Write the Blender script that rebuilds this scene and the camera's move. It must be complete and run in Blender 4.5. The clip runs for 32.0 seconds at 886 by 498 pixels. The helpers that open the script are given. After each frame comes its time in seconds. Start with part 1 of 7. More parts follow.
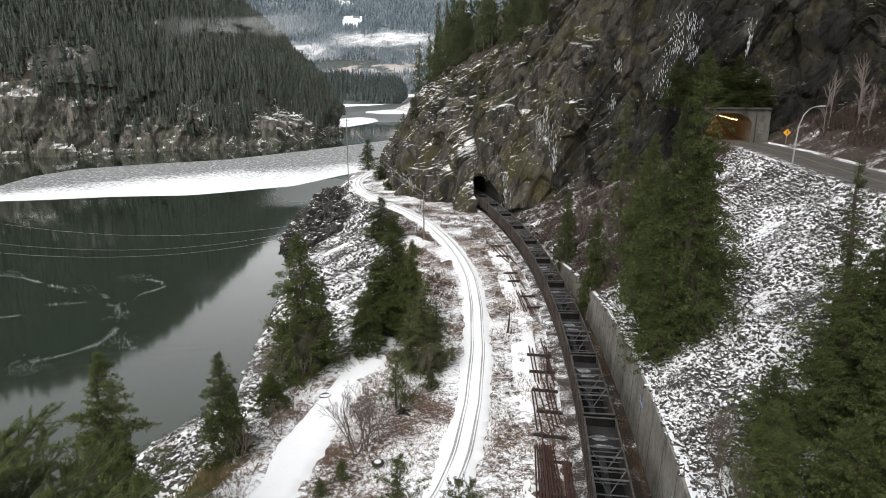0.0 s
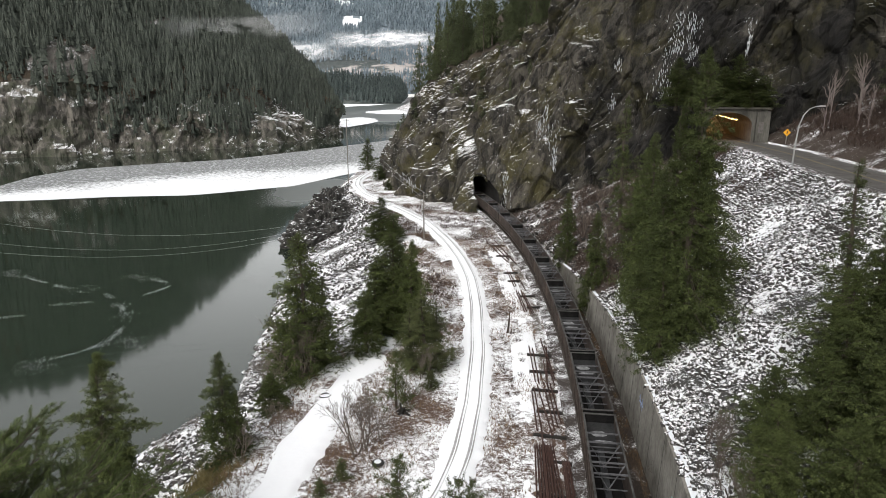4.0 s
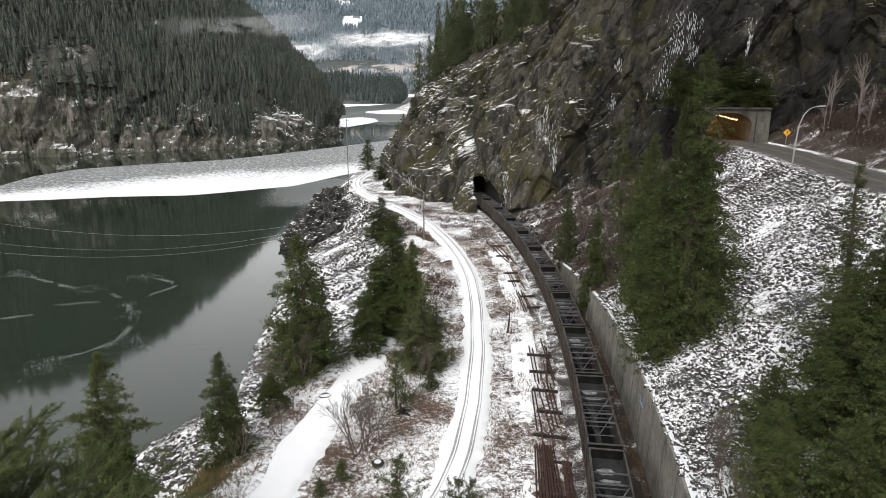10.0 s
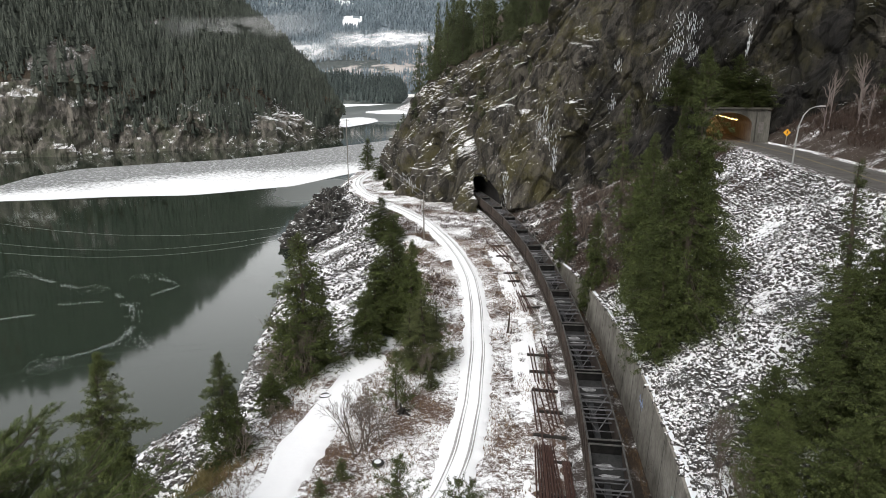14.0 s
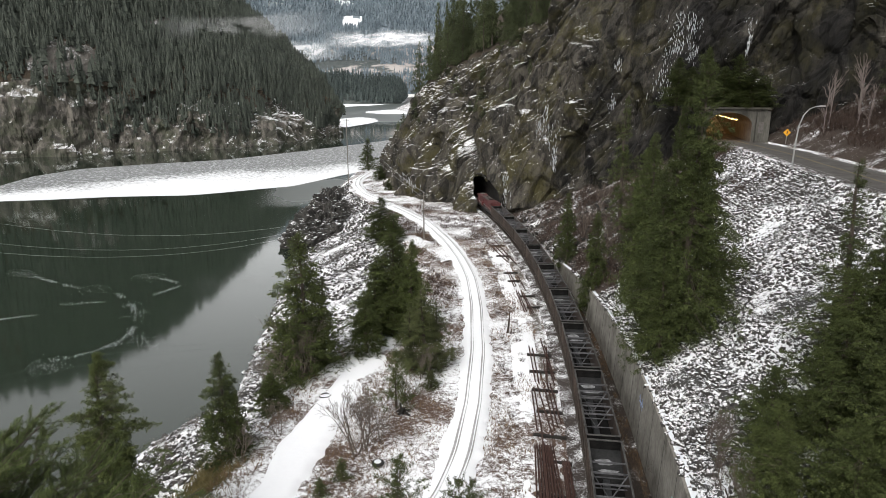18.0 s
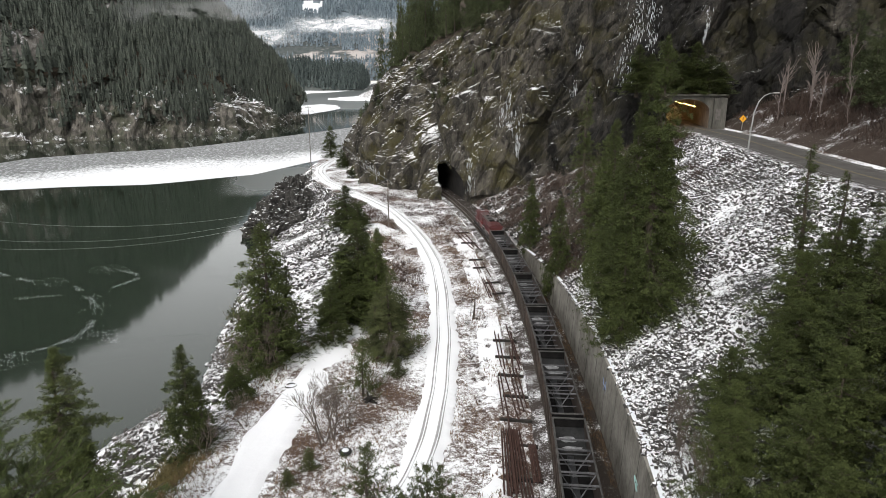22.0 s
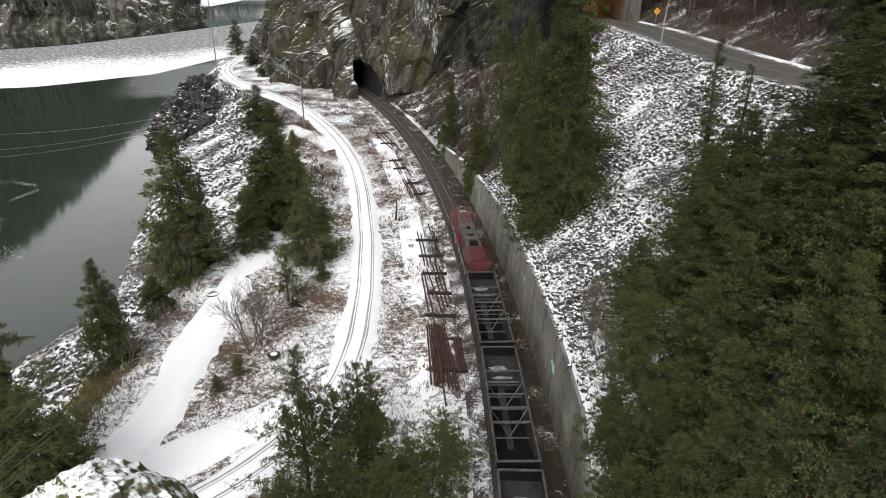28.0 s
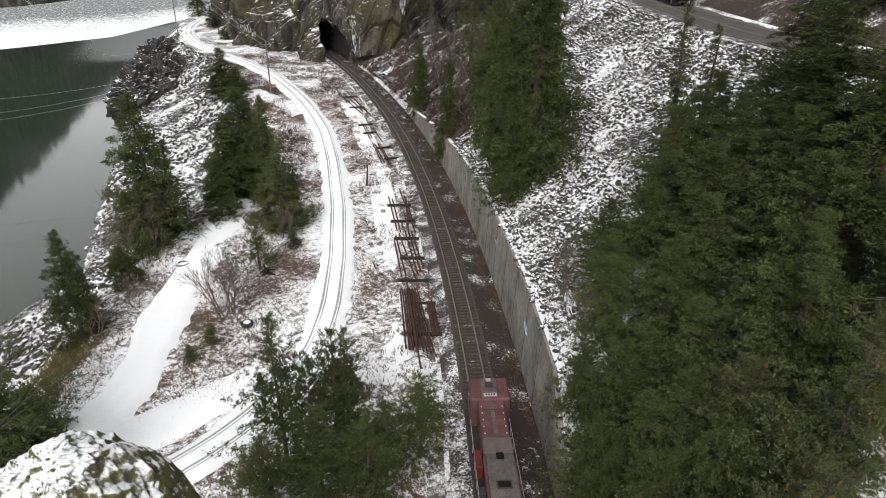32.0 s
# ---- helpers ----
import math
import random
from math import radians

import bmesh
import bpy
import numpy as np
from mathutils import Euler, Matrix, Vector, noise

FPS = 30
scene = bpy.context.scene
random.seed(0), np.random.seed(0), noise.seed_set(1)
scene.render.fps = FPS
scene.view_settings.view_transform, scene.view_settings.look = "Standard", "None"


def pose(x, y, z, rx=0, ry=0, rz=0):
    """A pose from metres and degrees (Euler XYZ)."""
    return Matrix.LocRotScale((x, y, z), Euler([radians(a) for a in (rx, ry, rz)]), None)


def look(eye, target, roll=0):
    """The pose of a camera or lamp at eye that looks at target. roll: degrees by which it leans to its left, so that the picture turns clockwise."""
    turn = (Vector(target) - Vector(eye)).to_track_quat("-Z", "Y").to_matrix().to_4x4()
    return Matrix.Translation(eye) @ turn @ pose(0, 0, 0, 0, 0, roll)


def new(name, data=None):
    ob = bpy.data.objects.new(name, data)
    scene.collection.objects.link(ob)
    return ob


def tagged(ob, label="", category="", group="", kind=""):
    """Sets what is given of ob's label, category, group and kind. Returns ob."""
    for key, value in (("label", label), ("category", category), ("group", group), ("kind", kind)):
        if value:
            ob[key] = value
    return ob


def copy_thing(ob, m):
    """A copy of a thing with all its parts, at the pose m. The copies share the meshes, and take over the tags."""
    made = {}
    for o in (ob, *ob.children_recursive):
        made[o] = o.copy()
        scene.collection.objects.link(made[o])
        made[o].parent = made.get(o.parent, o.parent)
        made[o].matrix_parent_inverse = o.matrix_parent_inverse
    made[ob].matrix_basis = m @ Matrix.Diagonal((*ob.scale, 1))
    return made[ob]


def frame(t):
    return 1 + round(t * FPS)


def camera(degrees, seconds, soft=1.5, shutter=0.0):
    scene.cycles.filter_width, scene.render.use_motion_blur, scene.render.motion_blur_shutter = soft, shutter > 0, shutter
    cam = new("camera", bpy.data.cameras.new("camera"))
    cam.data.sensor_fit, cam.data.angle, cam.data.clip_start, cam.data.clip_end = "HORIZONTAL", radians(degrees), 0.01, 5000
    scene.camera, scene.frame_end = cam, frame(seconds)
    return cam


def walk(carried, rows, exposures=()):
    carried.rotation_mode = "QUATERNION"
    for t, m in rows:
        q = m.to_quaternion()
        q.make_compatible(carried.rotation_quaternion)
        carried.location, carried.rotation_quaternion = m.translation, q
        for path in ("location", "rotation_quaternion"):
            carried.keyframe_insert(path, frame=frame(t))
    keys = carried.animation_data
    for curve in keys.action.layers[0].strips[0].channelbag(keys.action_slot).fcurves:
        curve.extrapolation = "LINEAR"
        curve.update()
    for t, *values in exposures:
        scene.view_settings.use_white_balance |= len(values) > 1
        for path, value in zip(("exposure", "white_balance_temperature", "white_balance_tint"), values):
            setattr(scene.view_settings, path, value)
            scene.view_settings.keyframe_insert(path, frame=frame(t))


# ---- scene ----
# The camera hovers on one spot and turns: seconds, heading, tilt down, lean (degrees).
EYE = Vector((0.0, 0.0, 36.5))
PATH = [
    (0.0, 0.0, 13.9, 0.0),
    (19.5, 0.0, 13.9, 0.0),
    (20.0, 0.14, 13.91, 0.05),
    (20.5, 0.88, 14.0, 0.01),
    (21.0, 1.57, 14.28, -0.01),
    (21.5, 2.42, 14.52, 0.06),
    (22.0, 3.22, 15.02, 0.08),
    (22.5, 3.9, 15.55, 0.13),
    (23.0, 4.61, 16.18, 0.15),
    (23.5, 5.32, 16.73, 0.18),
    (24.0, 6.05, 17.25, 0.24),
    (24.5, 6.73, 17.84, 0.31),
    (25.0, 7.34, 18.4, 0.37),
    (25.5, 7.88, 18.87, 0.39),
    (27.5, 10.12, 22.43, 0.49),
    (28.0, 10.65, 23.82, 0.56),
    (28.5, 11.25, 25.17, 0.6),
    (29.0, 11.9, 26.21, 0.68),
    (29.5, 12.44, 26.68, 0.66),
    (30.0, 12.83, 26.96, 0.72),
    (30.5, 13.15, 27.02, 0.78),
    (31.0, 13.34, 26.95, 0.74),
    (31.5, 13.42, 26.94, 0.75),
    (32.0, 13.42, 26.94, 0.75),
]


def aim(heading, tilt):
    h, t = radians(heading), radians(tilt)
    return EYE + 50 * Vector((math.sin(h) * math.cos(t), math.cos(h) * math.cos(t), -math.sin(t)))


cam = camera(69.19, 32.0, 0.85)
walk(cam, [(t, look(EYE, aim(h, d), r)) for t, h, d, r in PATH])

# Overcast winter daylight.
world = bpy.data.worlds.new("overcast_sky")
scene.world = world
world.use_nodes = True
wn = world.node_tree.nodes
sky = wn.new("ShaderNodeTexSky")
sky.sky_type, sky.sun_disc = "NISHITA", False
sky.sun_elevation, sky.sun_rotation = radians(32), radians(200)
grey = wn.new("ShaderNodeHueSaturation")
grey.inputs["Saturation"].default_value = 0.12
warm = wn.new("ShaderNodeMix")
warm.data_type, warm.blend_type = "RGBA", "MULTIPLY"
warm.inputs[0].default_value = 1.0
warm.inputs[7].default_value = (1.015, 1.0, 0.972, 1)
world.node_tree.links.new(sky.outputs["Color"], grey.inputs["Color"])
world.node_tree.links.new(grey.outputs["Color"], warm.inputs[6])
world.node_tree.links.new(warm.outputs[2], wn["Background"].inputs["Color"])
wn["Background"].inputs["Strength"].default_value = 0.15
sun = new("sun", bpy.data.lights.new("sun", "SUN"))
sun.data.energy, sun.data.angle, sun.data.color = 0.9, radians(25), (1.0, 0.97, 0.93)
sun.matrix_world = look((0, 0, 60), (Vector((0, 0, 60)) + Vector((0.3, 0.75, -0.75))))
scene.view_settings.exposure = 1.02

# ---------------------------------------------------------------- tools
RNG = np.random.RandomState(7)
TABLE = RNG.rand(64, 64, 64)


def vnoise(p):
    """Smooth value noise in 0..1 at the rows of p."""
    p = np.asarray(p, float)
    i = np.floor(p).astype(int)
    f = p - i
    f = f * f * (3 - 2 * f)
    out = 0
    for dx in (0, 1):
        for dy in (0, 1):
            for dz in (0, 1):
                w = (f[:, 0] if dx else 1 - f[:, 0]) * (f[:, 1] if dy else 1 - f[:, 1]) * (f[:, 2] if dz else 1 - f[:, 2])
                out = out + w * TABLE[(i[:, 0] + dx) % 64, (i[:, 1] + dy) % 64, (i[:, 2] + dz) % 64]
    return out


def fbm(p, octaves=4, gain=0.5):
    p = np.asarray(p, float)
    a, s, tot = 1.0, 0.0, 0.0
    for k in range(octaves):
        s = s + a * (vnoise(p * 2.03 ** k + 17.3 * k) - 0.5)
        tot += a
        a *= gain
    return s / tot * 2


def ridged(p, octaves=4):
    p = np.asarray(p, float)
    a, s, tot = 1.0, 0.0, 0.0
    for k in range(octaves):
        s = s + a * (1 - np.abs(2 * vnoise(p * 2.1 ** k + 9.7 * k) - 1))
        tot += a
        a *= 0.5
    return s / tot


def mesh_ob(name, verts, faces, material, parent=None, smooth=False, label=""):
    me = bpy.data.meshes.new(name)
    me.from_pydata([tuple(v) for v in verts], [], [tuple(f) for f in faces])
    me.materials.append(material)
    if smooth:
        me.polygons.foreach_set("use_smooth", [True] * len(me.polygons))
    me.update()
    ob = new(name, me)
    if parent:
        ob.parent = parent
    return tagged(ob, label)


def grid_faces(nu, nv):
    a = np.arange(nu * nv).reshape(nu, nv)
    return np.stack([a[:-1, :-1].ravel(), a[1:, :-1].ravel(), a[1:, 1:].ravel(), a[:-1, 1:].ravel()], 1).tolist()


def part(name, bm, material, parent, label=""):
    me = bpy.data.meshes.new(name)
    bm.to_mesh(me)
    bm.free()
    me.materials.append(material)
    ob = new(name, me)
    ob.parent = parent
    return tagged(ob, label)


def share(name, me, parent, m=None):
    ob = new(name, me)
    ob.parent = parent
    if m is not None:
        ob.matrix_basis = m
    return ob


def thing(name, label, category, group="", kind="", m=None):
    ob = new(name)
    if m is not None:
        ob.matrix_basis = m
    return tagged(ob, label, category, group, kind)


def box(bm, x0, x1, y0, y1, z0, z1, bevel=0.0, m=None):
    vs = [bm.verts.new(v) for v in ((x0, y0, z0), (x1, y0, z0), (x1, y1, z0), (x0, y1, z0), (x0, y0, z1), (x1, y0, z1), (x1, y1, z1), (x0, y1, z1))]
    fs = [bm.faces.new([vs[i] for i in f]) for f in ((3, 2, 1, 0), (4, 5, 6, 7), (0, 1, 5, 4), (1, 2, 6, 5), (2, 3, 7, 6), (3, 0, 4, 7))]
    if m is not None:
        bmesh.ops.transform(bm, matrix=m, verts=vs)
    if bevel:
        es = list({e for f in fs for e in f.edges})
        bmesh.ops.bevel(bm, geom=es, offset=bevel, segments=1, affect="EDGES")
    return bm


def boxes(*specs, bevel=0.0):
    bm = bmesh.new()
    for s in specs:
        box(bm, *s, bevel=bevel)
    return bm


def beam(bm, a, b, w, h):
    """A square bar from a to b."""
    a, b = Vector(a), Vector(b)
    d = b - a
    m = Matrix.Translation((a + b) / 2) @ d.to_track_quat("Y", "Z").to_matrix().to_4x4()
    return box(bm, -w / 2, w / 2, -d.length / 2, d.length / 2, -h / 2, h / 2, m=m)


def tube(bm, pts, radii, n=6, cap=True):
    rings = []
    for k, p in enumerate(pts):
        p = Vector(p)
        d = (Vector(pts[min(k + 1, len(pts) - 1)]) - Vector(pts[max(k - 1, 0)])).normalized()
        u = d.orthogonal().normalized()
        v = d.cross(u)
        rings.append([bm.verts.new(p + radii[k] * (math.cos(6.2832 * i / n) * u + math.sin(6.2832 * i / n) * v)) for i in range(n)])
    for r0, r1 in zip(rings, rings[1:]):
        for i in range(n):
            bm.faces.new((r0[i], r0[(i + 1) % n], r1[(i + 1) % n], r1[i]))
    if cap:
        bm.faces.new(rings[0][::-1])
        bm.faces.new(rings[-1])
    return bm


def interp(x, xs, ys):
    return np.interp(x, xs, ys)


def fast_mesh(name, V, F, mat, parent=None, smooth=False, label=""):
    """A mesh from arrays: V (n, 3) and F (m, 3) or (m, 4)."""
    me = bpy.data.meshes.new(name)
    V, F = np.asarray(V, np.float32), np.asarray(F, np.int32)
    me.vertices.add(len(V))
    me.vertices.foreach_set("co", V.ravel())
    k = F.shape[1]
    me.loops.add(F.size)
    me.loops.foreach_set("vertex_index", F.ravel())
    me.polygons.add(len(F))
    me.polygons.foreach_set("loop_start", np.arange(0, F.size, k, dtype=np.int32))
    me.polygons.foreach_set("use_smooth", np.full(len(F), smooth))
    me.materials.append(mat)
    me.update(calc_edges=True)
    me.validate()
    ob = new(name, me)
    if parent:
        ob.parent = parent
    return tagged(ob, label)


def smooth_line(ys, xs, step=1.0, rounds=4):
    y = np.arange(ys[0], ys[-1] + step, step)
    x = np.interp(y, ys, xs)
    for k in range(rounds):
        x[1:-1] = (x[:-2] + 2 * x[1:-1] + x[2:]) / 4
    return x, y


def facets(p, tilt=1.2, slope=0.22):
    """Broken rock: each scattered cell is a plane with its own height and tilt, and slopes over to its neighbour. Gives the height, about -1..1, and the way to the nearest joint."""
    p = np.asarray(p, float)
    i = np.floor(p).astype(int)
    d1, d2, val, val2 = np.full(len(p), 9.0), np.full(len(p), 9.0), np.zeros(len(p)), np.zeros(len(p))
    for dx in (-1, 0, 1):
        for dy in (-1, 0, 1):
            for dz in (-1, 0, 1):
                c = i + (dx, dy, dz)
                a, b, e = c[:, 0] % 64, c[:, 1] % 64, c[:, 2] % 64
                q = p - c - np.stack([TABLE[a, b, e], TABLE[b, e, a], TABLE[e, a, b]], 1)
                d = np.sqrt((q * q).sum(1))
                k = np.where(d < d2)[0]
                a, b, e = a[k], b[k], e[k]
                lean = np.stack([TABLE[(a + 5) % 64, b, e], TABLE[a, (b + 9) % 64, e], TABLE[a, b, (e + 3) % 64]], 1) - 0.5
                h = 2 * TABLE[(a + 7) % 64, (b + 31) % 64, (e + 13) % 64] - 1 + tilt * 2 * (lean * q[k]).sum(1)
                first = d[k] < d1[k]
                val2[k] = np.where(first, val[k], h)
                d2[k] = np.where(first, d1[k], d[k])
                val[k] = np.where(first, h, val[k])
                d1[k] = np.where(first, d[k], d1[k])
    w = 0.5 + 0.5 * np.clip((d2 - d1) / slope, 0, 1)
    return w * val + (1 - w) * val2, d2 - d1


# ---------------------------------------------------------------- materials
def material(name, rough=0.8, metal=0.0, colour=(0.5, 0.5, 0.5), spec=0.3):
    m = bpy.data.materials.new(name)
    m.use_nodes = True
    b = m.node_tree.nodes["Principled BSDF"]
    b.inputs["Roughness"].default_value, b.inputs["Metallic"].default_value = rough, metal
    b.inputs["Base Color"].default_value = (*colour, 1)
    b.inputs["Specular IOR Level"].default_value = spec
    return m


def node(m, kind, **inputs):
    n = m.node_tree.nodes.new(kind)
    for k, v in inputs.items():
        n.inputs[k.replace("_", " ")].default_value = v
    return n


def link(m, a, b):
    m.node_tree.links.new(a, b)


def noise_of(m, scale, detail=6.0, rough=0.6, stretch=(1, 1, 1), space="Object", distort=0.0):
    co = node(m, "ShaderNodeTexCoord")
    mp = node(m, "ShaderNodeMapping")
    mp.inputs["Scale"].default_value = stretch
    link(m, co.outputs[space], mp.inputs["Vector"])
    n = node(m, "ShaderNodeTexNoise", Scale=scale, Detail=detail, Roughness=rough, Distortion=distort)
    link(m, mp.outputs["Vector"], n.inputs["Vector"])
    return n.outputs["Fac"]


def ramp(m, fac, *stops):
    r = node(m, "ShaderNodeValToRGB")
    e = r.color_ramp.elements
    while len(e) < len(stops):
        e.new(0.5)
    for el, (pos, col) in zip(e, stops):
        el.position = pos
        el.color = (*col, 1) if len(col) == 3 else col
    link(m, fac, r.inputs["Fac"])
    return r.outputs["Color"]


def mix(m, fac, a, b, blend="MIX"):
    n = node(m, "ShaderNodeMix")
    n.data_type, n.blend_type = "RGBA", blend
    for sock, v in (("Factor", fac), ("A", a), ("B", b)):
        s = [i for i in n.inputs if i.name == sock and (i.type == "RGBA" or sock == "Factor" and i.type == "VALUE")][0]
        if isinstance(v, (int, float)):
            s.default_value = v
        elif isinstance(v, tuple):
            s.default_value = (*v, 1)
        else:
            link(m, v, s)
    return [o for o in n.outputs if o.type == "RGBA"][0]


def maths(m, op, a, b=0.0):
    n = node(m, "ShaderNodeMath")
    n.operation = op
    for i, v in enumerate((a, b)):
        if isinstance(v, (int, float)):
            n.inputs[i].default_value = v
        else:
            link(m, v, n.inputs[i])
    return n.outputs[0]


def paint(m, colour, bump=None, strength=0.3, distance=0.05, rough=None):
    b = m.node_tree.nodes["Principled BSDF"]
    link(m, colour, b.inputs["Base Color"])
    if bump is not None:
        n = node(m, "ShaderNodeBump", Strength=strength, Distance=distance)
        link(m, bump, n.inputs["Height"])
        link(m, n.outputs["Normal"], b.inputs["Normal"])
    if rough is not None:
        link(m, rough, b.inputs["Roughness"])
    return m


def up_of(m):
    g = node(m, "ShaderNodeNewGeometry")
    s = node(m, "ShaderNodeSeparateXYZ")
    link(m, g.outputs["Normal"], s.inputs["Vector"])
    return s.outputs["Z"]


def two_tone(name, dark, light, scale, rough=0.8, metal=0.0, bump=0.3, distance=0.02, stretch=(1, 1, 1), lo=0.35, hi=0.65, spec=0.3):
    """Broad stains and fine grain between two colours."""
    m = material(name, rough, metal, spec=spec)
    broad, fine = noise_of(m, scale, stretch=stretch), noise_of(m, scale * 9, 4, stretch=stretch)
    f = maths(m, "ADD", maths(m, "MULTIPLY", broad, 0.65), maths(m, "MULTIPLY", fine, 0.35))
    return paint(m, ramp(m, f, (lo, dark), (hi, light)), fine, bump, distance)


SNOW = (0.92, 0.93, 0.95)


def snowy(name, cover, ground, ground2, patch=0.25, fine=2.6, soft=0.05, rough=0.9):
    """Thin patchy snow over earth, stone or grass."""
    m = material(name, rough, spec=0.25)
    a, b, c = noise_of(m, patch, 5), noise_of(m, fine, 5, 0.7), noise_of(m, fine * 4, 3, 0.7)
    f = maths(m, "ADD", maths(m, "ADD", maths(m, "MULTIPLY", a, 0.45), maths(m, "MULTIPLY", b, 0.4)), maths(m, "MULTIPLY", c, 0.25))
    f = maths(m, "ADD", f, cover - 0.55)
    earth = ramp(m, c, (0.3, ground), (0.7, ground2))
    white = ramp(m, b, (0.2, (0.89, 0.9, 0.925)), (0.7, SNOW))
    k = ramp(m, f, (0.5 - soft, (0, 0, 0)), (0.5 + soft, (1, 1, 1)))
    return paint(m, mix(m, k, earth, white), f, 0.6, 0.15)


def rocky(name, dark, light, moss, snow_at=0.62, scale=0.12, mossy=0.5, jitter=0.75, wet=0.0):
    """Cliff rock: blocks of uneven tone, cracks as dark lines of painted shade, moss in patches, snow where it lies
    flat enough.
    """
    m = material(name, 0.85, spec=0.25)
    big = noise_of(m, scale, 8, 0.65)
    streak = noise_of(m, scale * 4, 8, 0.7, (1.0, 1.0, 0.3), distort=0.8)
    fine = noise_of(m, scale * 26, 5, 0.75)
    co = node(m, "ShaderNodeTexCoord")
    mp = node(m, "ShaderNodeMapping")
    mp.inputs["Scale"].default_value, mp.inputs["Rotation"].default_value = (1.0, 1.0, 0.45), (0.25, 0.35, 0.0)
    link(m, co.outputs["Object"], mp.inputs["Vector"])
    vor = node(m, "ShaderNodeTexVoronoi", Scale=scale * 5)
    vor.feature = "DISTANCE_TO_EDGE"
    blk = node(m, "ShaderNodeTexVoronoi", Scale=scale * 5)
    link(m, mp.outputs["Vector"], vor.inputs["Vector"])
    link(m, mp.outputs["Vector"], blk.inputs["Vector"])
    tone = node(m, "ShaderNodeSeparateXYZ")
    link(m, blk.outputs["Color"], tone.inputs["Vector"])
    f = maths(m, "ADD", maths(m, "MULTIPLY", streak, 0.5), maths(m, "MULTIPLY", fine, 0.42))
    f = maths(m, "ADD", f, maths(m, "MULTIPLY", tone.outputs["X"], 0.13))
    col = ramp(m, f, (0.4, dark), (0.5, tuple(0.36 * (a + b) for a, b in zip(dark, light))), (0.6, light))
    green = ramp(m, maths(m, "ADD", maths(m, "MULTIPLY", big, 0.7), maths(m, "MULTIPLY", fine, 0.3)), (mossy, (0, 0, 0)), (mossy + 0.1, (1, 1, 1)))
    col = mix(m, maths(m, "MULTIPLY", green, 0.7), col, moss)
    if wet:  # dark wet stretches of the face
        damp = noise_of(m, scale * 0.45, 5, 0.65, (1.0, 1.0, 0.5), distort=0.5)
        where = node(m, "ShaderNodeSeparateXYZ")
        link(m, co.outputs["Object"], where.inputs["Vector"])
        seep = node(m, "ShaderNodeMapRange")
        for key, val in (("From Min", 25.0), ("From Max", 62.0), ("To Min", 0.09), ("To Max", -0.07)):
            seep.inputs[key].default_value = val
        link(m, where.outputs["X"], seep.inputs["Value"])
        damp = maths(m, "ADD", damp, seep.outputs["Result"])
        col = mix(m, wet, col, ramp(m, damp, (0.42, (0.16, 0.16, 0.165)), (0.6, (1.15, 1.13, 1.05))), "MULTIPLY")
    # crack shade is put into the colour: dark lines along the block edges
    gap = ramp(m, vor.outputs["Distance"], (0.0, (0.18, 0.18, 0.18)), (0.05, (1, 1, 1)))
    col = mix(m, maths(m, "MULTIPLY", ramp(m, streak, (0.45, (0, 0, 0)), (0.6, (1, 1, 1))), 0.5), col, gap, "MULTIPLY")
    lie = maths(m, "ADD", up_of(m), maths(m, "MULTIPLY", maths(m, "SUBTRACT", fine, 0.5), jitter))
    lie = maths(m, "ADD", lie, maths(m, "MULTIPLY", maths(m, "SUBTRACT", big, 0.5), 0.7))
    if wet:  # little snow stays on the wet face
        lie = maths(m, "ADD", lie, maths(m, "MULTIPLY", maths(m, "SUBTRACT", seep.outputs["Result"], 0.09), 1.1))
    k = ramp(m, lie, (snow_at - 0.04, (0, 0, 0)), (snow_at + 0.06, (1, 1, 1)))
    bump = maths(m, "ADD", maths(m, "ADD", maths(m, "MULTIPLY", streak, 0.5), maths(m, "MULTIPLY", fine, 0.3)), maths(m, "MULTIPLY", tone.outputs["X"], 0.3))
    return paint(m, mix(m, k, col, SNOW), bump, 0.8, 0.12 / scale)


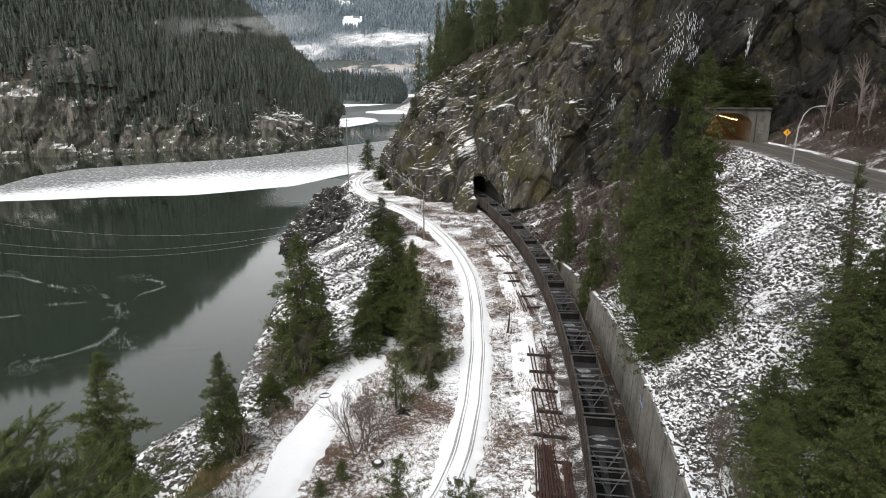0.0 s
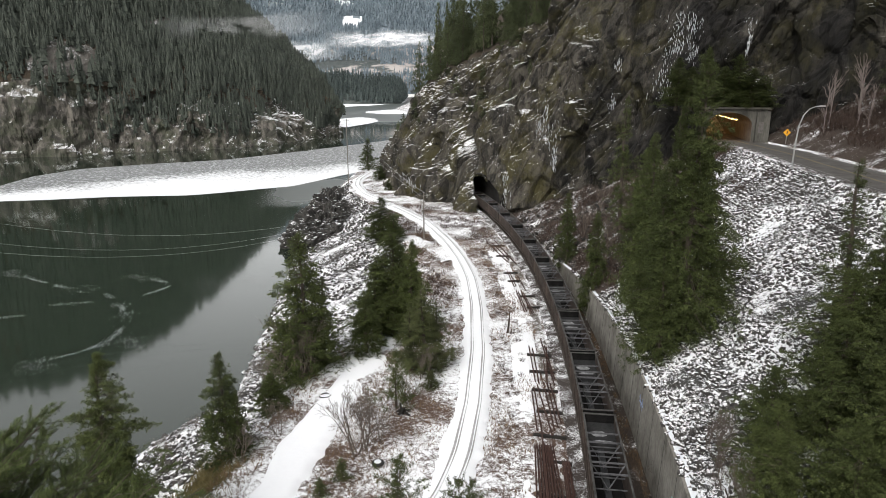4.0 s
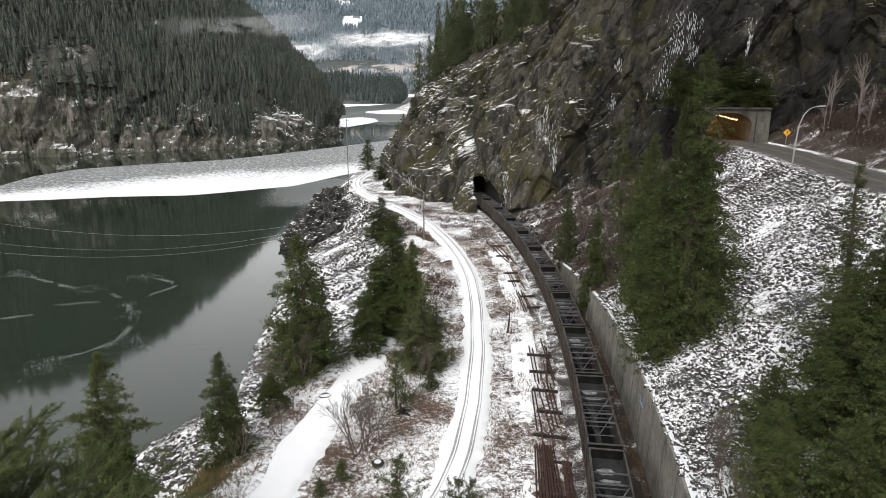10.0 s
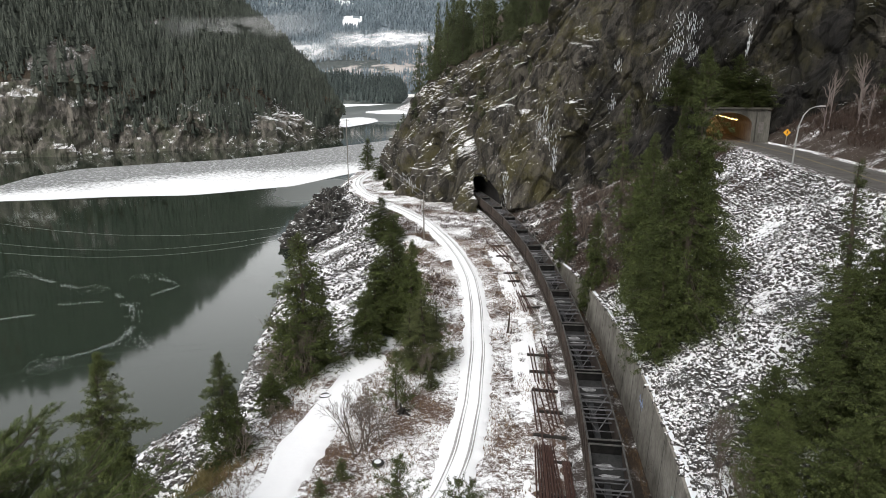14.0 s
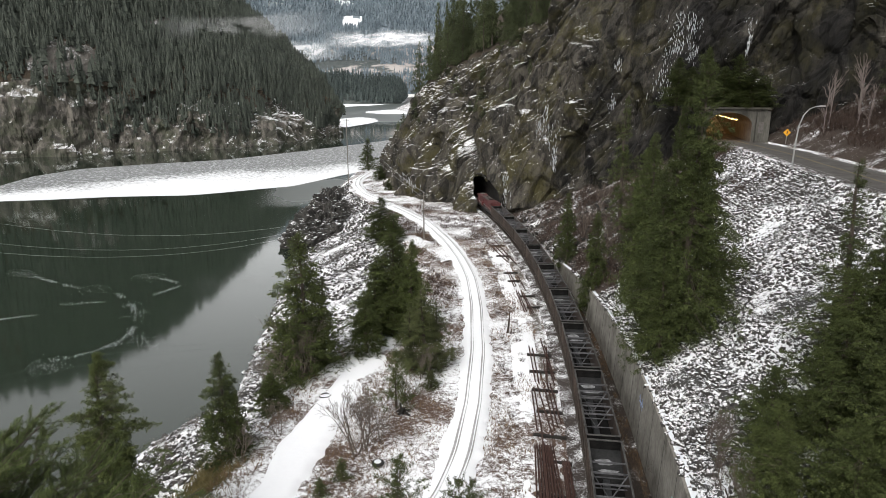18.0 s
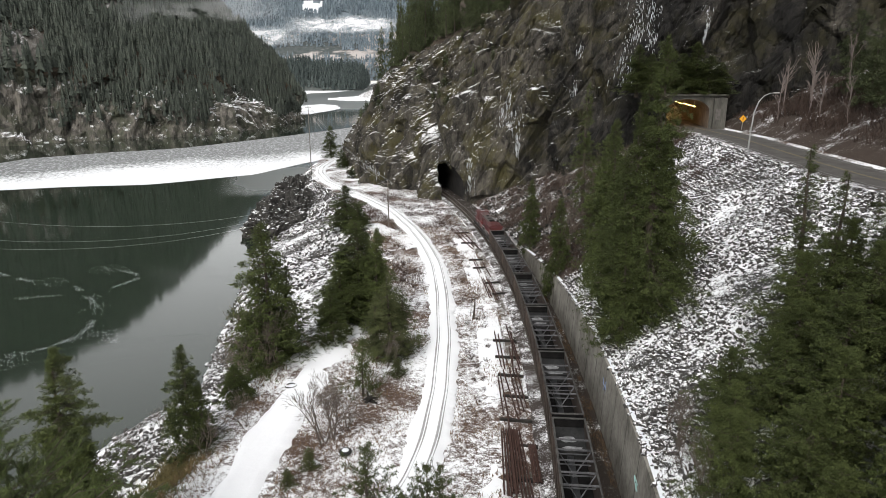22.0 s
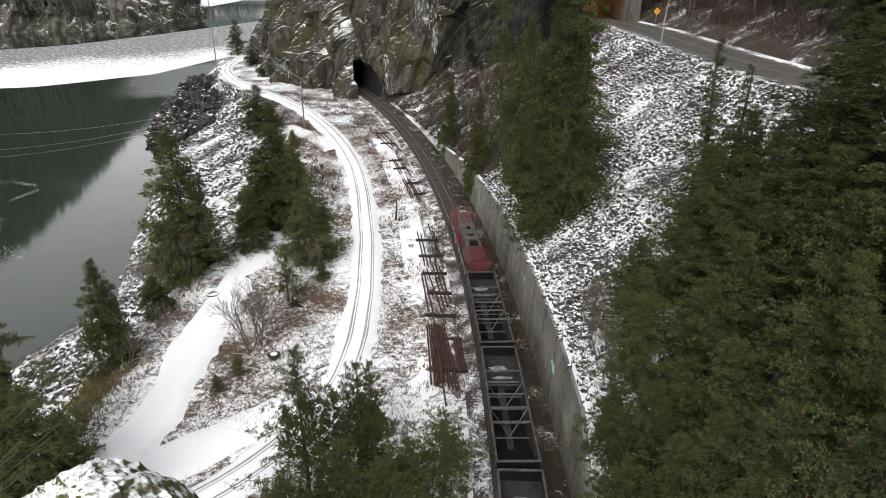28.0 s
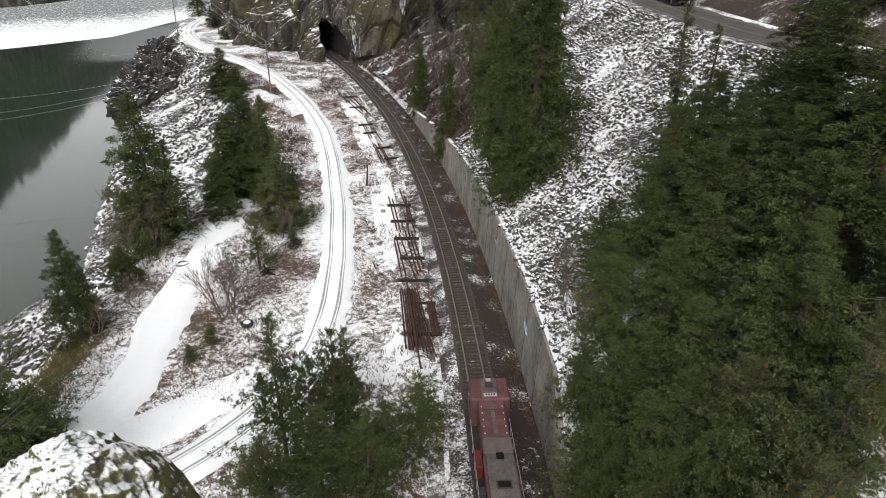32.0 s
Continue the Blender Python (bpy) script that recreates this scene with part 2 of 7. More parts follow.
MAT = dict(
    bank=snowy("thin_snow_on_brown_grass", 0.505, (0.05, 0.032, 0.024), (0.15, 0.1, 0.075), 0.12, 1.7, 0.04),
    bank_rock=snowy("snowy_bank_rock", 0.495, (0.018, 0.017, 0.016), (0.075, 0.069, 0.063), 0.15, 1.6, 0.025),
    clearing=snowy("snowy_rock_slide", 0.405, (0.05, 0.047, 0.042), (0.14, 0.13, 0.115), 0.06, 0.5, 0.06),
    talus=snowy("snow_on_riprap", 0.5, (0.018, 0.021, 0.02), (0.08, 0.075, 0.07), 0.15, 2.0, 0.02),
    road=snowy("packed_snow", 0.84, (0.3, 0.3, 0.3), (0.5, 0.5, 0.5), 0.3, 2.0, 0.08),
    bed=snowy("dark_track_bed", 0.35, (0.028, 0.023, 0.02), (0.1, 0.083, 0.07), 0.4, 5.5, 0.03),
    gutter=snowy("wet_gutter", 0.41, (0.01, 0.0085, 0.0075), (0.06, 0.047, 0.038), 0.3, 3.5, 0.03),
    ballast=snowy("brown_ballast", 0.47, (0.025, 0.02, 0.018), (0.085, 0.07, 0.062), 0.4, 4.5, 0.03),
    cliff=rocky("cliff_rock", (0.009, 0.0085, 0.008), (0.083, 0.076, 0.067), (0.052, 0.047, 0.015), 0.87, 0.12, 0.48, 1.5, 0.9),
    far_rock=rocky("hillside_rock", (0.028, 0.028, 0.025), (0.17, 0.155, 0.135), (0.05, 0.056, 0.034), 0.89, 0.07, 0.46, 1.7),
    concrete=two_tone("weathered_concrete", (0.09, 0.083, 0.07), (0.3, 0.285, 0.252), 0.35, 0.85, bump=0.2, stretch=(1, 1, 0.6)),
    asphalt=two_tone("worn_asphalt", (0.05, 0.046, 0.043), (0.11, 0.103, 0.097), 0.4, 0.8),
    bark=two_tone("bark", (0.03, 0.024, 0.02), (0.1, 0.08, 0.065), 2.0, 0.95, stretch=(1, 1, 0.2)),
    # near-black because the shade inside the deep cars is put into it
    car=two_tone("shade_dark_car_steel", (0.003, 0.003, 0.0032), (0.014, 0.013, 0.0125), 0.7, 0.8, 0.0, spec=0.1),
    slush=two_tone("wheel_slush", (0.24, 0.235, 0.23), (0.5, 0.5, 0.505), 1.5, 0.7),
    yellow=two_tone("worn_yellow_paint", (0.14, 0.115, 0.06), (0.26, 0.205, 0.08), 2.0, 0.7),
    white_line=two_tone("worn_white_paint", (0.14, 0.138, 0.132), (0.3, 0.298, 0.288), 2.0, 0.7),
    gravel_snow=snowy("snowy_gravel", 0.465, (0.08, 0.07, 0.06), (0.16, 0.14, 0.12), 0.3, 2.0, 0.05),
    trackside_snow=snowy("trackside_snow", 0.62, (0.06, 0.045, 0.035), (0.16, 0.12, 0.09), 0.25, 1.6, 0.05),
    red=two_tone("faded_red_paint", (0.06, 0.018, 0.02), (0.13, 0.038, 0.04), 0.6, 0.55),
    rail=two_tone("worn_rail_steel", (0.12, 0.1, 0.09), (0.32, 0.29, 0.27), 4.0, 0.4, 0.7),
    tie=two_tone("creosoted_tie", (0.02, 0.016, 0.014), (0.055, 0.045, 0.038), 3.0, 0.95, stretch=(0.3, 1, 1)),
    snow=two_tone("settled_snow", (0.7, 0.73, 0.78), (0.86, 0.88, 0.91), 0.8, 0.8),
    dark_joint=two_tone("dark_joint", (0.06, 0.055, 0.05), (0.13, 0.12, 0.11), 2.0, 0.9),
    blue_paint=two_tone("faded_blue_spray", (0.2, 0.26, 0.42), (0.34, 0.4, 0.55), 4.0, 0.8),
    teal_paint=two_tone("faded_teal_spray", (0.2, 0.36, 0.34), (0.3, 0.45, 0.42), 4.0, 0.8),
    red_paint=two_tone("faded_red_spray", (0.25, 0.09, 0.07), (0.36, 0.16, 0.12), 4.0, 0.8),
    lining=two_tone("tunnel_lining", (0.13, 0.11, 0.09), (0.27, 0.23, 0.19), 0.5, 0.8),
    twigs=two_tone("grey_twigs", (0.07, 0.058, 0.048), (0.17, 0.14, 0.12), 2.0, 0.9),
    birch=two_tone("birch_bark", (0.07, 0.05, 0.045), (0.24, 0.205, 0.19), 2.0, 0.9, stretch=(1, 1, 0.4)),
    brush=two_tone("reddish_brush", (0.03, 0.021, 0.017), (0.09, 0.06, 0.047), 3.0, 0.9),
    car_side=two_tone("rusty_dark_car_side", (0.03, 0.024, 0.021), (0.085, 0.066, 0.056), 0.5, 0.7, 0.2, stretch=(1, 1, 0.3)),
    car_edge=two_tone("scuffed_car_edge", (0.035, 0.034, 0.033), (0.11, 0.106, 0.1), 1.2, 0.6, 0.3),
    car_bar=two_tone("pale_scuffed_bar", (0.05, 0.05, 0.053), (0.15, 0.15, 0.157), 1.5, 0.6, 0.2),
    # dusty plate, darkened further by shade put into its colour
    car_sheet=two_tone("shade_dark_dusty_sheet", (0.006, 0.006, 0.0062), (0.034, 0.034, 0.034), 0.7, 0.75),
    car_pipe=two_tone("grey_sill", (0.01, 0.01, 0.011), (0.045, 0.047, 0.05), 1.0, 0.6),
    old_snow=two_tone("old_dirty_snow", (0.05, 0.05, 0.05), (0.34, 0.345, 0.355), 1.3, 0.9),
    red_bright=two_tone("bright_red_paint", (0.075, 0.014, 0.014), (0.15, 0.029, 0.028), 0.9, 0.5),
    red_dark=two_tone("dark_red_paint", (0.045, 0.013, 0.013), (0.1, 0.026, 0.025), 0.9, 0.55),
    red_faded=two_tone("sun_faded_red_paint", (0.065, 0.026, 0.027), (0.13, 0.058, 0.057), 0.8, 0.7),
    loco_dark=two_tone("black_undergear", (0.014, 0.013, 0.013), (0.05, 0.046, 0.044), 1.5, 0.7),
    loco_roof=two_tone("sooty_roof", (0.04, 0.037, 0.035), (0.12, 0.108, 0.1), 0.9, 0.8),
    loco_tan=two_tone("dusty_tan_panel", (0.06, 0.045, 0.042), (0.13, 0.1, 0.093), 1.0, 0.8),
    pale_trim=two_tone("pale_trim", (0.25, 0.235, 0.23), (0.45, 0.43, 0.42), 2.0, 0.6),
    lamp_glass=material("dark_glass", 0.08, 0.0, (0.02, 0.022, 0.024), 0.5),
    riprap_stone=rocky("riprap_stone", (0.02, 0.019, 0.018), (0.1, 0.093, 0.087), (0.05, 0.045, 0.03), 0.72, 1.6, 0.7, 1.7),
    bank_stone=rocky("bank_stone", (0.02, 0.019, 0.018), (0.1, 0.093, 0.087), (0.05, 0.045, 0.03), 0.88, 0.7, 0.7, 1.2),
    knob_rock=rocky("outcrop_rock", (0.009, 0.0085, 0.008), (0.07, 0.066, 0.06), (0.05, 0.045, 0.02), 1.02, 0.35, 0.6),
    knoll=rocky("knoll_rock", (0.025, 0.022, 0.018), (0.09, 0.08, 0.065), (0.13, 0.135, 0.04), 0.72, 1.9, 0.4, 1.5),
    black_tie=two_tone("black_creosote", (0.01, 0.009, 0.008), (0.04, 0.036, 0.032), 3.0, 0.9),
    pole_wood=two_tone("weathered_pole", (0.09, 0.08, 0.07), (0.2, 0.18, 0.16), 2.0, 0.9, stretch=(1, 1, 0.1)),
    wire=material("dull_wire", 0.5, 0.4, (0.3, 0.31, 0.32)),
    galvanised=two_tone("galvanised_steel", (0.22, 0.22, 0.22), (0.4, 0.4, 0.4), 2.0, 0.5, 0.5),
    sign_yellow=two_tone("sign_yellow", (0.6, 0.28, 0.02), (0.75, 0.38, 0.03), 2.0, 0.5),
    rubber=two_tone("tyre_rubber", (0.012, 0.012, 0.012), (0.035, 0.034, 0.033), 3.0, 0.85),
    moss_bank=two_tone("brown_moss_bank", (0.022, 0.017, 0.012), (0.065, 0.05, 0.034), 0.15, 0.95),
    black_paint=two_tone("black_car_paint", (0.008, 0.008, 0.009), (0.022, 0.022, 0.024), 0.6, 0.3, spec=0.5),
    white_panel=two_tone("dirty_white_panel", (0.5, 0.48, 0.44), (0.74, 0.73, 0.7), 0.7, 0.5),
    grey_panel=two_tone("grey_door", (0.3, 0.29, 0.28), (0.45, 0.44, 0.42), 0.8, 0.5),
    headlamp=material("clear_headlamp", 0.1, 0.0, (0.75, 0.75, 0.72), 0.6),
    old_concrete=two_tone("stained_concrete", (0.022, 0.021, 0.018), (0.105, 0.1, 0.086), 0.4, 0.85, stretch=(1, 1, 0.3)),
    upper_bank=snowy("brown_upper_bank", 0.41, (0.02, 0.015, 0.012), (0.075, 0.055, 0.043), 0.2, 1.8, 0.03),
    brushy=snowy("brown_brush_slope", 0.43, (0.02, 0.015, 0.012), (0.075, 0.055, 0.043), 0.2, 1.8, 0.03),
    grass=two_tone("dead_grass", (0.07, 0.045, 0.03), (0.24, 0.16, 0.1), 1.5, 0.95),
    green_grass=two_tone("mossy_grass", (0.06, 0.05, 0.02), (0.16, 0.13, 0.055), 0.8, 0.95),
    rust=two_tone("rusty_rail", (0.028, 0.015, 0.012), (0.085, 0.044, 0.034), 3.0, 0.85),
)


def needle_material(name, dark, light, scale=0.55, island=0.5):
    """Sprays of uneven green, some boughs paler than others."""
    m = material(name, 0.75, spec=0.2)
    g = node(m, "ShaderNodeNewGeometry")
    o = node(m, "ShaderNodeObjectInfo")
    bough = noise_of(m, scale, 3, 0.6)
    f = maths(m, "ADD", maths(m, "MULTIPLY", g.outputs["Random Per Island"], island), maths(m, "MULTIPLY", o.outputs["Random"], 0.2))
    f = maths(m, "ADD", f, maths(m, "MULTIPLY", maths(m, "SUBTRACT", bough, 0.3), 0.75))
    col = ramp(m, f, (0.05, dark), (0.75, light), (1.0, tuple(min(1, 1.3 * v) for v in light)))
    return paint(m, col)


MAT["needles"] = needle_material("fir_needles", (0.01, 0.015, 0.0045), (0.074, 0.091, 0.027))
# greyer and bluer than the near firs: haze over the river is in the colour
MAT["far_needles"] = needle_material("hazed_hillside_conifers", (0.024, 0.03, 0.0255), (0.07, 0.08, 0.064), 0.05, 0.3)
MAT["ridge_needles"] = needle_material("ridge_conifers", (0.02, 0.027, 0.013), (0.085, 0.1, 0.045), 0.3, 0.45)

water = material("still_green_water", 0.05, 0.0, (0.018, 0.027, 0.018), 0.5)
water.node_tree.nodes["Principled BSDF"].inputs["IOR"].default_value = 1.62
wb = node(water, "ShaderNodeBump", Strength=0.04, Distance=0.1)
link(water, noise_of(water, 0.25, 3, 0.5), wb.inputs["Height"])
link(water, wb.outputs["Normal"], water.node_tree.nodes["Principled BSDF"].inputs["Normal"])
wco = node(water, "ShaderNodeTexCoord")
wsp = node(water, "ShaderNodeSeparateXYZ")
link(water, wco.outputs["Object"], wsp.inputs["Vector"])
wx2 = maths(water, "POWER", maths(water, "DIVIDE", maths(water, "ADD", wsp.outputs["X"], 62.0), 40.0), 2.0)
wy2 = maths(water, "POWER", maths(water, "DIVIDE", maths(water, "SUBTRACT", wsp.outputs["Y"], 315.0), 75.0), 2.0)
ruff = maths(water, "ADD", maths(water, "SQRT", maths(water, "ADD", wx2, wy2)), maths(water, "MULTIPLY", noise_of(water, 0.03, 3), 0.5))
far_off = maths(water, "DIVIDE", maths(water, "SUBTRACT", 1300.0, wsp.outputs["Y"]), 400.0)
ruff = maths(water, "MINIMUM", ruff, far_off)
link(water, ramp(water, ruff, (0.7, (0.32, 0.32, 0.32)), (1.35, (0.055, 0.055, 0.055))), water.node_tree.nodes["Principled BSDF"].inputs["Roughness"])
MAT["water"] = water

MAT["needles_pale"] = needle_material("pale_fir_needles", (0.014, 0.02, 0.006), (0.09, 0.105, 0.038))
MAT["cone"] = two_tone("fir_cone", (0.09, 0.035, 0.018), (0.2, 0.085, 0.045), 8.0, 0.9)
MAT["needles_light"] = needle_material("young_fir_needles", (0.03, 0.04, 0.015), (0.09, 0.1, 0.04))
lamp = material("sodium_lamp", colour=(1.0, 0.6, 0.2))
lb = lamp.node_tree.nodes["Principled BSDF"]
lb.inputs["Emission Color"].default_value, lb.inputs["Emission Strength"].default_value = (1.0, 0.6, 0.2, 1), 12.0
MAT["tunnel_lamp"] = lamp

# Ice sheet: white drifted snow towards its south edge, grey speckled pans behind.
ice = material("snowy_river_ice", 0.7, spec=0.3)
ico = node(ice, "ShaderNodeTexCoord")
isp = node(ice, "ShaderNodeSeparateXYZ")
link(ice, ico.outputs["Object"], isp.inputs["Vector"])
inland = maths(ice, "SUBTRACT", isp.outputs["Y"], maths(ice, "ADD", maths(ice, "MULTIPLY", isp.outputs["X"], 0.77), 435.0))
drift = maths(ice, "MULTIPLY", maths(ice, "SUBTRACT", noise_of(ice, 0.02, 4, 0.6, (1, 0.5, 1)), 0.5), 130.0)
cover = maths(ice, "SUBTRACT", 0.66, maths(ice, "MULTIPLY", maths(ice, "ADD", inland, drift), 0.0042))
cover = maths(ice, "MAXIMUM", maths(ice, "MINIMUM", cover, 0.85), 0.44)
speck = maths(ice, "ADD", maths(ice, "MULTIPLY", noise_of(ice, 0.55, 3, 0.75, (1, 0.45, 1)), 0.6), maths(ice, "MULTIPLY", noise_of(ice, 1.6, 3, 0.7, (1, 0.4, 1)), 0.4))
lie = maths(ice, "ADD", speck, maths(ice, "SUBTRACT", cover, 0.5))
paint(ice, ramp(ice, lie, (0.44, (0.16, 0.165, 0.165)), (0.5, (0.42, 0.43, 0.44)), (0.6, (0.8, 0.81, 0.83))), speck, 0.3, 0.3)
MAT["ice"] = ice
MAT["shelf_ice"] = snowy("snow_on_shelf_ice", 0.6, (0.2, 0.21, 0.22), (0.4, 0.41, 0.42), 0.01, 0.05, 0.08)
MAT["icicle"] = two_tone("frozen_seep", (0.35, 0.38, 0.4), (0.75, 0.78, 0.8), 1.2, 0.35, spec=0.5)


def far_wood(name, tree, pale, snow, cover):
    """Distant wooded slopes with clearings."""
    m = material(name, 0.9, spec=0.1)
    fine, big = noise_of(m, 0.04, 5, 0.85, (1, 1, 0.5)), noise_of(m, 0.0035, 5, 0.6)
    col = ramp(m, fine, (0.3, tree), (0.7, pale))
    k = ramp(m, big, (cover, (0, 0, 0)), (cover + 0.06, (1, 1, 1)))
    return paint(m, mix(m, k, col, snow), fine, 0.8, 6.0)


# far slopes: haze is put into these pale bluish base colours, most on the mountain
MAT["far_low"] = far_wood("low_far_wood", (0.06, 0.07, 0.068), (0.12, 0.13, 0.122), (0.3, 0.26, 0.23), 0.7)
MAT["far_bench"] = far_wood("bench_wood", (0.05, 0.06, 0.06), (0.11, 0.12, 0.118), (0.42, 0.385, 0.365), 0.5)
MAT["far_high"] = far_wood("hazed_far_wood", (0.11, 0.137, 0.158), (0.19, 0.222, 0.248), (0.7, 0.71, 0.73), 0.63)
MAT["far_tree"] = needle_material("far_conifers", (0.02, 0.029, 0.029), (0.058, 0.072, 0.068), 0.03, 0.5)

# Mist: thin white, more or less dense.
mist = bpy.data.materials.new("mist")
mist.use_nodes = True
mn = mist.node_tree.nodes
mo = mn["Material Output"]
mn.remove(mn["Principled BSDF"])
white, clear, blend = mn.new("ShaderNodeBsdfDiffuse"), mn.new("ShaderNodeBsdfTransparent"), mn.new("ShaderNodeMixShader")
white.inputs["Color"].default_value = (0.9, 0.91, 0.93, 1)
co = mn.new("ShaderNodeTexCoord")
sp = mn.new("ShaderNodeSeparateXYZ")
link(mist, co.outputs["Generated"], sp.inputs["Vector"])


def hump(m, sock):
    """0 at both ends, 1 in the middle."""
    return maths(m, "MULTIPLY", maths(m, "MULTIPLY", sock, maths(m, "SUBTRACT", 1.0, sock)), 4.0)


dens = maths(mist, "MULTIPLY", hump(mist, sp.outputs["X"]), hump(mist, sp.outputs["Z"]))
wisp = noise_of(mist, 0.018, 6, 0.65, (1, 1, 3.5))
dens = maths(mist, "MULTIPLY", maths(mist, "POWER", dens, 1.6), maths(mist, "MULTIPLY", maths(mist, "SUBTRACT", wisp, 0.38), 2.4))
fac = node(mist, "ShaderNodeClamp")
link(mist, dens, fac.inputs["Value"])
fac.inputs["Max"].default_value = 0.3
link(mist, fac.outputs["Result"], blend.inputs["Fac"])
link(mist, clear.outputs[0], blend.inputs[1])
link(mist, white.outputs[0], blend.inputs[2])
link(mist, blend.outputs[0], mo.inputs["Surface"])
MAT["mist"] = mist
MAT["thin_mist"] = mist.copy()
MAT["thin_mist"].node_tree.nodes["Clamp"].inputs["Max"].default_value = 0.13
MAT["moss"] = two_tone("cushion_moss", (0.05, 0.054, 0.016), (0.15, 0.155, 0.055), 9.0, 0.95, bump=0.8)
# the bore's darkness is put into this rock colour, as daylight leaks in
MAT["bore_rock"] = two_tone("unlit_tunnel_rock", (0.008, 0.0075, 0.007), (0.035, 0.032, 0.03), 0.6, 0.9)

# distance haze is put into the pale blue-green of these conifers
MAT["far_mtree"] = needle_material("hazed_mountain_conifers", (0.062, 0.086, 0.104), (0.155, 0.188, 0.212), 0.02, 0.5)

tie = MAT["tie"]
tb = tie.node_tree.nodes["Principled BSDF"]
under = tb.inputs["Base Color"].links[0].from_socket
info = node(tie, "ShaderNodeObjectInfo")
lay = maths(tie, "ADD", maths(tie, "MULTIPLY", info.outputs["Random"], 0.3), maths(tie, "MULTIPLY", noise_of(tie, 7.0, 4, 0.7), 0.8))
link(tie, mix(tie, ramp(tie, lay, (0.72, (0, 0, 0)), (0.78, (1, 1, 1))), under, (0.62, 0.62, 0.63)), tb.inputs["Base Color"])

MAT["weeds"] = needle_material("trackside_weeds", (0.035, 0.026, 0.014), (0.11, 0.07, 0.04))
MAT["pine_needles"] = needle_material("pine_needles", (0.02, 0.032, 0.009), (0.085, 0.11, 0.034))

# ---------------------------------------------------------------- the plan
# The railway is an arc; z = 0 is the rail head. Offsets from its centre line grow to the east (uphill).
ARC = Vector((-456.1, 120.0))
RADIUS = 476.0
TURN_S = 95.0  # inside the tunnel the line curves back the other way
WATER = -11.0
HIGHWAY = 25.0


def track_pose(s, off=0.0, z=0.0):
    """The pose s metres along the railway (s = 0 abreast of y = 120, falling towards the south)."""
    a = min(s, TURN_S) / RADIUS
    p = Vector((ARC.x + RADIUS * math.cos(a), ARC.y + RADIUS * math.sin(a), z))
    if s > TURN_S:
        c = Vector((ARC.x + 2 * RADIUS * math.cos(a), ARC.y + 2 * RADIUS * math.sin(a), z))
        b = (s - TURN_S) / RADIUS
        p = c + Vector((-RADIUS * math.cos(a - b), -RADIUS * math.sin(a - b), 0))
        a = a - b
    m = Matrix.Translation(p) @ Matrix.Rotation(a, 4, "Z")
    return m @ Matrix.Translation((off, 0, 0))


def track(s, off=0.0, z=0.0):
    return track_pose(s, off, z).translation


def side(x, y):
    """How far east of the railway's centre line."""
    return np.hypot(np.asarray(x) - ARC.x, np.asarray(y) - ARC.y) - RADIUS


ROAD_Y = [20, 33, 37, 39.6, 42.1, 46.3, 51.6, 59.5, 71, 87, 107, 124, 139, 157, 181, 200, 215, 232, 254, 270, 290, 330, 420]
ROAD_X = [-45, -24, -14, -9.7, -6.8, -3.2, -0.2, 1.9, 3.5, 4.9, 5.7, 5.5, 4.0, 0.9, -5.1, -13.2, -20.6, -28.6, -34.2, -35.6, -34.2, -28, -10]
PATH_Y = [36, 44.7, 49.7, 58.3, 69.5, 84.7, 92]
PATH_X = [-19, -18.7, -16.4, -15.3, -13.9, -10.5, -8.5]
EDGE_Y = [-400, 0, 30, 45, 58, 70, 85, 110, 150, 200, 240, 270, 300, 420, 900, 4500]
EDGE_X = [-60, -40, -24, -23, -20, -19, -15, -8, -8, -20, -35.5, -39.5, -40, -25, -30, -200]
SHORE_Y = [-400, 0, 40, 80, 94, 129, 160, 204, 250, 300, 420, 900, 4500]
SHORE_X = [-120, -70, -48, -40, -33, -37, -40, -48, -52, -52, -36, -45, -240]
HWY_Y = [-400, 0, 45, 60, 72, 84, 100, 121, 148, 175]
HWY_X = [44, 51, 54, 54.2, 54.5, 56.5, 59.8, 64.2, 67.4, 73]
WALL_Y = [24, 30, 32, 36, 45, 60, 70, 80, 90, 100, 110, 122, 131]
WALL_H = [0.6, 1.2, 3.2, 6.8, 7.1, 6.9, 6.6, 6.1, 5.3, 4.5, 3.5, 2.2, 1.2]
WALL_OFF = 4.35
road_x, road_y = smooth_line(ROAD_Y, ROAD_X)


def near_line(x, y, lx, ly):
    """Distance to a line of points, for places in arrays."""
    out = np.full(len(x), 1e9)
    for a in range(0, len(lx), 2):
        out = np.minimum(out, np.hypot(x - lx[a], y - ly[a]))
    return out


def ground_z(x, y):
    x, y = np.asarray(x, float), np.asarray(y, float)
    d = side(x, y)
    edge, shore = interp(y, EDGE_Y, EDGE_X), interp(y, SHORE_Y, SHORE_X)
    t = np.clip((edge - x) / (edge - shore), 0, 1.6)
    west = -0.45 + (WATER + 0.4) * t ** 1.1
    hx = interp(y, HWY_Y, HWY_X)
    d_h = side(hx - 5.4, y)
    foot = interp(y, WALL_Y + [145, 175], [h - 0.25 for h in WALL_H] + [0.6, 0.0])
    u = np.clip((d - 5.2) / np.maximum(d_h - 5.2, 1), 0, 1)
    east = np.where(d < 5.9, -0.45, foot + (HIGHWAY - foot) * u)
    east = east + np.clip(x - hx - 4.8, 0, 300) * 0.55
    return np.where((d > 0) & ((y < 205) | (x > 30)), east, west)


def on_ground(x, y):
    return float(ground_z([x], [y])[0])


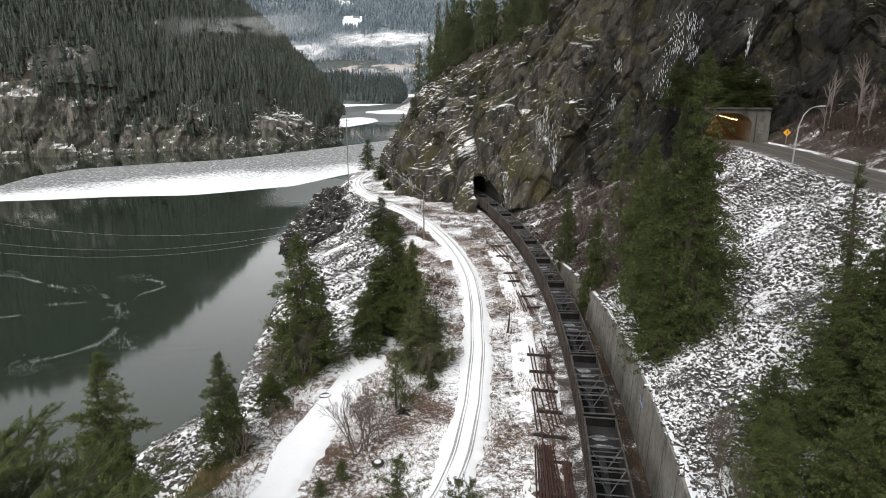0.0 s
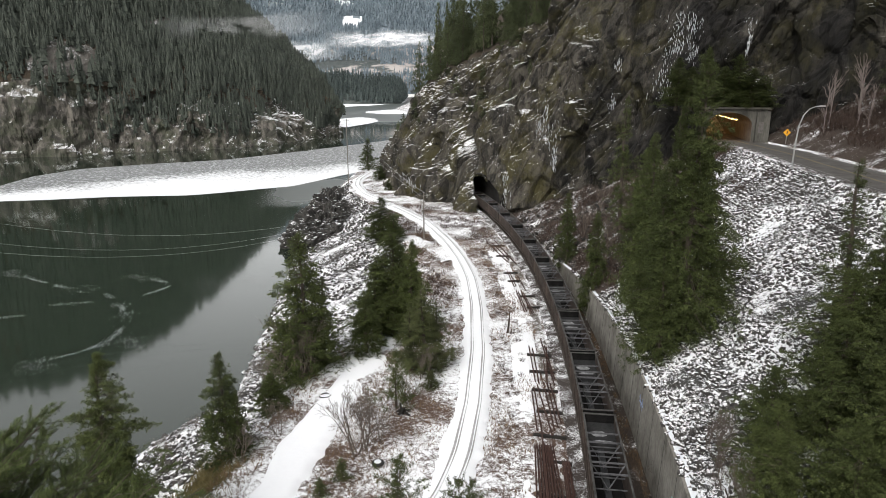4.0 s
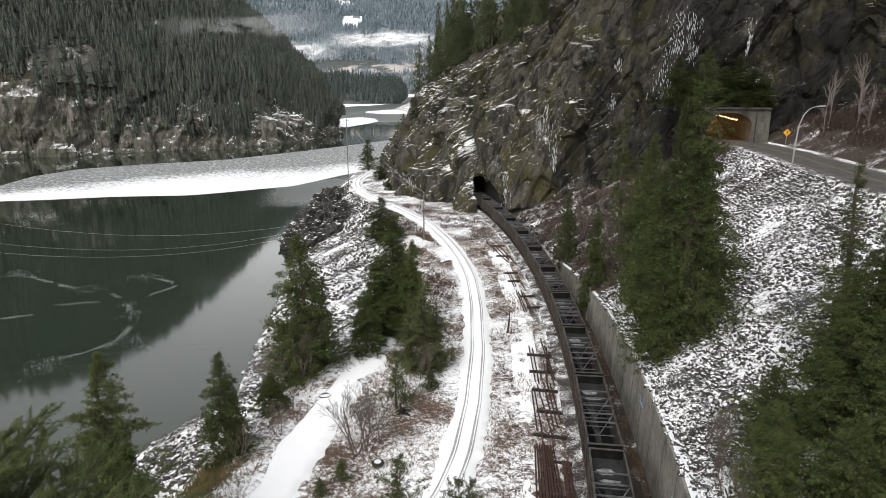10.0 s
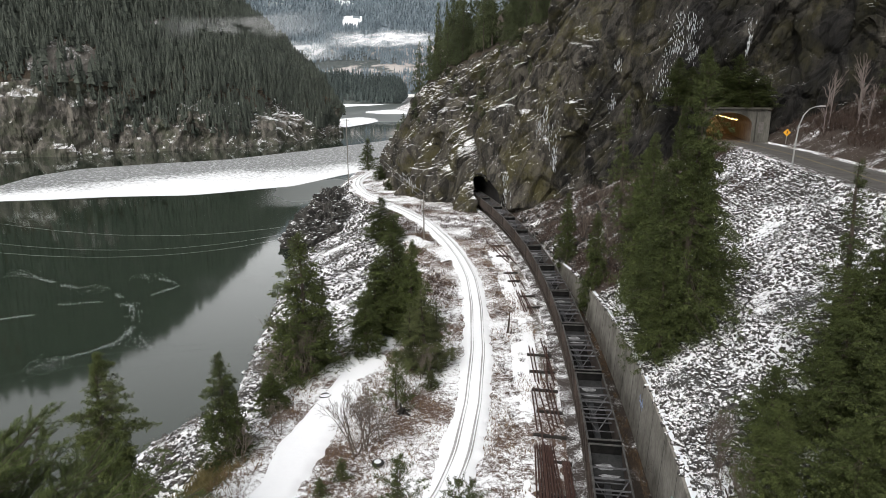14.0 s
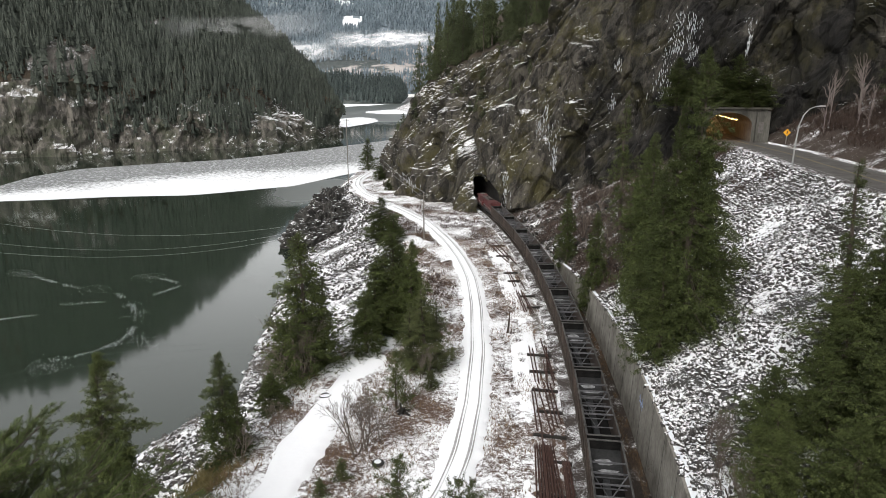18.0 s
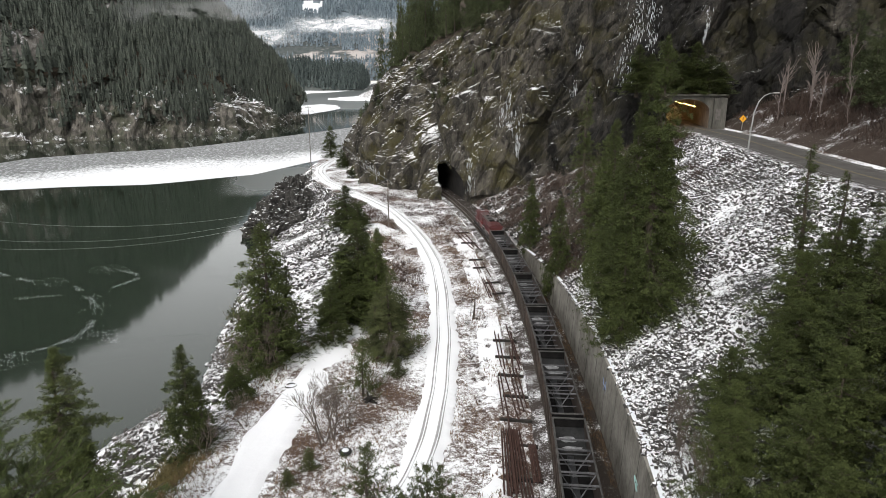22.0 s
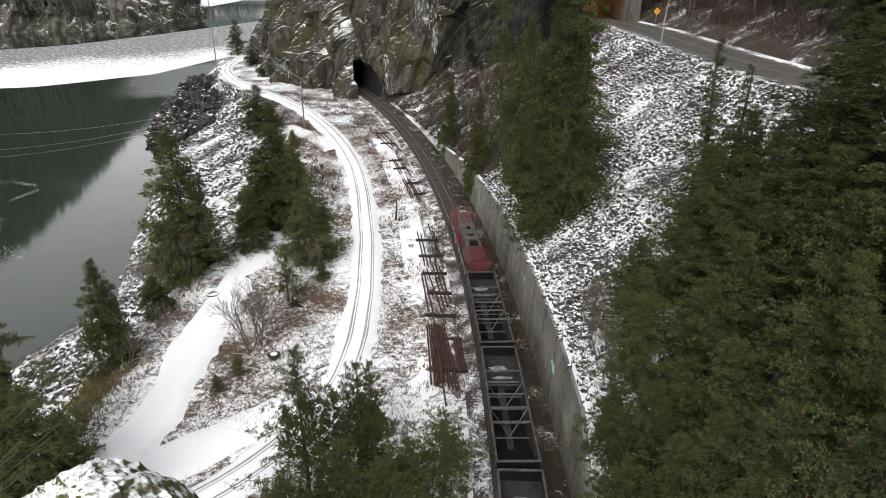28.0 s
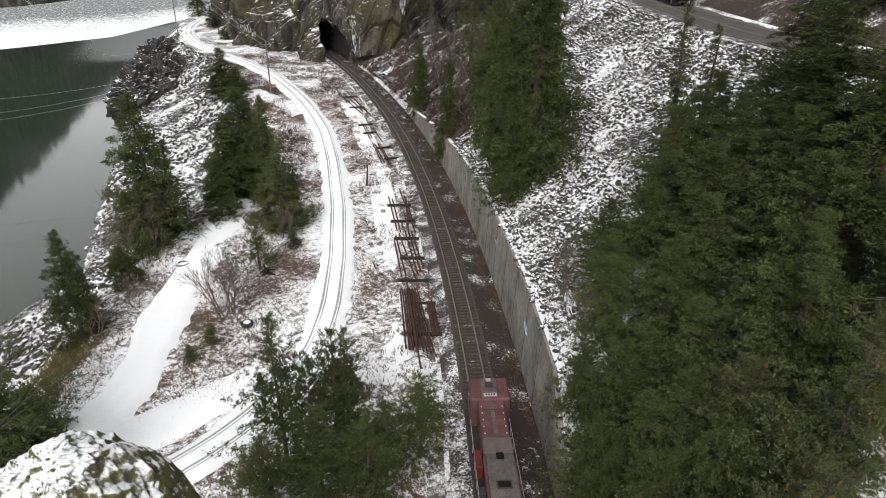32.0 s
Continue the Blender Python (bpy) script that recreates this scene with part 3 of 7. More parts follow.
# Ground: one sheet, finer where the camera looks closely.
gx = np.concatenate([np.linspace(-3500, -75, 40), np.arange(-70, 100, 1.0), np.linspace(104, 3500, 30)])
gy = np.concatenate([np.linspace(-3500, -20, 30), np.arange(-15, 300, 1.0), np.linspace(305, 4800, 60)])
GX, GY = np.meshgrid(gx, gy, indexing="ij")
GP = np.stack([GX.ravel(), GY.ravel(), ground_z(GX.ravel(), GY.ravel())], 1)
gd = side(GP[:, 0], GP[:, 1])
to_road = np.full(len(GP), 50.0)
close = (GP[:, 0] > -60) & (GP[:, 0] < 20) & (GP[:, 1] > 15) & (GP[:, 1] < 430)
to_road[close] = near_line(GP[close, 0], GP[close, 1], road_x, road_y)
GP[:, 2] -= np.where((gd > 0) & (gd <= 5.9) & (GP[:, 1] > 15) & (GP[:, 1] < 200), 0.45, 0.0)
ghx = interp(GP[:, 1], HWY_Y, HWY_X)
GP[:, 2] -= np.where((GP[:, 0] > ghx + 6.2) & (GP[:, 0] < ghx + 52) & (GP[:, 1] > -20) & (GP[:, 1] < 150), 1.8, 0.0)
GP[:, 2] -= np.where((gd > 5.9) & (GP[:, 0] < interp(GP[:, 1], HWY_Y, HWY_X) - 5.6) & (GP[:, 1] > 22) & (GP[:, 1] < 168), 0.9, 0.0)
calm = np.clip((to_road - 3.0) / 3.0, 0, 1) * np.where((gd > -3.6) & (gd < 5.6), 0.0, 1.0) * np.where(np.abs(GP[:, 0] - interp(GP[:, 1], HWY_Y, HWY_X)) < 7.5, 0.0, 1.0)
GP[:, 2] += calm * (0.5 * fbm(GP * 0.1, 3) + 0.3 * fbm(GP * 0.7, 3))
ground = tagged(fast_mesh("ground", GP, grid_faces(len(gx), len(gy)), MAT["bank"], smooth=True), "brown grass bank under thin patchy snow", "ground", kind="structure")
ground.data.materials.append(MAT["bank_rock"])  # broken rock down to the water
fa = np.array(grid_faces(len(gx), len(gy)))
fc = GP[fa].mean(1)
rocky_bank = (fc[:, 0] < interp(fc[:, 1], EDGE_Y, EDGE_X) + 1.5 * fbm(fc * 0.2, 3)) & (fc[:, 0] > -75) & (fc[:, 1] > 40) & (fc[:, 1] < 300)
ground.data.polygons.foreach_set("material_index", rocky_bank.astype(np.int32))

river = tagged(mesh_ob("water", [(-3500, -3500, WATER), (800, -3500, WATER), (800, 4800, WATER), (-3500, 4800, WATER)], [(0, 1, 2, 3)], MAT["water"]),
               "still dark green river water mirroring the hillside", "river", kind="structure")


def ribbon(name, ys, xs, width, z, mat, label="", category="", step=1.0, wob=0.0, off=0.0, parent=None, across=9, crown=0.0, bumpy=0.0, ragged=0.0):
    """A strip laid along a line of the plan."""
    x, y = smooth_line(ys, xs, step)
    tx, ty = np.gradient(x), np.gradient(y)
    n = np.hypot(tx, ty)
    nx, ny = ty / n, -tx / n
    k = np.linspace(-1, 1, across)
    w0 = width / 2 + wob * fbm(np.stack([y * 0.13, y * 0, y * 0], 1), 3)
    w1 = width / 2 + wob * fbm(np.stack([y * 0.13, y * 0 + 9, y * 0], 1), 3)
    w0 = w0 + ragged * fbm(np.stack([y * 0.9, y * 0, y * 0 + 3], 1), 3)
    w1 = w1 + ragged * fbm(np.stack([y * 0.9, y * 0 + 7, y * 0], 1), 3)
    W = np.where(k[None, :] < 0, w0[:, None], w1[:, None]) * k[None, :] + off
    P = np.stack([x[:, None] + nx[:, None] * W, y[:, None] + ny[:, None] * W, z + crown * (1 - k[None, :] ** 2) - 0.25 * (np.abs(k[None, :]) > 0.95) * (crown > 0) + 0 * W], -1).reshape(-1, 3)
    if bumpy:
        P[:, 2] += bumpy * fbm(P * 0.8, 3)
    ob = fast_mesh(name, P, grid_faces(len(y), across), mat, parent, True)
    if parent is None:
        tagged(ob, label, category, kind="structure")
    return ob


road = ribbon("road", ROAD_Y, ROAD_X, 4.3, -0.12, MAT["road"], "packed snow on a narrow gravel road with wheel tracks", "road", step=0.25, wob=0.5, crown=0.2, ragged=0.45)
for o, w in ((-0.82, 0.2), (-0.5, 0.1), (0.82, 0.2), (1.12, 0.1)):
    ribbon("wheel_track", ROAD_Y, ROAD_X, w, 0.1, MAT["slush"], off=o, parent=road, across=3, wob=0.1)
ribbon("snow_apron", [40, 43, 46, 50], [-20.5, -16.0, -10.5, -4.8], 4.6, -0.33, MAT["road"], "untouched snow between the side track and the road", "path", step=0.5, wob=1.2, crown=0.15, ragged=0.6)
ribbon("snow_apron", [138, 146, 155, 162], [2.6, -0.6, -6.0, -9.5], 6.0, -0.2, MAT["road"], "untouched snow on a pull-out beside the road", "path", step=0.5, wob=1.5, crown=0.15, ragged=0.6)
path = ribbon("snow_path", PATH_Y, PATH_X, 5.0, -0.3, MAT["road"], "untouched snow on a short side track", "path", step=0.25, wob=0.9, crown=0.2, ragged=0.35)
highway = ribbon("highway", HWY_Y, HWY_X, 8.8, HIGHWAY + 0.12, MAT["asphalt"], "worn grey two-lane highway with yellow centre lines", "road", step=1.5)
for o in (-0.16, 0.16):
    ribbon("centre_line", HWY_Y[2:], HWY_X[2:], 0.12, HIGHWAY + 0.13, MAT["yellow"], off=o, parent=highway, across=3)
for o in (-3.7, 3.7):
    ribbon("edge_line", HWY_Y[2:], HWY_X[2:], 0.12, HIGHWAY + 0.13, MAT["white_line"], off=o, parent=highway, across=3)
for o, w in ((-4.85, 1.0), (4.75, 0.8)):
    ribbon("shoulder", HWY_Y[2:], HWY_X[2:], w, HIGHWAY + 0.1, MAT["gravel_snow"] if o > 0 else MAT["ballast"], off=o, parent=highway, across=5, bumpy=0.1)

# The riprap slope between the wall and the highway.
sy = np.arange(23.0, 190.0, 0.8)
su = np.linspace(0, 1, 64)
wx = ARC.x + np.sqrt((RADIUS + WALL_OFF + 0.8) ** 2 - (sy - ARC.y) ** 2)
hx = interp(sy, HWY_Y, HWY_X) - 5.3
foot = interp(sy, WALL_Y + [145, 175], [h - 0.1 for h in WALL_H] + [0.6, 0.0])
SX = wx[:, None] + (hx - wx)[:, None] * su[None, :]
SY = sy[:, None] + 0 * su[None, :]
SZ = foot[:, None] + (HIGHWAY - foot)[:, None] * su[None, :]
SLOPE = np.stack([SX, SY, SZ], -1)
SP = SLOPE.reshape(-1, 3).copy()
edge_fade = np.repeat(np.minimum(1, np.minimum(np.arange(64), np.arange(64)[::-1]) / 3.0)[None, :], len(sy), 0).ravel()
SP[:, 2] += edge_fade * (0.5 * fbm(SP * 0.15, 3) + 0.45 * np.abs(fbm(SP * 1.1, 3)))
SPG = SP.reshape(len(sy), 64, 3)
cut = int(np.searchsorted(sy, 132.0))
riprap = tagged(fast_mesh("riprap_slope", SPG[: cut + 1].reshape(-1, 3), grid_faces(cut + 1, 64), MAT["talus"]), "steep slope of broken grey rock dusted with snow", "rock slope", kind="structure")
riprap.data.materials.append(MAT["brushy"])  # brushwood below, past the big firs


def brushy_at(P, u):
    return (P[:, 1] > 97) & (u < 0.62 + 0.25 * fbm(P * 0.12, 3) - 0.004 * (P[:, 1] - 97))


fq = np.array(grid_faces(cut + 1, 64))
riprap.data.polygons.foreach_set("material_index", brushy_at(SP[fq].mean(1), (fq[:, 0] % 64) / 63).astype(np.int32))
tagged(fast_mesh("brush_slope", SPG[cut:].reshape(-1, 3), grid_faces(len(sy) - cut, 64), MAT["brushy"]), "brown brushy slope with thin snow under the cliff", "slope", kind="structure")
uy = np.arange(-20.0, 152.0, 1.6)
UX = interp(uy, HWY_Y, HWY_X)[:, None] + 5.4 + np.linspace(0, 48, 40)[None, :]
UP = np.stack([UX, uy[:, None] + 0 * UX, HIGHWAY + 0.35 + 0.55 * (UX - UX[:, :1])], -1).reshape(-1, 3)
UP[:, 2] += np.tile(np.clip(np.linspace(0, 48, 40) / 8, 0, 1), len(uy)) * (0.9 * fbm(UP * 0.12, 3) + 0.4 * fbm(UP * 0.7, 2))
tagged(fast_mesh("upper_slope", UP, grid_faces(len(uy), 40), MAT["upper_bank"]), "brown brushy bank with snow patches above the highway", "slope", kind="structure")


# ---------------------------------------------------------------- rock faces
def rock_face(name, base, top, columns, rows, lean, mat, label, category, shape, soft=False, hole=None):
    """A rock face between the line base and the line top (x, y, z). columns: knots (base point, column). lean: how far back it lies at each
    share of its height. shape(P, N): how far it stands out."""
    base, top = np.array(base, float), np.array(top, float)
    u = np.interp(np.arange(columns[-1][1] + 1), [c for b, c in columns], [b for b, c in columns])
    k = np.arange(len(base))
    B = np.stack([np.interp(u, k, base[:, a]) for a in range(3)], 1)
    T = np.stack([np.interp(u, k, top[:, a]) for a in range(3)], 1)
    for r in range(40):
        for A in (B, T):
            A[1:-1] = (A[:-2] + 2 * A[1:-1] + A[2:]) / 4
    v = np.linspace(0, 1, rows)
    w = np.interp(v, *lean)
    P = np.stack([B[:, None, a] + (T - B)[:, None, a] * (v if a == 2 else w)[None, :] for a in range(3)], -1)
    g = np.gradient(B, axis=0)
    n = np.stack([g[:, 1], -g[:, 0]], 1)
    n /= np.linalg.norm(n, axis=1, keepdims=True) + 1e-9
    N = np.stack([np.repeat(n[:, 0], rows), np.repeat(n[:, 1], rows), np.full(len(u) * rows, 0.25)], 1)
    P = P.reshape(-1, 3)
    P = P + N * shape(P)[:, None]
    P.reshape(len(u), rows, 3)[:, 0, 2] -= 6.0  # its foot reaches well below the water or the ground
    F = np.array(grid_faces(len(u), rows))
    if hole:
        F = F[~hole(P[F].mean(1))]
    return tagged(fast_mesh(name, P, F, mat, smooth=soft), label, category, kind="structure"), P.reshape(len(u), rows, 3)


def stretched(P, dip, k):
    """Places with distances along the dip shortened, so that what is shaped by them runs along it."""
    e = np.array(Vector(dip).normalized())
    return P - k * (P @ e)[:, None] * e[None, :]


CLIFF = [(90, 480, -2), (20, 400, -2), (-16, 335, -2), (-25, 297, -2), (-27, 275, -2), (-22, 248, -2), (-10, 224, -2), (3, 207, -2), (13, 195, -2), (20, 189, -2), (30, 180, 3), (42, 170, 11),
         (56, 160, 22), (66, 153, 23), (78, 149, 23), (88, 132, 26), (98, 108, 29), (104, 80, 33), (108, 40, 38), (110, -60, 40)]
CLIFF_TOP = [(110, 500, 40), (45, 420, 38), (12, 350, 36), (-6, 316, 33), (-7, 294, 35), (2, 275, 43), (13, 252, 48), (24, 236, 53), (34, 222, 61), (43, 214, 72), (53, 210, 88), (66, 212, 105),
             (80, 214, 125), (92, 212, 140), (112, 205, 150), (146, 170, 150), (158, 140, 150), (164, 90, 150), (168, 40, 150), (170, -60, 150)]
CLIFF_COLS = [(0, 0), (2, 40), (3, 90), (12, 640), (15, 800), (19, 880)]


def cliff_col(b):
    """The column of the cliff over the base point b."""
    return int(np.interp(b, [a for a, c in CLIFF_COLS], [c for a, c in CLIFF_COLS]))


def cliff_shape(P):
    warp = np.stack([fbm(P * 0.045 + k, 3) for k in (3, 11, 23)], 1)
    Q = stretched(P + 2.2 * warp, (0.5, 0.1, 1.0), 0.55)
    f1, j1 = facets(Q / 10.5 + 4.1, 1.5)
    f2, j2 = facets(Q / 4.6 + 9.7, 1.4)
    f3, j3 = facets(stretched(P + 0.8 * warp, (0.55, 0.1, 1.0), 0.45) / 2.0, 1.3)
    f4, j4 = facets(P / 0.95 + 1.3, 1.2)
    joint = 0.9 * np.exp(-((j1 / 0.06) ** 2)) + 0.55 * np.exp(-((j2 / 0.08) ** 2)) + 0.2 * np.exp(-((j3 / 0.12) ** 2))
    broken = np.clip((fbm(stretched(P, (0.6, 0.1, 1.0), 0.6) * 0.07 + 31, 3) + 0.16) * 3.2, 0.12, 1)  # bands of rubble between plain slabs
    out = 2.9 * f1 + (0.6 + 0.6 * broken) * f2 + (0.15 + 0.45 * broken) * f3 + 0.17 * broken * f4 - joint + 2.2 * fbm(P * 0.03 + 7, 3)
    a = side(P[:, 0], P[:, 1])
    here = (P[:, 1] < 240) & (P[:, 1] > 150)
    # a plainer face round the tunnel mouth, a dark cleft above it
    out = out * (1 - 0.6 * np.clip((22 - P[:, 2]) / 9, 0, 1) * np.exp(-((a / 7.0) ** 2)) * here)
    out = out + 2.2 * np.exp(-(((a + 5.5) / 3.0) ** 2)) * here  # the buttress beside it
    return out - 3.6 * np.exp(-(((a + 0.9 + 0.04 * P[:, 2]) / 1.5) ** 2)) * np.clip((P[:, 2] - 3) / 3, 0, 1) * np.clip((27 - P[:, 2]) / 12, 0, 1) * here


def tunnel_hole(c):
    a = np.hypot(c[:, 0] - ARC.x, c[:, 1] - ARC.y) - RADIUS
    dx, dy = c[:, 0] - 64.4, c[:, 1] - 147.0
    lx, ly = 0.966 * dx - 0.259 * dy, 0.259 * dx + 0.966 * dy
    road_bore = (np.abs(lx) < 5.4) & (ly > -2) & (ly < 80) & (c[:, 2] < HIGHWAY + 7.6)
    rise = np.maximum(c[:, 2] - 4.2, 0)
    return road_bore | (np.abs(a + 0.1 + 0.1 * rise + 0.2 * np.sin(c[:, 2] * 1.7)) < 3.1 - 0.12 * rise ** 1.6) & (c[:, 2] < 9.6) & (c[:, 1] > 150) & (c[:, 1] < 240)


cliff, CLIFF_P = rock_face("rock_cliff", CLIFF, CLIFF_TOP, CLIFF_COLS, 300, ((0, 0.3, 0.7, 1), (0, 0.17, 0.6, 1)), MAT["cliff"],
                           "dark mossy rock cliff streaked with snow and ice", "cliff", cliff_shape, hole=tunnel_hole)
HILL = [(-900, 360, -12), (-480, 420, -12), (-316, 461, -12), (-271, 473, -12), (-219, 517, -12), (-160, 552, -12), (-128, 660, -12), (-121, 715, -12), (-126, 780, -12), (-200, 900, -12)]
HILL_TOP = [(-1300, 600, 330), (-620, 560, 280), (-446, 652, 258), (-393, 686, 248), (-315, 746, 208), (-237, 811, 134), (-166, 834, 60), (-138, 800, 24), (-142, 850, 0), (-230, 930, -6)]


def hill_shape(P):
    warp = np.stack([fbm(P * 0.02 + k, 3) for k in (5, 14, 27)], 1)
    f1, j1 = facets(stretched(P + 5 * warp, (0.12, 0.1, 1.0), 0.5) / 26 + 2.2, 1.3)
    f2, j2 = facets(stretched(P + 3 * warp, (0.12, 0.1, 1.0), 0.5) / 9.5, 1.3)
    f3, j3 = facets(P / 4.2 + 5, 1.2)
    low = np.clip((75 - P[:, 2]) / 40, 0.35, 1)
    return low * (5.0 * f1 + 2.4 * f2 + 0.9 * f3 - 2.0 * np.exp(-((j1 / 0.08) ** 2))) + 7 * fbm(P * 0.012, 3)


hill, HILL_P = rock_face("hillside", HILL, HILL_TOP, [(0, 0), (1, 30), (2, 90), (6, 520), (7, 600), (9, 640)], 120, ((0, 0.16, 1), (0, 0.07, 1)), MAT["far_rock"],
                         "steep forested hillside with rock bands and snow patches across the river", "hillside", hill_shape)


# ---------------------------------------------------------------- the train
CAR_L = 16.14


def wheelset(parent, y):
    for x in (-0.753, 0.753):
        bm = bmesh.new()
        tube(bm, [(x - 0.065, y, 0.46), (x + 0.065, y, 0.46)], [0.46, 0.46], 14)
        part("wheel", bm, MAT["rail"], parent)
    bm = bmesh.new()
    tube(bm, [(-0.7, y, 0.46), (0.7, y, 0.46)], [0.09, 0.09], 8)
    part("axle", bm, MAT["car"], parent)


def bogie(parent, y, axles, spread):
    bm = bmesh.new()
    for x in (-1.0, 1.0):
        box(bm, x - 0.09, x + 0.09, y - spread - 0.5, y + spread + 0.5, 0.42, 0.72, 0.03)
    box(bm, -1.0, 1.0, y - 0.25, y + 0.25, 0.55, 0.9)
    b = part("bogie", bm, MAT["car"], parent)
    for k in range(axles):
        wheelset(b, y - spread + 2 * spread * k / max(1, axles - 1))
    return b


def coal_car():
    t = thing("coal_car", "empty dark steel coal gondola with cross braces and old snow inside", "rail car", "coal cars")
    hl, hw, z0, z1 = 7.62, 1.58, 1.0, 3.66
    for sx in (-1, 1):
        bm = boxes((sx * hw - 0.04, sx * hw + 0.04, -hl, hl, z0, z1))
        w = part("side_wall", bm, MAT["car_side"], t, "dark brown ribbed steel side")
        part("top_chord", boxes((sx * hw - 0.09, sx * hw + 0.09, -hl - 0.04, hl + 0.04, z1 - 0.02, z1 + 0.12), bevel=0.02), MAT["car_edge"], t)
        for k in range(11):
            y = -hl + 0.35 + k * (2 * hl - 0.7) / 10
            part("rib", boxes((sx * (hw + 0.1) - 0.06, sx * (hw + 0.1) + 0.06, y - 0.06, y + 0.06, z0, z1)), MAT["car_side"], w)
    for sy in (-1, 1):
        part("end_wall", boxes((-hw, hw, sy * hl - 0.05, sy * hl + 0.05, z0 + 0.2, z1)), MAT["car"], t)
        part("end_chord", boxes((-hw, hw, sy * hl - 0.1, sy * hl + 0.1, z1 - 0.02, z1 + 0.1), bevel=0.02), MAT["car_edge"], t)
        # sloping sheet over the bogie, with old snow on the north one
        bm = bmesh.new()
        vs = [bm.verts.new(v) for v in ((-hw + 0.05, sy * (hl - 0.05), 2.75), (hw - 0.05, sy * (hl - 0.05), 2.75), (hw - 0.05, sy * (hl - 3.1), 2.05), (-hw + 0.05, sy * (hl - 3.1), 2.05), (hw - 0.05, sy * (hl - 3.15), 1.1), (-hw + 0.05, sy * (hl - 3.15), 1.1))]
        bm.faces.new((vs[0], vs[1], vs[2], vs[3]))
        bm.faces.new((vs[3], vs[2], vs[4], vs[5]))
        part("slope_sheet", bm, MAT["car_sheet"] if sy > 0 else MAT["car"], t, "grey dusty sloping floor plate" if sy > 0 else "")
        part("coupler", boxes((-0.14, 0.14, sy * (hl + 0.02), sy * (hl + 0.44), 0.72, 1.0), bevel=0.03), MAT["car"], t)
        for j in range(7):
            part("rung", boxes((sy * (hw + 0.14) - 0.02, sy * (hw + 0.14) + 0.02, min(sy * (hl - 0.55), sy * (hl - 0.1)), max(sy * (hl - 0.55), sy * (hl - 0.1)), z0 + 0.35 * j, z0 + 0.35 * j + 0.04)), MAT["car_edge"], t)
        bogie(t, sy * 5.9, 2, 0.89)
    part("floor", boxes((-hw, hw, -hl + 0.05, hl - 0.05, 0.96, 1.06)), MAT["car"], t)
    part("centre_sill", boxes((-0.3, 0.3, -hl, hl, 0.75, 1.5), bevel=0.03), MAT["car_pipe"], t, "grey centre sill along the floor")
    rr = np.random.RandomState(4)
    V, F = [], []
    for cx, cy, sx, sy in ((-0.2, hl - 1.7, 0.9, 0.45), (0.3, hl - 2.75, 1.1, 0.22)):
        n = 14
        b = len(V)
        V.append((cx, cy, 2.75 - (hl - cy) * 0.23 + 0.12))
        for k in range(n):
            a = 6.2832 * k / n
            q = rr.uniform(0.7, 1.05)
            y = cy + sy * q * math.sin(a)
            V.append((max(-1.5, min(1.5, cx + sx * q * math.cos(a))), y, 2.75 - (hl - y) * 0.23 + 0.02))
        F += [(b, b + 1 + k, b + 1 + (k + 1) % n) for k in range(n)]
    fast_mesh("snow_patch", V, F, MAT["old_snow"], t, True)
    # braces across the open top
    ys = (3.9, 2.2, 0.5, -1.3, -3.1)
    for k, y in enumerate(ys):
        part("cross_brace", boxes((-hw, hw, y - 0.06, y + 0.06, z1 - 0.16, z1 - 0.02)), MAT["car_bar"], t, "pale worn cross brace")
        part("lower_brace", boxes((-hw, hw, y - 0.35, y - 0.27, 2.2, 2.3)), MAT["car_bar"], t)
    for y0, y1 in ((2.2, 0.5), (-1.3, -3.1)):
        bm = bmesh.new()
        beam(bm, (hw - 0.05, y0 - 0.1, z1 - 0.12), (-0.15, y1 + 0.15, 1.75), 0.09, 0.09)
        beam(bm, (-hw + 0.05, y0 - 0.1, z1 - 0.12), (0.1, y1 + 0.15, 1.75), 0.05, 0.05)
        part("diagonal_brace", bm, MAT["car_bar"], t)
    return t


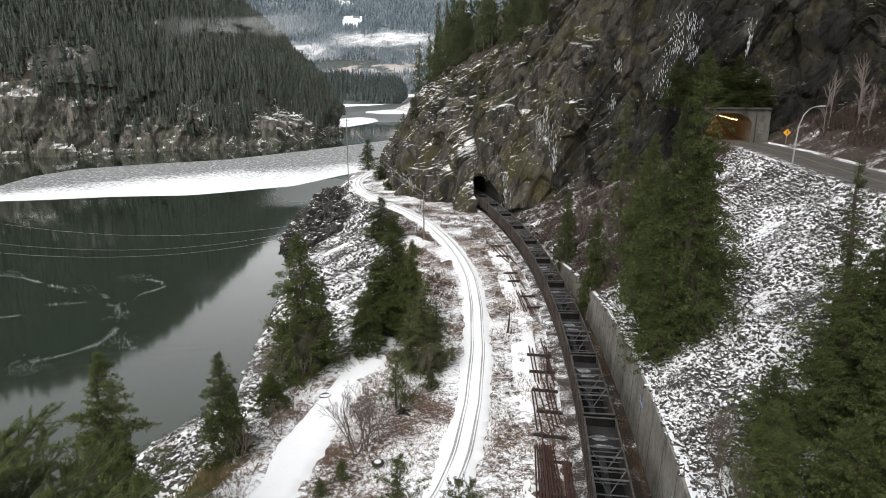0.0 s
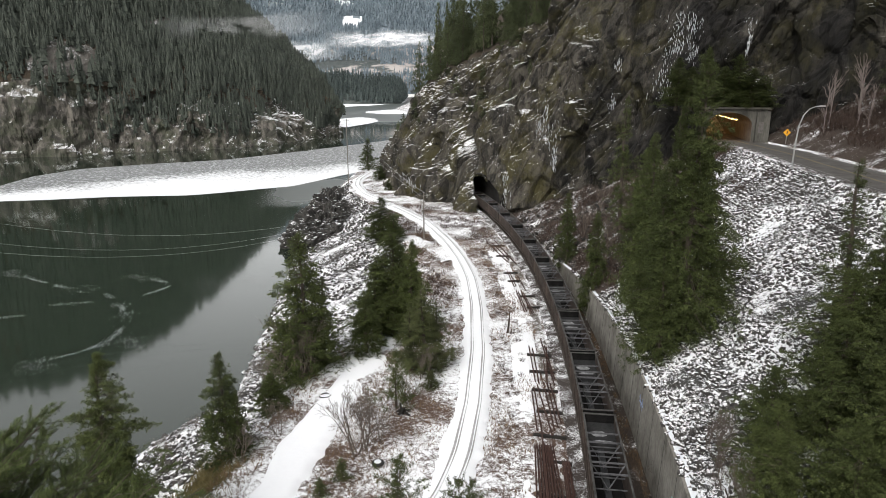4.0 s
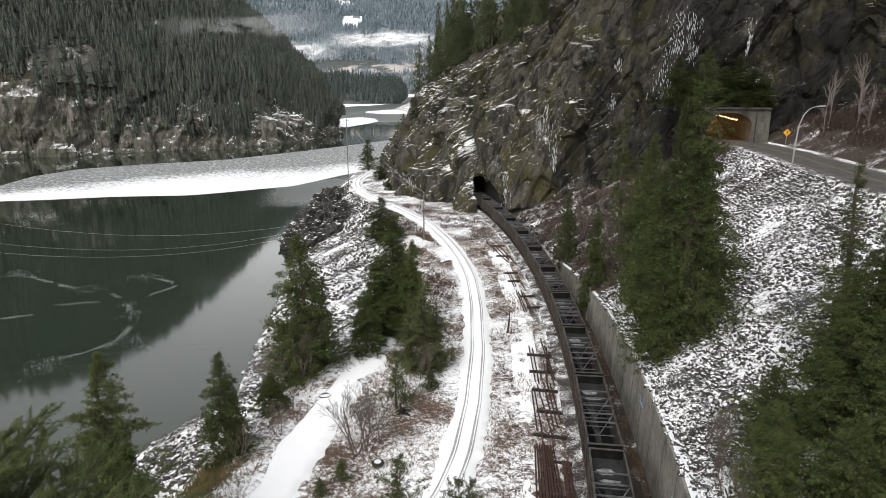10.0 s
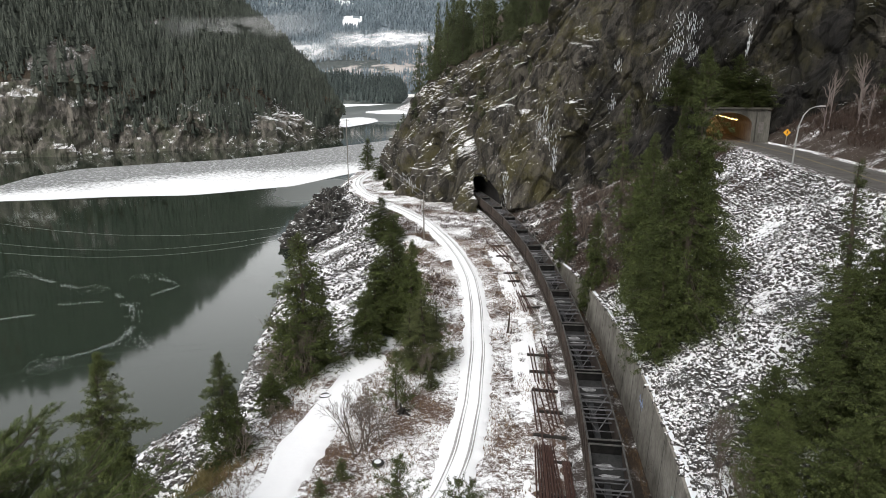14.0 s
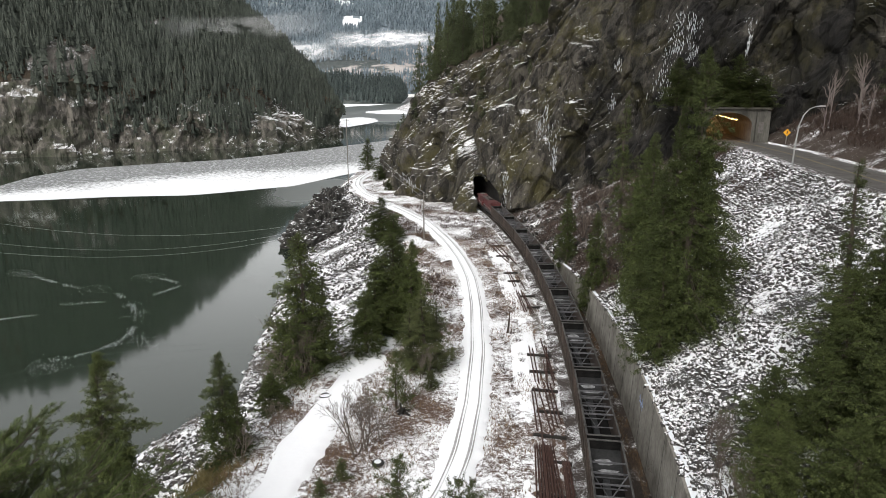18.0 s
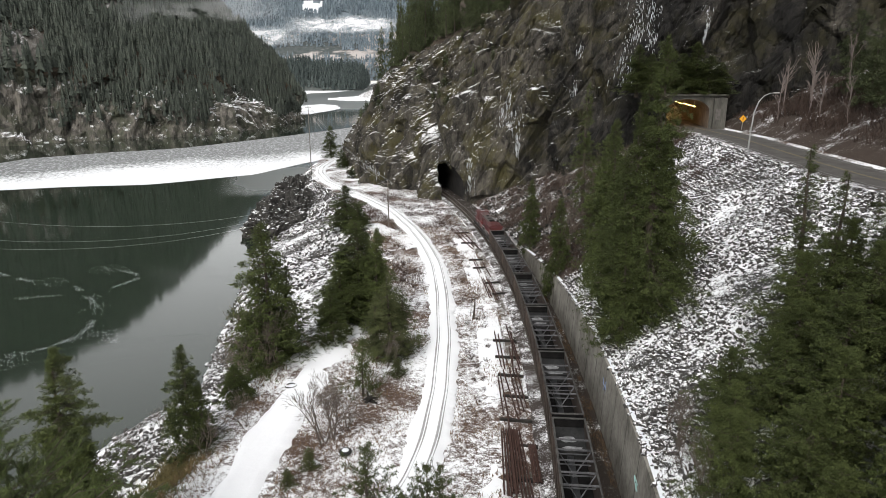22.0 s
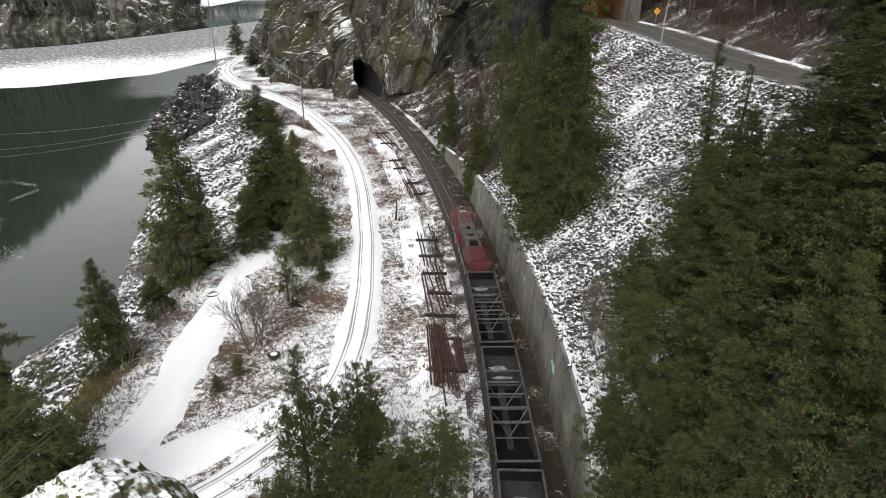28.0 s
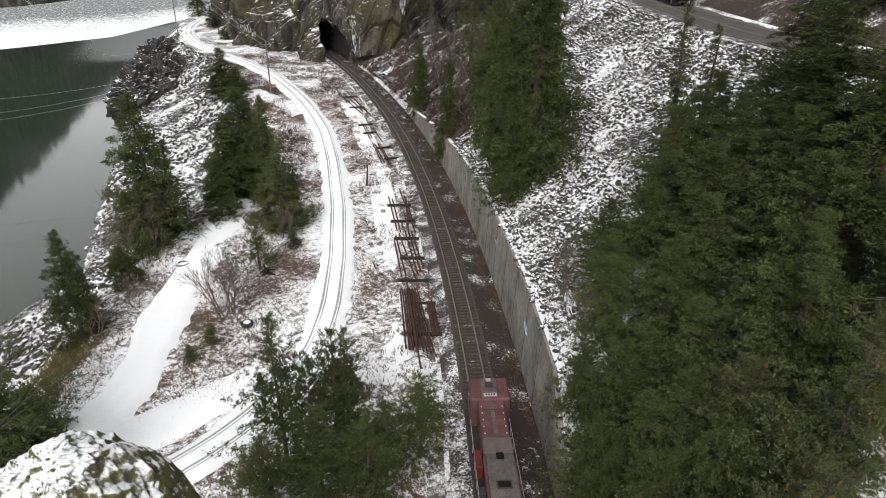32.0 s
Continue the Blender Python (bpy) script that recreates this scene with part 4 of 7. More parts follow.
def locomotive():
    t = thing("locomotive", "faded red diesel locomotive with dark roof fans, long hood leading", "locomotive")
    L = 11.15
    part("frame", boxes((-1.5, 1.5, -L + 0.6, L - 0.6, 1.05, 1.6), bevel=0.04), MAT["loco_dark"], t)
    part("walkway", boxes((-1.55, 1.55, -L + 0.5, L - 0.5, 1.6, 1.68)), MAT["loco_dark"], t)
    part("fuel_tank", boxes((-1.35, 1.35, -3.2, 3.4, 0.35, 1.05), bevel=0.18), MAT["loco_dark"], t)
    # long hood, from the south end: radiator, engine, inverter cabinets, cab
    part("radiator_body", boxes((-0.95, 0.95, -L + 1.35, -5.6, 1.68, 3.9), bevel=0.05), MAT["red_bright"], t, "bright red end of the hood")
    bm = bmesh.new()
    prof = [(-1.0, 3.1), (-1.58, 3.95), (-1.58, 4.2), (-0.9, 4.55), (0.9, 4.55), (1.58, 4.2), (1.58, 3.95), (1.0, 3.1)]
    r0 = [bm.verts.new((x, -L + 0.95, z)) for x, z in prof]
    r1 = [bm.verts.new((x, -6.1, z)) for x, z in prof]
    for k in range(len(prof)):
        j = (k + 1) % len(prof)
        bm.faces.new((r0[k], r0[j], r1[j], r1[k]))
    bm.faces.new(r0[::-1])
    bm.faces.new(r1)
    rad = part("radiator_housing", bm, MAT["red_dark"], t, "dark red flared radiator roof")
    part("ridge_strip", boxes((-0.06, 0.06, -L + 0.9, -6.1, 4.555, 4.6)), MAT["red_faded"], rad)
    part("edge_strip", boxes((-1.6, 1.6, -L + 0.9, -L + 1.02, 4.12, 4.26)), MAT["red_faded"], rad)
    for x in (-0.35, 0.0, 0.35):
        part("end_mark", boxes((x - 0.1, x + 0.1, -L + 1.3, -L + 1.345, 3.0, 3.16)), MAT["pale_trim"], t)
    for x in (-0.22, 0.22):
        bm = bmesh.new()
        tube(bm, [(x, -L + 1.36, 3.55), (x, -L + 1.28, 3.55)], [0.12, 0.12], 12)
        part("headlight", bm, MAT["lamp_glass"], t)
    part("engine_hood", boxes((-0.92, 0.92, -6.1, 1.2, 1.68, 4.3), bevel=0.08), MAT["red"], t)
    part("engine_roof", boxes((-0.95, 0.95, -6.0, 0.6, 4.3, 4.42), bevel=0.03), MAT["loco_roof"], t, "sooty dark grey roof")
    # open hatches are solid boxes; black colour stands for the shade inside
    part("fan_hatch", boxes((-0.55, 0.6, -5.6, -4.0, 4.42, 4.5), bevel=0.03), MAT["car"], t, "radiator hatch, its open inside painted black")
    part("roof_rib", boxes((-0.93, 0.93, -3.72, -3.66, 4.42, 4.47)), MAT["loco_dark"], t)
    part("roof_hatch", boxes((-0.5, 0.5, -2.5, -1.8, 4.42, 4.52), bevel=0.04), MAT["loco_dark"], t)
    part("hatch_opening", boxes((-0.4, 0.4, -2.4, -1.9, 4.522, 4.53)), MAT["car"], t)
    part("exhaust_stack", boxes((-0.25, 0.25, 0.05, 0.5, 4.42, 4.66), bevel=0.04), MAT["car"], t)
    part("air_intake", boxes((-1.02, 1.02, 0.65, 2.2, 3.7, 4.45), bevel=0.08), MAT["loco_tan"], t, "dusty tan roof panel")
    part("cabinet_hood", boxes((-0.98, 0.98, 2.2, 6.2, 1.68, 4.3), bevel=0.08), MAT["red_faded"], t, "sun-faded pink red hood")
    part("blower_box", boxes((-1.5, -0.98, 0.9, 2.6, 1.68, 2.9), bevel=0.05), MAT["red_bright"], t)
    part("relay_box", boxes((-1.52, -0.95, -1.2, -0.5, 1.68, 2.6), bevel=0.05), MAT["loco_dark"], t)
    for y in (2.26, 4.1, 5.1):
        part("seam", boxes((-0.97, 0.97, y, y + 0.06, 4.302, 4.31)), MAT["loco_dark"], t)
    part("soot_strip", boxes((-0.12, 0.16, 2.4, 6.1, 4.301, 4.305)), MAT["loco_tan"], t)
    for k in range(10):  # lifting eyes along both edges of the hood
        part("lifting_eye", boxes((0.78 * (-1) ** k - 0.04, 0.78 * (-1) ** k + 0.04, 2.6 + 0.7 * (k // 2), 2.7 + 0.7 * (k // 2), 4.3, 4.36)), MAT["pale_trim"], t)
    for sx in (-1, 1):
        part("hood_step", boxes((sx * 1.0 - 0.1, sx * 1.0 + 0.1, -5.6, 0.6, 3.85, 4.2), bevel=0.05), MAT["red_faded"], t)
    cab = part("cab", boxes((-1.52, 1.52, 6.2, 8.8, 1.68, 4.42), bevel=0.14), MAT["red_faded"], t, "wide faded red cab")
    part("cab_roof_hatch", boxes((-0.62, 0.62, 6.35, 8.6, 4.425, 4.5), bevel=0.03), MAT["loco_tan"], cab)
    part("number_panel", boxes((-0.5, 0.5, 6.4, 6.75, 4.5, 4.56)), MAT["pale_trim"], cab)
    for x in (-0.3, -0.1, 0.1, 0.3):
        part("number_bar", boxes((x - 0.06, x + 0.06, 6.48, 6.66, 4.561, 4.566)), MAT["loco_dark"], cab)
    part("horn", boxes((-0.3, 0.3, 7.4, 7.9, 4.5, 4.72), bevel=0.05), MAT["loco_dark"], cab)
    part("antenna_dome", boxes((-0.2, 0.2, 8.1, 8.45, 4.5, 4.64), bevel=0.05), MAT["pale_trim"], cab)
    for sx in (-1, 1):
        part("cab_window", boxes((sx * 1.525 - 0.01, sx * 1.525 + 0.01, 6.9, 8.2, 3.2, 3.95)), MAT["lamp_glass"], cab)
        part("windscreen", boxes((sx * 0.75 - 0.5, sx * 0.75 + 0.5, 8.79, 8.815, 3.3, 4.0)), MAT["lamp_glass"], cab)
        part("handrail", boxes((sx * 1.5 - 0.02, sx * 1.5 + 0.02, -L + 1.0, 6.0, 2.6, 2.64), *[(sx * 1.5 - 0.02, sx * 1.5 + 0.02, y - 0.02, y + 0.02, 1.68, 2.62) for y in np.arange(-L + 1.0, 6.0, 1.7)]), MAT["pale_trim"], t)
        for y in np.arange(-5.9, 0.8, 0.92):
            part("hood_door", boxes((sx * 0.93 - 0.02, sx * 0.93 + 0.02, y, y + 0.82, 1.9, 3.9)), MAT["red"], t)
    part("nose", boxes((-1.0, 1.0, 8.8, 10.2, 1.68, 3.2), bevel=0.18), MAT["red_faded"], t)
    for sy in (-1, 1):
        part("pilot", boxes((-1.5, 1.5, sy * (L - 0.55) - 0.08, sy * (L - 0.55) + 0.08, 0.25, 1.6), bevel=0.03), MAT["loco_dark"], t)
        part("coupler", boxes((-0.14, 0.14, min(sy * (L - 0.5), sy * L), max(sy * (L - 0.5), sy * L), 0.72, 1.0), bevel=0.03), MAT["loco_dark"], t)
        part("end_rail", boxes((-1.45, 1.45, sy * (L - 0.5) - 0.02, sy * (L - 0.5) + 0.02, 2.6, 2.64)), MAT["pale_trim"], t)
        bogie(t, sy * 6.7, 3, 2.0)
    return t


loco = locomotive()
cars = [coal_car()]
for k in range(25):
    cars.append(copy_thing(cars[0], Matrix()))

# ---------------------------------------------------------------- trees
def kites(base, tip, width, lift):
    """Flat needle sprays, each a kite from base to tip: arrays (n, 3), (n, 3), (n,), and the sideways direction's lift."""
    n = len(base)
    d = tip - base
    sidev = np.cross(d, np.array([0, 0, 1.0]))
    sidev /= np.linalg.norm(sidev, axis=1, keepdims=True) + 1e-6
    sidev[:, 2] += lift
    mid = base + 0.55 * d
    V = np.stack([base, mid + sidev * width[:, None], tip, mid - sidev * width[:, None]], 1).reshape(-1, 3)
    F = np.arange(4 * n).reshape(n, 4)
    return V, F


def fans(base, tip, width, lift):
    """Needle sprays, each one triangle, broad at the tip's side."""
    n = len(base)
    d = tip - base
    sidev = np.cross(d, np.array([0, 0, 1.0]))
    sidev /= np.linalg.norm(sidev, axis=1, keepdims=True) + 1e-6
    sidev[:, 2] += lift
    V = np.stack([base, base + 0.85 * d + sidev * width[:, None], tip - sidev * width[:, None] * 0.6], 1).reshape(-1, 3)
    return V, np.arange(3 * n).reshape(n, 3)


def crown_arrays(rng, height, radius, branches, sprays, spray, bare=0.08, droop=0.25, power=0.8, gap=0.0, lumpy=0.3, fat=(0.09, 0.2)):
    """Sprays of a conifer's crown and its limbs (start, end)."""
    z = bare + (1 - bare) * rng.rand(branches) ** 0.9
    z = z + 0.35 * np.sin(z * 75) / 75
    az = rng.rand(branches) * 6.2832
    prof = (1 - z) ** power
    length = radius * (prof + 0.03) * (0.55 + 0.45 * rng.rand(branches) ** 0.6)
    length *= 1 + lumpy * np.sin(az * 3 + z * 17 + rng.rand() * 6)
    if gap:
        length *= np.where(vnoise(np.stack([az * 1.1, z * 9, z * 0 + rng.rand() * 50], 1)) < gap, 0.45, 1.0)
    out = np.stack([np.cos(az), np.sin(az), np.zeros(branches)], 1)
    rise = np.where(z > 0.8, 0.6, 0.12 - droop * 0.4)
    start = np.stack([0 * z, 0 * z, z * height], 1)
    end = start + out * length[:, None] + np.stack([0 * z, 0 * z, rise * length - droop * length * (1 - z)], 1)
    # tufts spread along each bough and its side twigs, each a burst of sprays
    tufts = max(4, sprays // 8)
    clumps = max(2, tufts // 4)
    T = np.repeat(np.arange(branches), tufts)
    which = rng.randint(0, clumps, len(T))
    t = np.clip((0.2 + 0.8 * rng.rand(branches, clumps) ** 0.75)[T, which] + rng.normal(0, 0.06, len(T)), 0.08, 1.02)
    off = rng.uniform(-1, 1, (branches, clumps))[T, which] + rng.normal(0, 0.2, len(T))
    keep = rng.rand(len(T)) < np.clip(length[T] / (0.5 * radius), 0.4, 1)
    T, t = T[keep], t[keep]
    perp = np.stack([-out[T, 1], out[T, 0], np.zeros(len(T))], 1)
    lat = off[keep] * 0.3 * length[T] * (1.05 - t) ** 0.6
    mid = start[T] + (end[T] - start[T]) * t[:, None] + perp * lat[:, None]
    mid[:, 2] += 0.5 * droop * t * (1 - t) * length[T] - 0.3 * np.abs(lat) + rng.normal(0, 0.3, len(T)) * spray
    S = np.repeat(np.arange(len(T)), 8)
    d = out[T][S] * 0.5 + perp[S] * (0.35 * np.sign(lat))[S][:, None] + rng.normal(0, 0.6, (len(S), 3))
    d[:, 2] += 0.12 - 0.5 * droop
    d /= np.linalg.norm(d, axis=1, keepdims=True)
    ln = spray * rng.uniform(0.5, 1.25, len(S)) * np.clip(0.45 + 1.5 * (1 - z[T][S]), 0.45, 1)
    base = mid[S] + rng.normal(0, 0.22, (len(S), 3)) * spray
    V, F = fans(base, base + d * ln[:, None], ln * rng.uniform(*fat, len(S)), rng.uniform(-1.3, 1.3, len(S)))
    return V, F, start, end


SIZES = {}  # height and reach of each pattern tree


def conifer(name, label, rng, height, radius, branches, sprays, spray, mat, trunk=0.016, limbs=True, category="tree", group="", **kw):
    t = thing(name, label, category, group)
    SIZES[t.name] = (height, radius)
    V, F, a, b = crown_arrays(rng, height, radius, branches, sprays, spray, **kw)
    bm = bmesh.new()
    wob = [(0.012 * height * math.sin(3 * k / 6), 0.008 * height * math.sin(5 * k / 6), height * k / 6 * 0.99) for k in range(7)]
    r0 = trunk * height
    tube(bm, [(0, 0, -1.5)] + wob, [r0 * 1.3] + [r0 * (1 - 0.95 * k / 6) + 0.01 for k in range(7)], 8)
    part("trunk", bm, MAT["bark"], t)
    tagged(fast_mesh("crown", V, F, mat, t), kind="stuff")
    if limbs:
        bm = bmesh.new()
        for k in range(0, branches, 2):
            mid = 0.5 * a[k] + 0.5 * b[k] - (0, 0, 0.06 * np.linalg.norm(b[k] - a[k]))
            tube(bm, [a[k], mid, a[k] + 0.9 * (b[k] - a[k])], [0.0015 * height + 0.014, 0.0008 * height + 0.01, 0.006], 3, False)
        tagged(part("branchwork", bm, MAT["bark"], t), kind="stuff")
    return t


def bare_tree(name, label, rng, height, spread, mat, levels=4, trunks=1, group="", twig=0.009, category="tree", bole=0.34, ratio=(0.5, 0.8), forks=3):
    """A leafless tree or shrub: forking limbs down to twigs."""
    t = thing(name, label, category, group)
    trunk_bm, limb_bm = bmesh.new(), bmesh.new()

    def grow(p, d, length, r, level):
        q = p + d * length
        bend = Vector(rng.uniform(-1, 1, 3)) * length * 0.08
        if level < 3:
            tube(trunk_bm if level == 0 else limb_bm, [p, (p + q) / 2 + bend, q], [r, r * 0.8, max(r * 0.6, twig * 0.6)], 5 if level < 2 else 3, False)
        else:
            tube(limb_bm, [p, q], [r, max(r * 0.6, twig * 0.6)], 3, False)
        if level >= levels:
            return
        for k in range(forks if level == 0 else rng.randint(2, 5)):
            at = rng.uniform(0.35, 1.0) if k else 1.0
            nd = (d + Vector(rng.uniform(-1, 1, 3)) * spread + Vector((0, 0, 0.12))).normalized()
            grow(p + d * length * at + bend * 0.3, nd, length * rng.uniform(*ratio), max(r * 0.55, twig), level + 1)

    for k in range(trunks):
        lean = Vector((rng.uniform(-1, 1), rng.uniform(-1, 1), 0)) * (0.35 if trunks > 1 else 0.1)
        grow(Vector((rng.uniform(-0.3, 0.3) * (trunks > 1), rng.uniform(-0.3, 0.3) * (trunks > 1), -0.3)), (Vector((0, 0, 1)) + lean).normalized(), height * bole, height * 0.009 + 0.012, 0)
    part("trunk", trunk_bm, mat, t)
    tagged(part("branchwork", limb_bm, mat, t), kind="stuff")
    return t


def tiered_wood(name, places, heights, rng, mat, label, category, tiers=7, points=9, slim=0.2, variants=8):
    """A wood far off: every tree a stack of ragged drooping skirts round a leaning axis, all in one mesh."""
    tmpl = []
    for k in range(variants):
        V, F = [], []
        lean = rng.normal(0, 0.02, 2)
        for j in range(tiers):
            z = 0.1 + 0.84 * j / (tiers - 1) + rng.uniform(-0.03, 0.03)
            r = slim * ((1.02 - z) ** 0.85 + 0.06) * rng.uniform(0.75, 1.2)
            b = len(V)
            V.append((lean[0] * z, lean[1] * z, min(1.0, z + 0.95 / tiers + 0.5 * r)))
            for q in range(points):
                a = 6.2832 * (q + rng.uniform(-0.3, 0.3)) / points
                rr = r * (rng.uniform(0.8, 1.25) if q % 2 else rng.uniform(0.35, 0.7))
                V.append((lean[0] * z + rr * math.cos(a), lean[1] * z + rr * math.sin(a), z - 0.25 * rr + rng.uniform(-0.02, 0.02)))
            F += [(b, b + 1 + q, b + 1 + (q + 1) % points) for q in range(points)]
        tmpl.append((np.array(V), np.array(F)))
    which = rng.randint(0, variants, len(places))
    allV, allF, n = [], [], 0
    for k in range(variants):
        idx = np.where(which == k)[0]
        V, F = tmpl[k]
        h = heights[idx][:, None, None]
        a = rng.rand(len(idx)) * 6.28
        wide = rng.uniform(0.8, 1.3, len(idx))[:, None]
        c, s = np.cos(a)[:, None] * wide, np.sin(a)[:, None] * wide
        X = V[None, :, 0] * c - V[None, :, 1] * s
        Y = V[None, :, 0] * s + V[None, :, 1] * c
        W = np.stack([X, Y, np.broadcast_to(V[None, :, 2], X.shape)], -1) * h + places[idx][:, None, :]
        allV.append(W.reshape(-1, 3))
        allF.append((F[None] + n + len(V) * np.arange(len(idx))[:, None, None]).reshape(-1, 3))
        n += len(idx) * len(V)
    return tagged(fast_mesh(name, np.concatenate(allV), np.concatenate(allF), mat), label, category, kind="stuff")


# Woods on the hillside over the river.
rng = np.random.RandomState(11)
nu, nv = HILL_P.shape[:2]
HP = HILL_P.reshape(-1, 3)
az = np.degrees(np.arctan2(HP[:, 0], HP[:, 1]))
seen = np.where((az > -38) & (az < -8))[0]
pick = np.concatenate([rng.choice(seen, 19000), rng.choice(len(HP), 1500)])
pl = HP[pick] + rng.uniform(-2.5, 2.5, (len(pick), 3)) * (1, 1, 0)
dens = 0.9 * vnoise(pl * 0.016 + 3) + 0.35 * vnoise(pl * 0.05) + np.clip((pl[:, 2] - 34 + 0.16 * np.clip(pl[:, 0] + 330, 0, 250)) / 75, -0.42, 0.6)
CLEARINGS = (((-292, 512, 62), (22, 34, 19)), ((-258, 606, 96), (13, 34, 8)))  # snowy rock slides between the trees


def in_clearing(p, edge=0.35):
    out = np.zeros(len(p), bool)
    for c, r in CLEARINGS:
        out |= (((p - np.array(c)) / np.array(r)) ** 2).sum(1) < 1 + edge * 2 * fbm(p * 0.07, 3)
    return out


keep = (dens > 0.6 + 0.45 * rng.rand(len(pl))) & (pl[:, 2] > -2) & (~in_clearing(pl) | (rng.rand(len(pl)) < 0.08))
hill.data.materials.append(MAT["clearing"])
fc = HP[np.array(grid_faces(nu, nv))].mean(1)
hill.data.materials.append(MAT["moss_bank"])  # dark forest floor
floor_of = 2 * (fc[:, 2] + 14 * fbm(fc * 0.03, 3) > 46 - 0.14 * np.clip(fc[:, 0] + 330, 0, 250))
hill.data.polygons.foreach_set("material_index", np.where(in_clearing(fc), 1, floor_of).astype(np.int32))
pl = pl[keep]
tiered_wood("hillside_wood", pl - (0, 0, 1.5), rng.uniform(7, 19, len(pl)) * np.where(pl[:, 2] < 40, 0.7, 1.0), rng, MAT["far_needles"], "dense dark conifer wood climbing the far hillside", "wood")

# Woods on top of the cliff.
nu, nv = CLIFF_P.shape[:2]
top = CLIFF_P[:, nv - 1]
plate = np.stack([top + (4 * k, 20 * k, 6 * k) for k in range(6)], 1).reshape(-1, 3)
plate[:, 2] += 2.0 * fbm(plate * 0.1, 3) - 0.4
tagged(fast_mesh("cliff_top", plate, grid_faces(nu, 6), MAT["moss_bank"], smooth=True), "mossy rock ground above the cliff", "ground", kind="structure")


def put(src, x, y, h, r, z=None, turn=None, lean=0.0):
    """A copy of a tree, scaled to its height and the reach of its branches."""
    k = len(PLACED)
    r *= 1.52
    PLACED.append((x, y))
    if z is None:
        z = on_ground(x, y) - 0.15
    a = (k * 137.5) % 360 if turn is None else turn
    ob = copy_thing(src, Matrix())
    size = SIZES[src.name]
    ob.matrix_basis = pose(x, y, z, lean, 0, a) @ Matrix.Diagonal((r / size[1], r / size[1], h / size[0], 1))
    return ob


PLACED = []
rng = np.random.RandomState(21)
fir_a = conifer("fir_tree", "tall dense dark green fir on the snowy slope", rng, 20, 4.5, 380, 88, 0.5, MAT["needles"], bare=0.05, droop=0.3, power=0.85, gap=0.34, lumpy=0.25, group="conifers", fat=(0.06, 0.15))
fir_b = conifer("fir_tree", "broad dark green fir with drooping boughs", rng, 20, 4.5, 380, 88, 0.5, MAT["needles"], bare=0.07, droop=0.45, power=0.76, gap=0.36, lumpy=0.3, group="conifers", fat=(0.06, 0.15))
fir_c = conifer("fir_tree", "open thin-crowned fir with visible limbs", rng, 9, 4.5, 130, 128, 0.3, MAT["needles"], bare=0.1, droop=0.15, power=0.9, gap=0.45, lumpy=0.5, group="conifers", fat=(0.06, 0.15))
fir_y = conifer("young_fir_tree", "young yellowish green fir beside the railway", rng, 20, 4.5, 260, 72, 0.5, MAT["needles_light"], bare=0.04, droop=0.15, power=0.85, gap=0.4, group="conifers", fat=(0.06, 0.14))
# trees close to the eye: finer sprays
fir_n = conifer("fir_tree", "big dark green fir with fine tufted boughs", rng, 11, 5.3, 360, 264, 0.22, MAT["needles"], bare=0.05, droop=0.3, power=0.72, gap=0.42, lumpy=0.4, group="conifers", fat=(0.1, 0.22))
fir_t = conifer("fir_tree", "tall dark green fir with dense tufted boughs", rng, 28, 6.4, 560, 232, 0.32, MAT["needles"], bare=0.05, droop=0.35, power=0.82, gap=0.4, lumpy=0.4, group="conifers", fat=(0.08, 0.18))
fir_s = conifer("fir_tree", "thin dark fir with a sparse pointed top", rng, 24, 4.8, 300, 128, 0.32, MAT["needles"], bare=0.06, droop=0.4, power=0.98, gap=0.4, lumpy=0.35, group="conifers", fat=(0.05, 0.13))
fir_o = conifer("fir_tree", "open-crowned dark fir with bare limb tips", rng, 11, 4.6, 200, 208, 0.17, MAT["needles"], bare=0.06, droop=0.1, power=0.72, gap=0.44, lumpy=0.45, group="conifers", fat=(0.14, 0.3))

fir_p = conifer("fir_tree", "pale grey-green fir with brown cones at the bough tips", rng, 12, 6.0, 400, 288, 0.18, MAT["needles_pale"], bare=0.05, droop=0.2, power=0.66, gap=0.42, lumpy=0.45, group="conifers", fat=(0.1, 0.22))
ends = np.array([fir_p.children[1].data.vertices[k].co for k in rng.randint(0, len(fir_p.children[1].data.vertices), 900)])
ends = ends[(np.hypot(ends[:, 0], ends[:, 1]) > 0.55 * 6.0 * (1 - ends[:, 2] / 12) ** 0.66) & (ends[:, 2] > 4)][:70]
bm = bmesh.new()
for p in ends:  # hanging cones
    tube(bm, [p, p - (0, 0, 0.1), p - (0.02, 0.01, 0.26)], [0.015, 0.05, 0.015], 6)
tagged(part("cones", bm, MAT["cone"], fir_p, "reddish brown hanging cones"), kind="stuff")

# far ones: coarser
fir_d = conifer("fir_tree", "slim dark fir on the rock above the cliff", rng, 16, 6.0, 260, 104, 0.42, MAT["ridge_needles"], limbs=False, bare=0.06, droop=0.3, power=0.8, gap=0.4, lumpy=0.4, group="conifers")
fir_e = conifer("fir_tree", "ragged dark fir on the rock above the cliff", rng, 16, 6.0, 220, 104, 0.42, MAT["ridge_needles"], limbs=False, bare=0.12, droop=0.2, power=0.75, gap=0.48, lumpy=0.5, group="conifers")

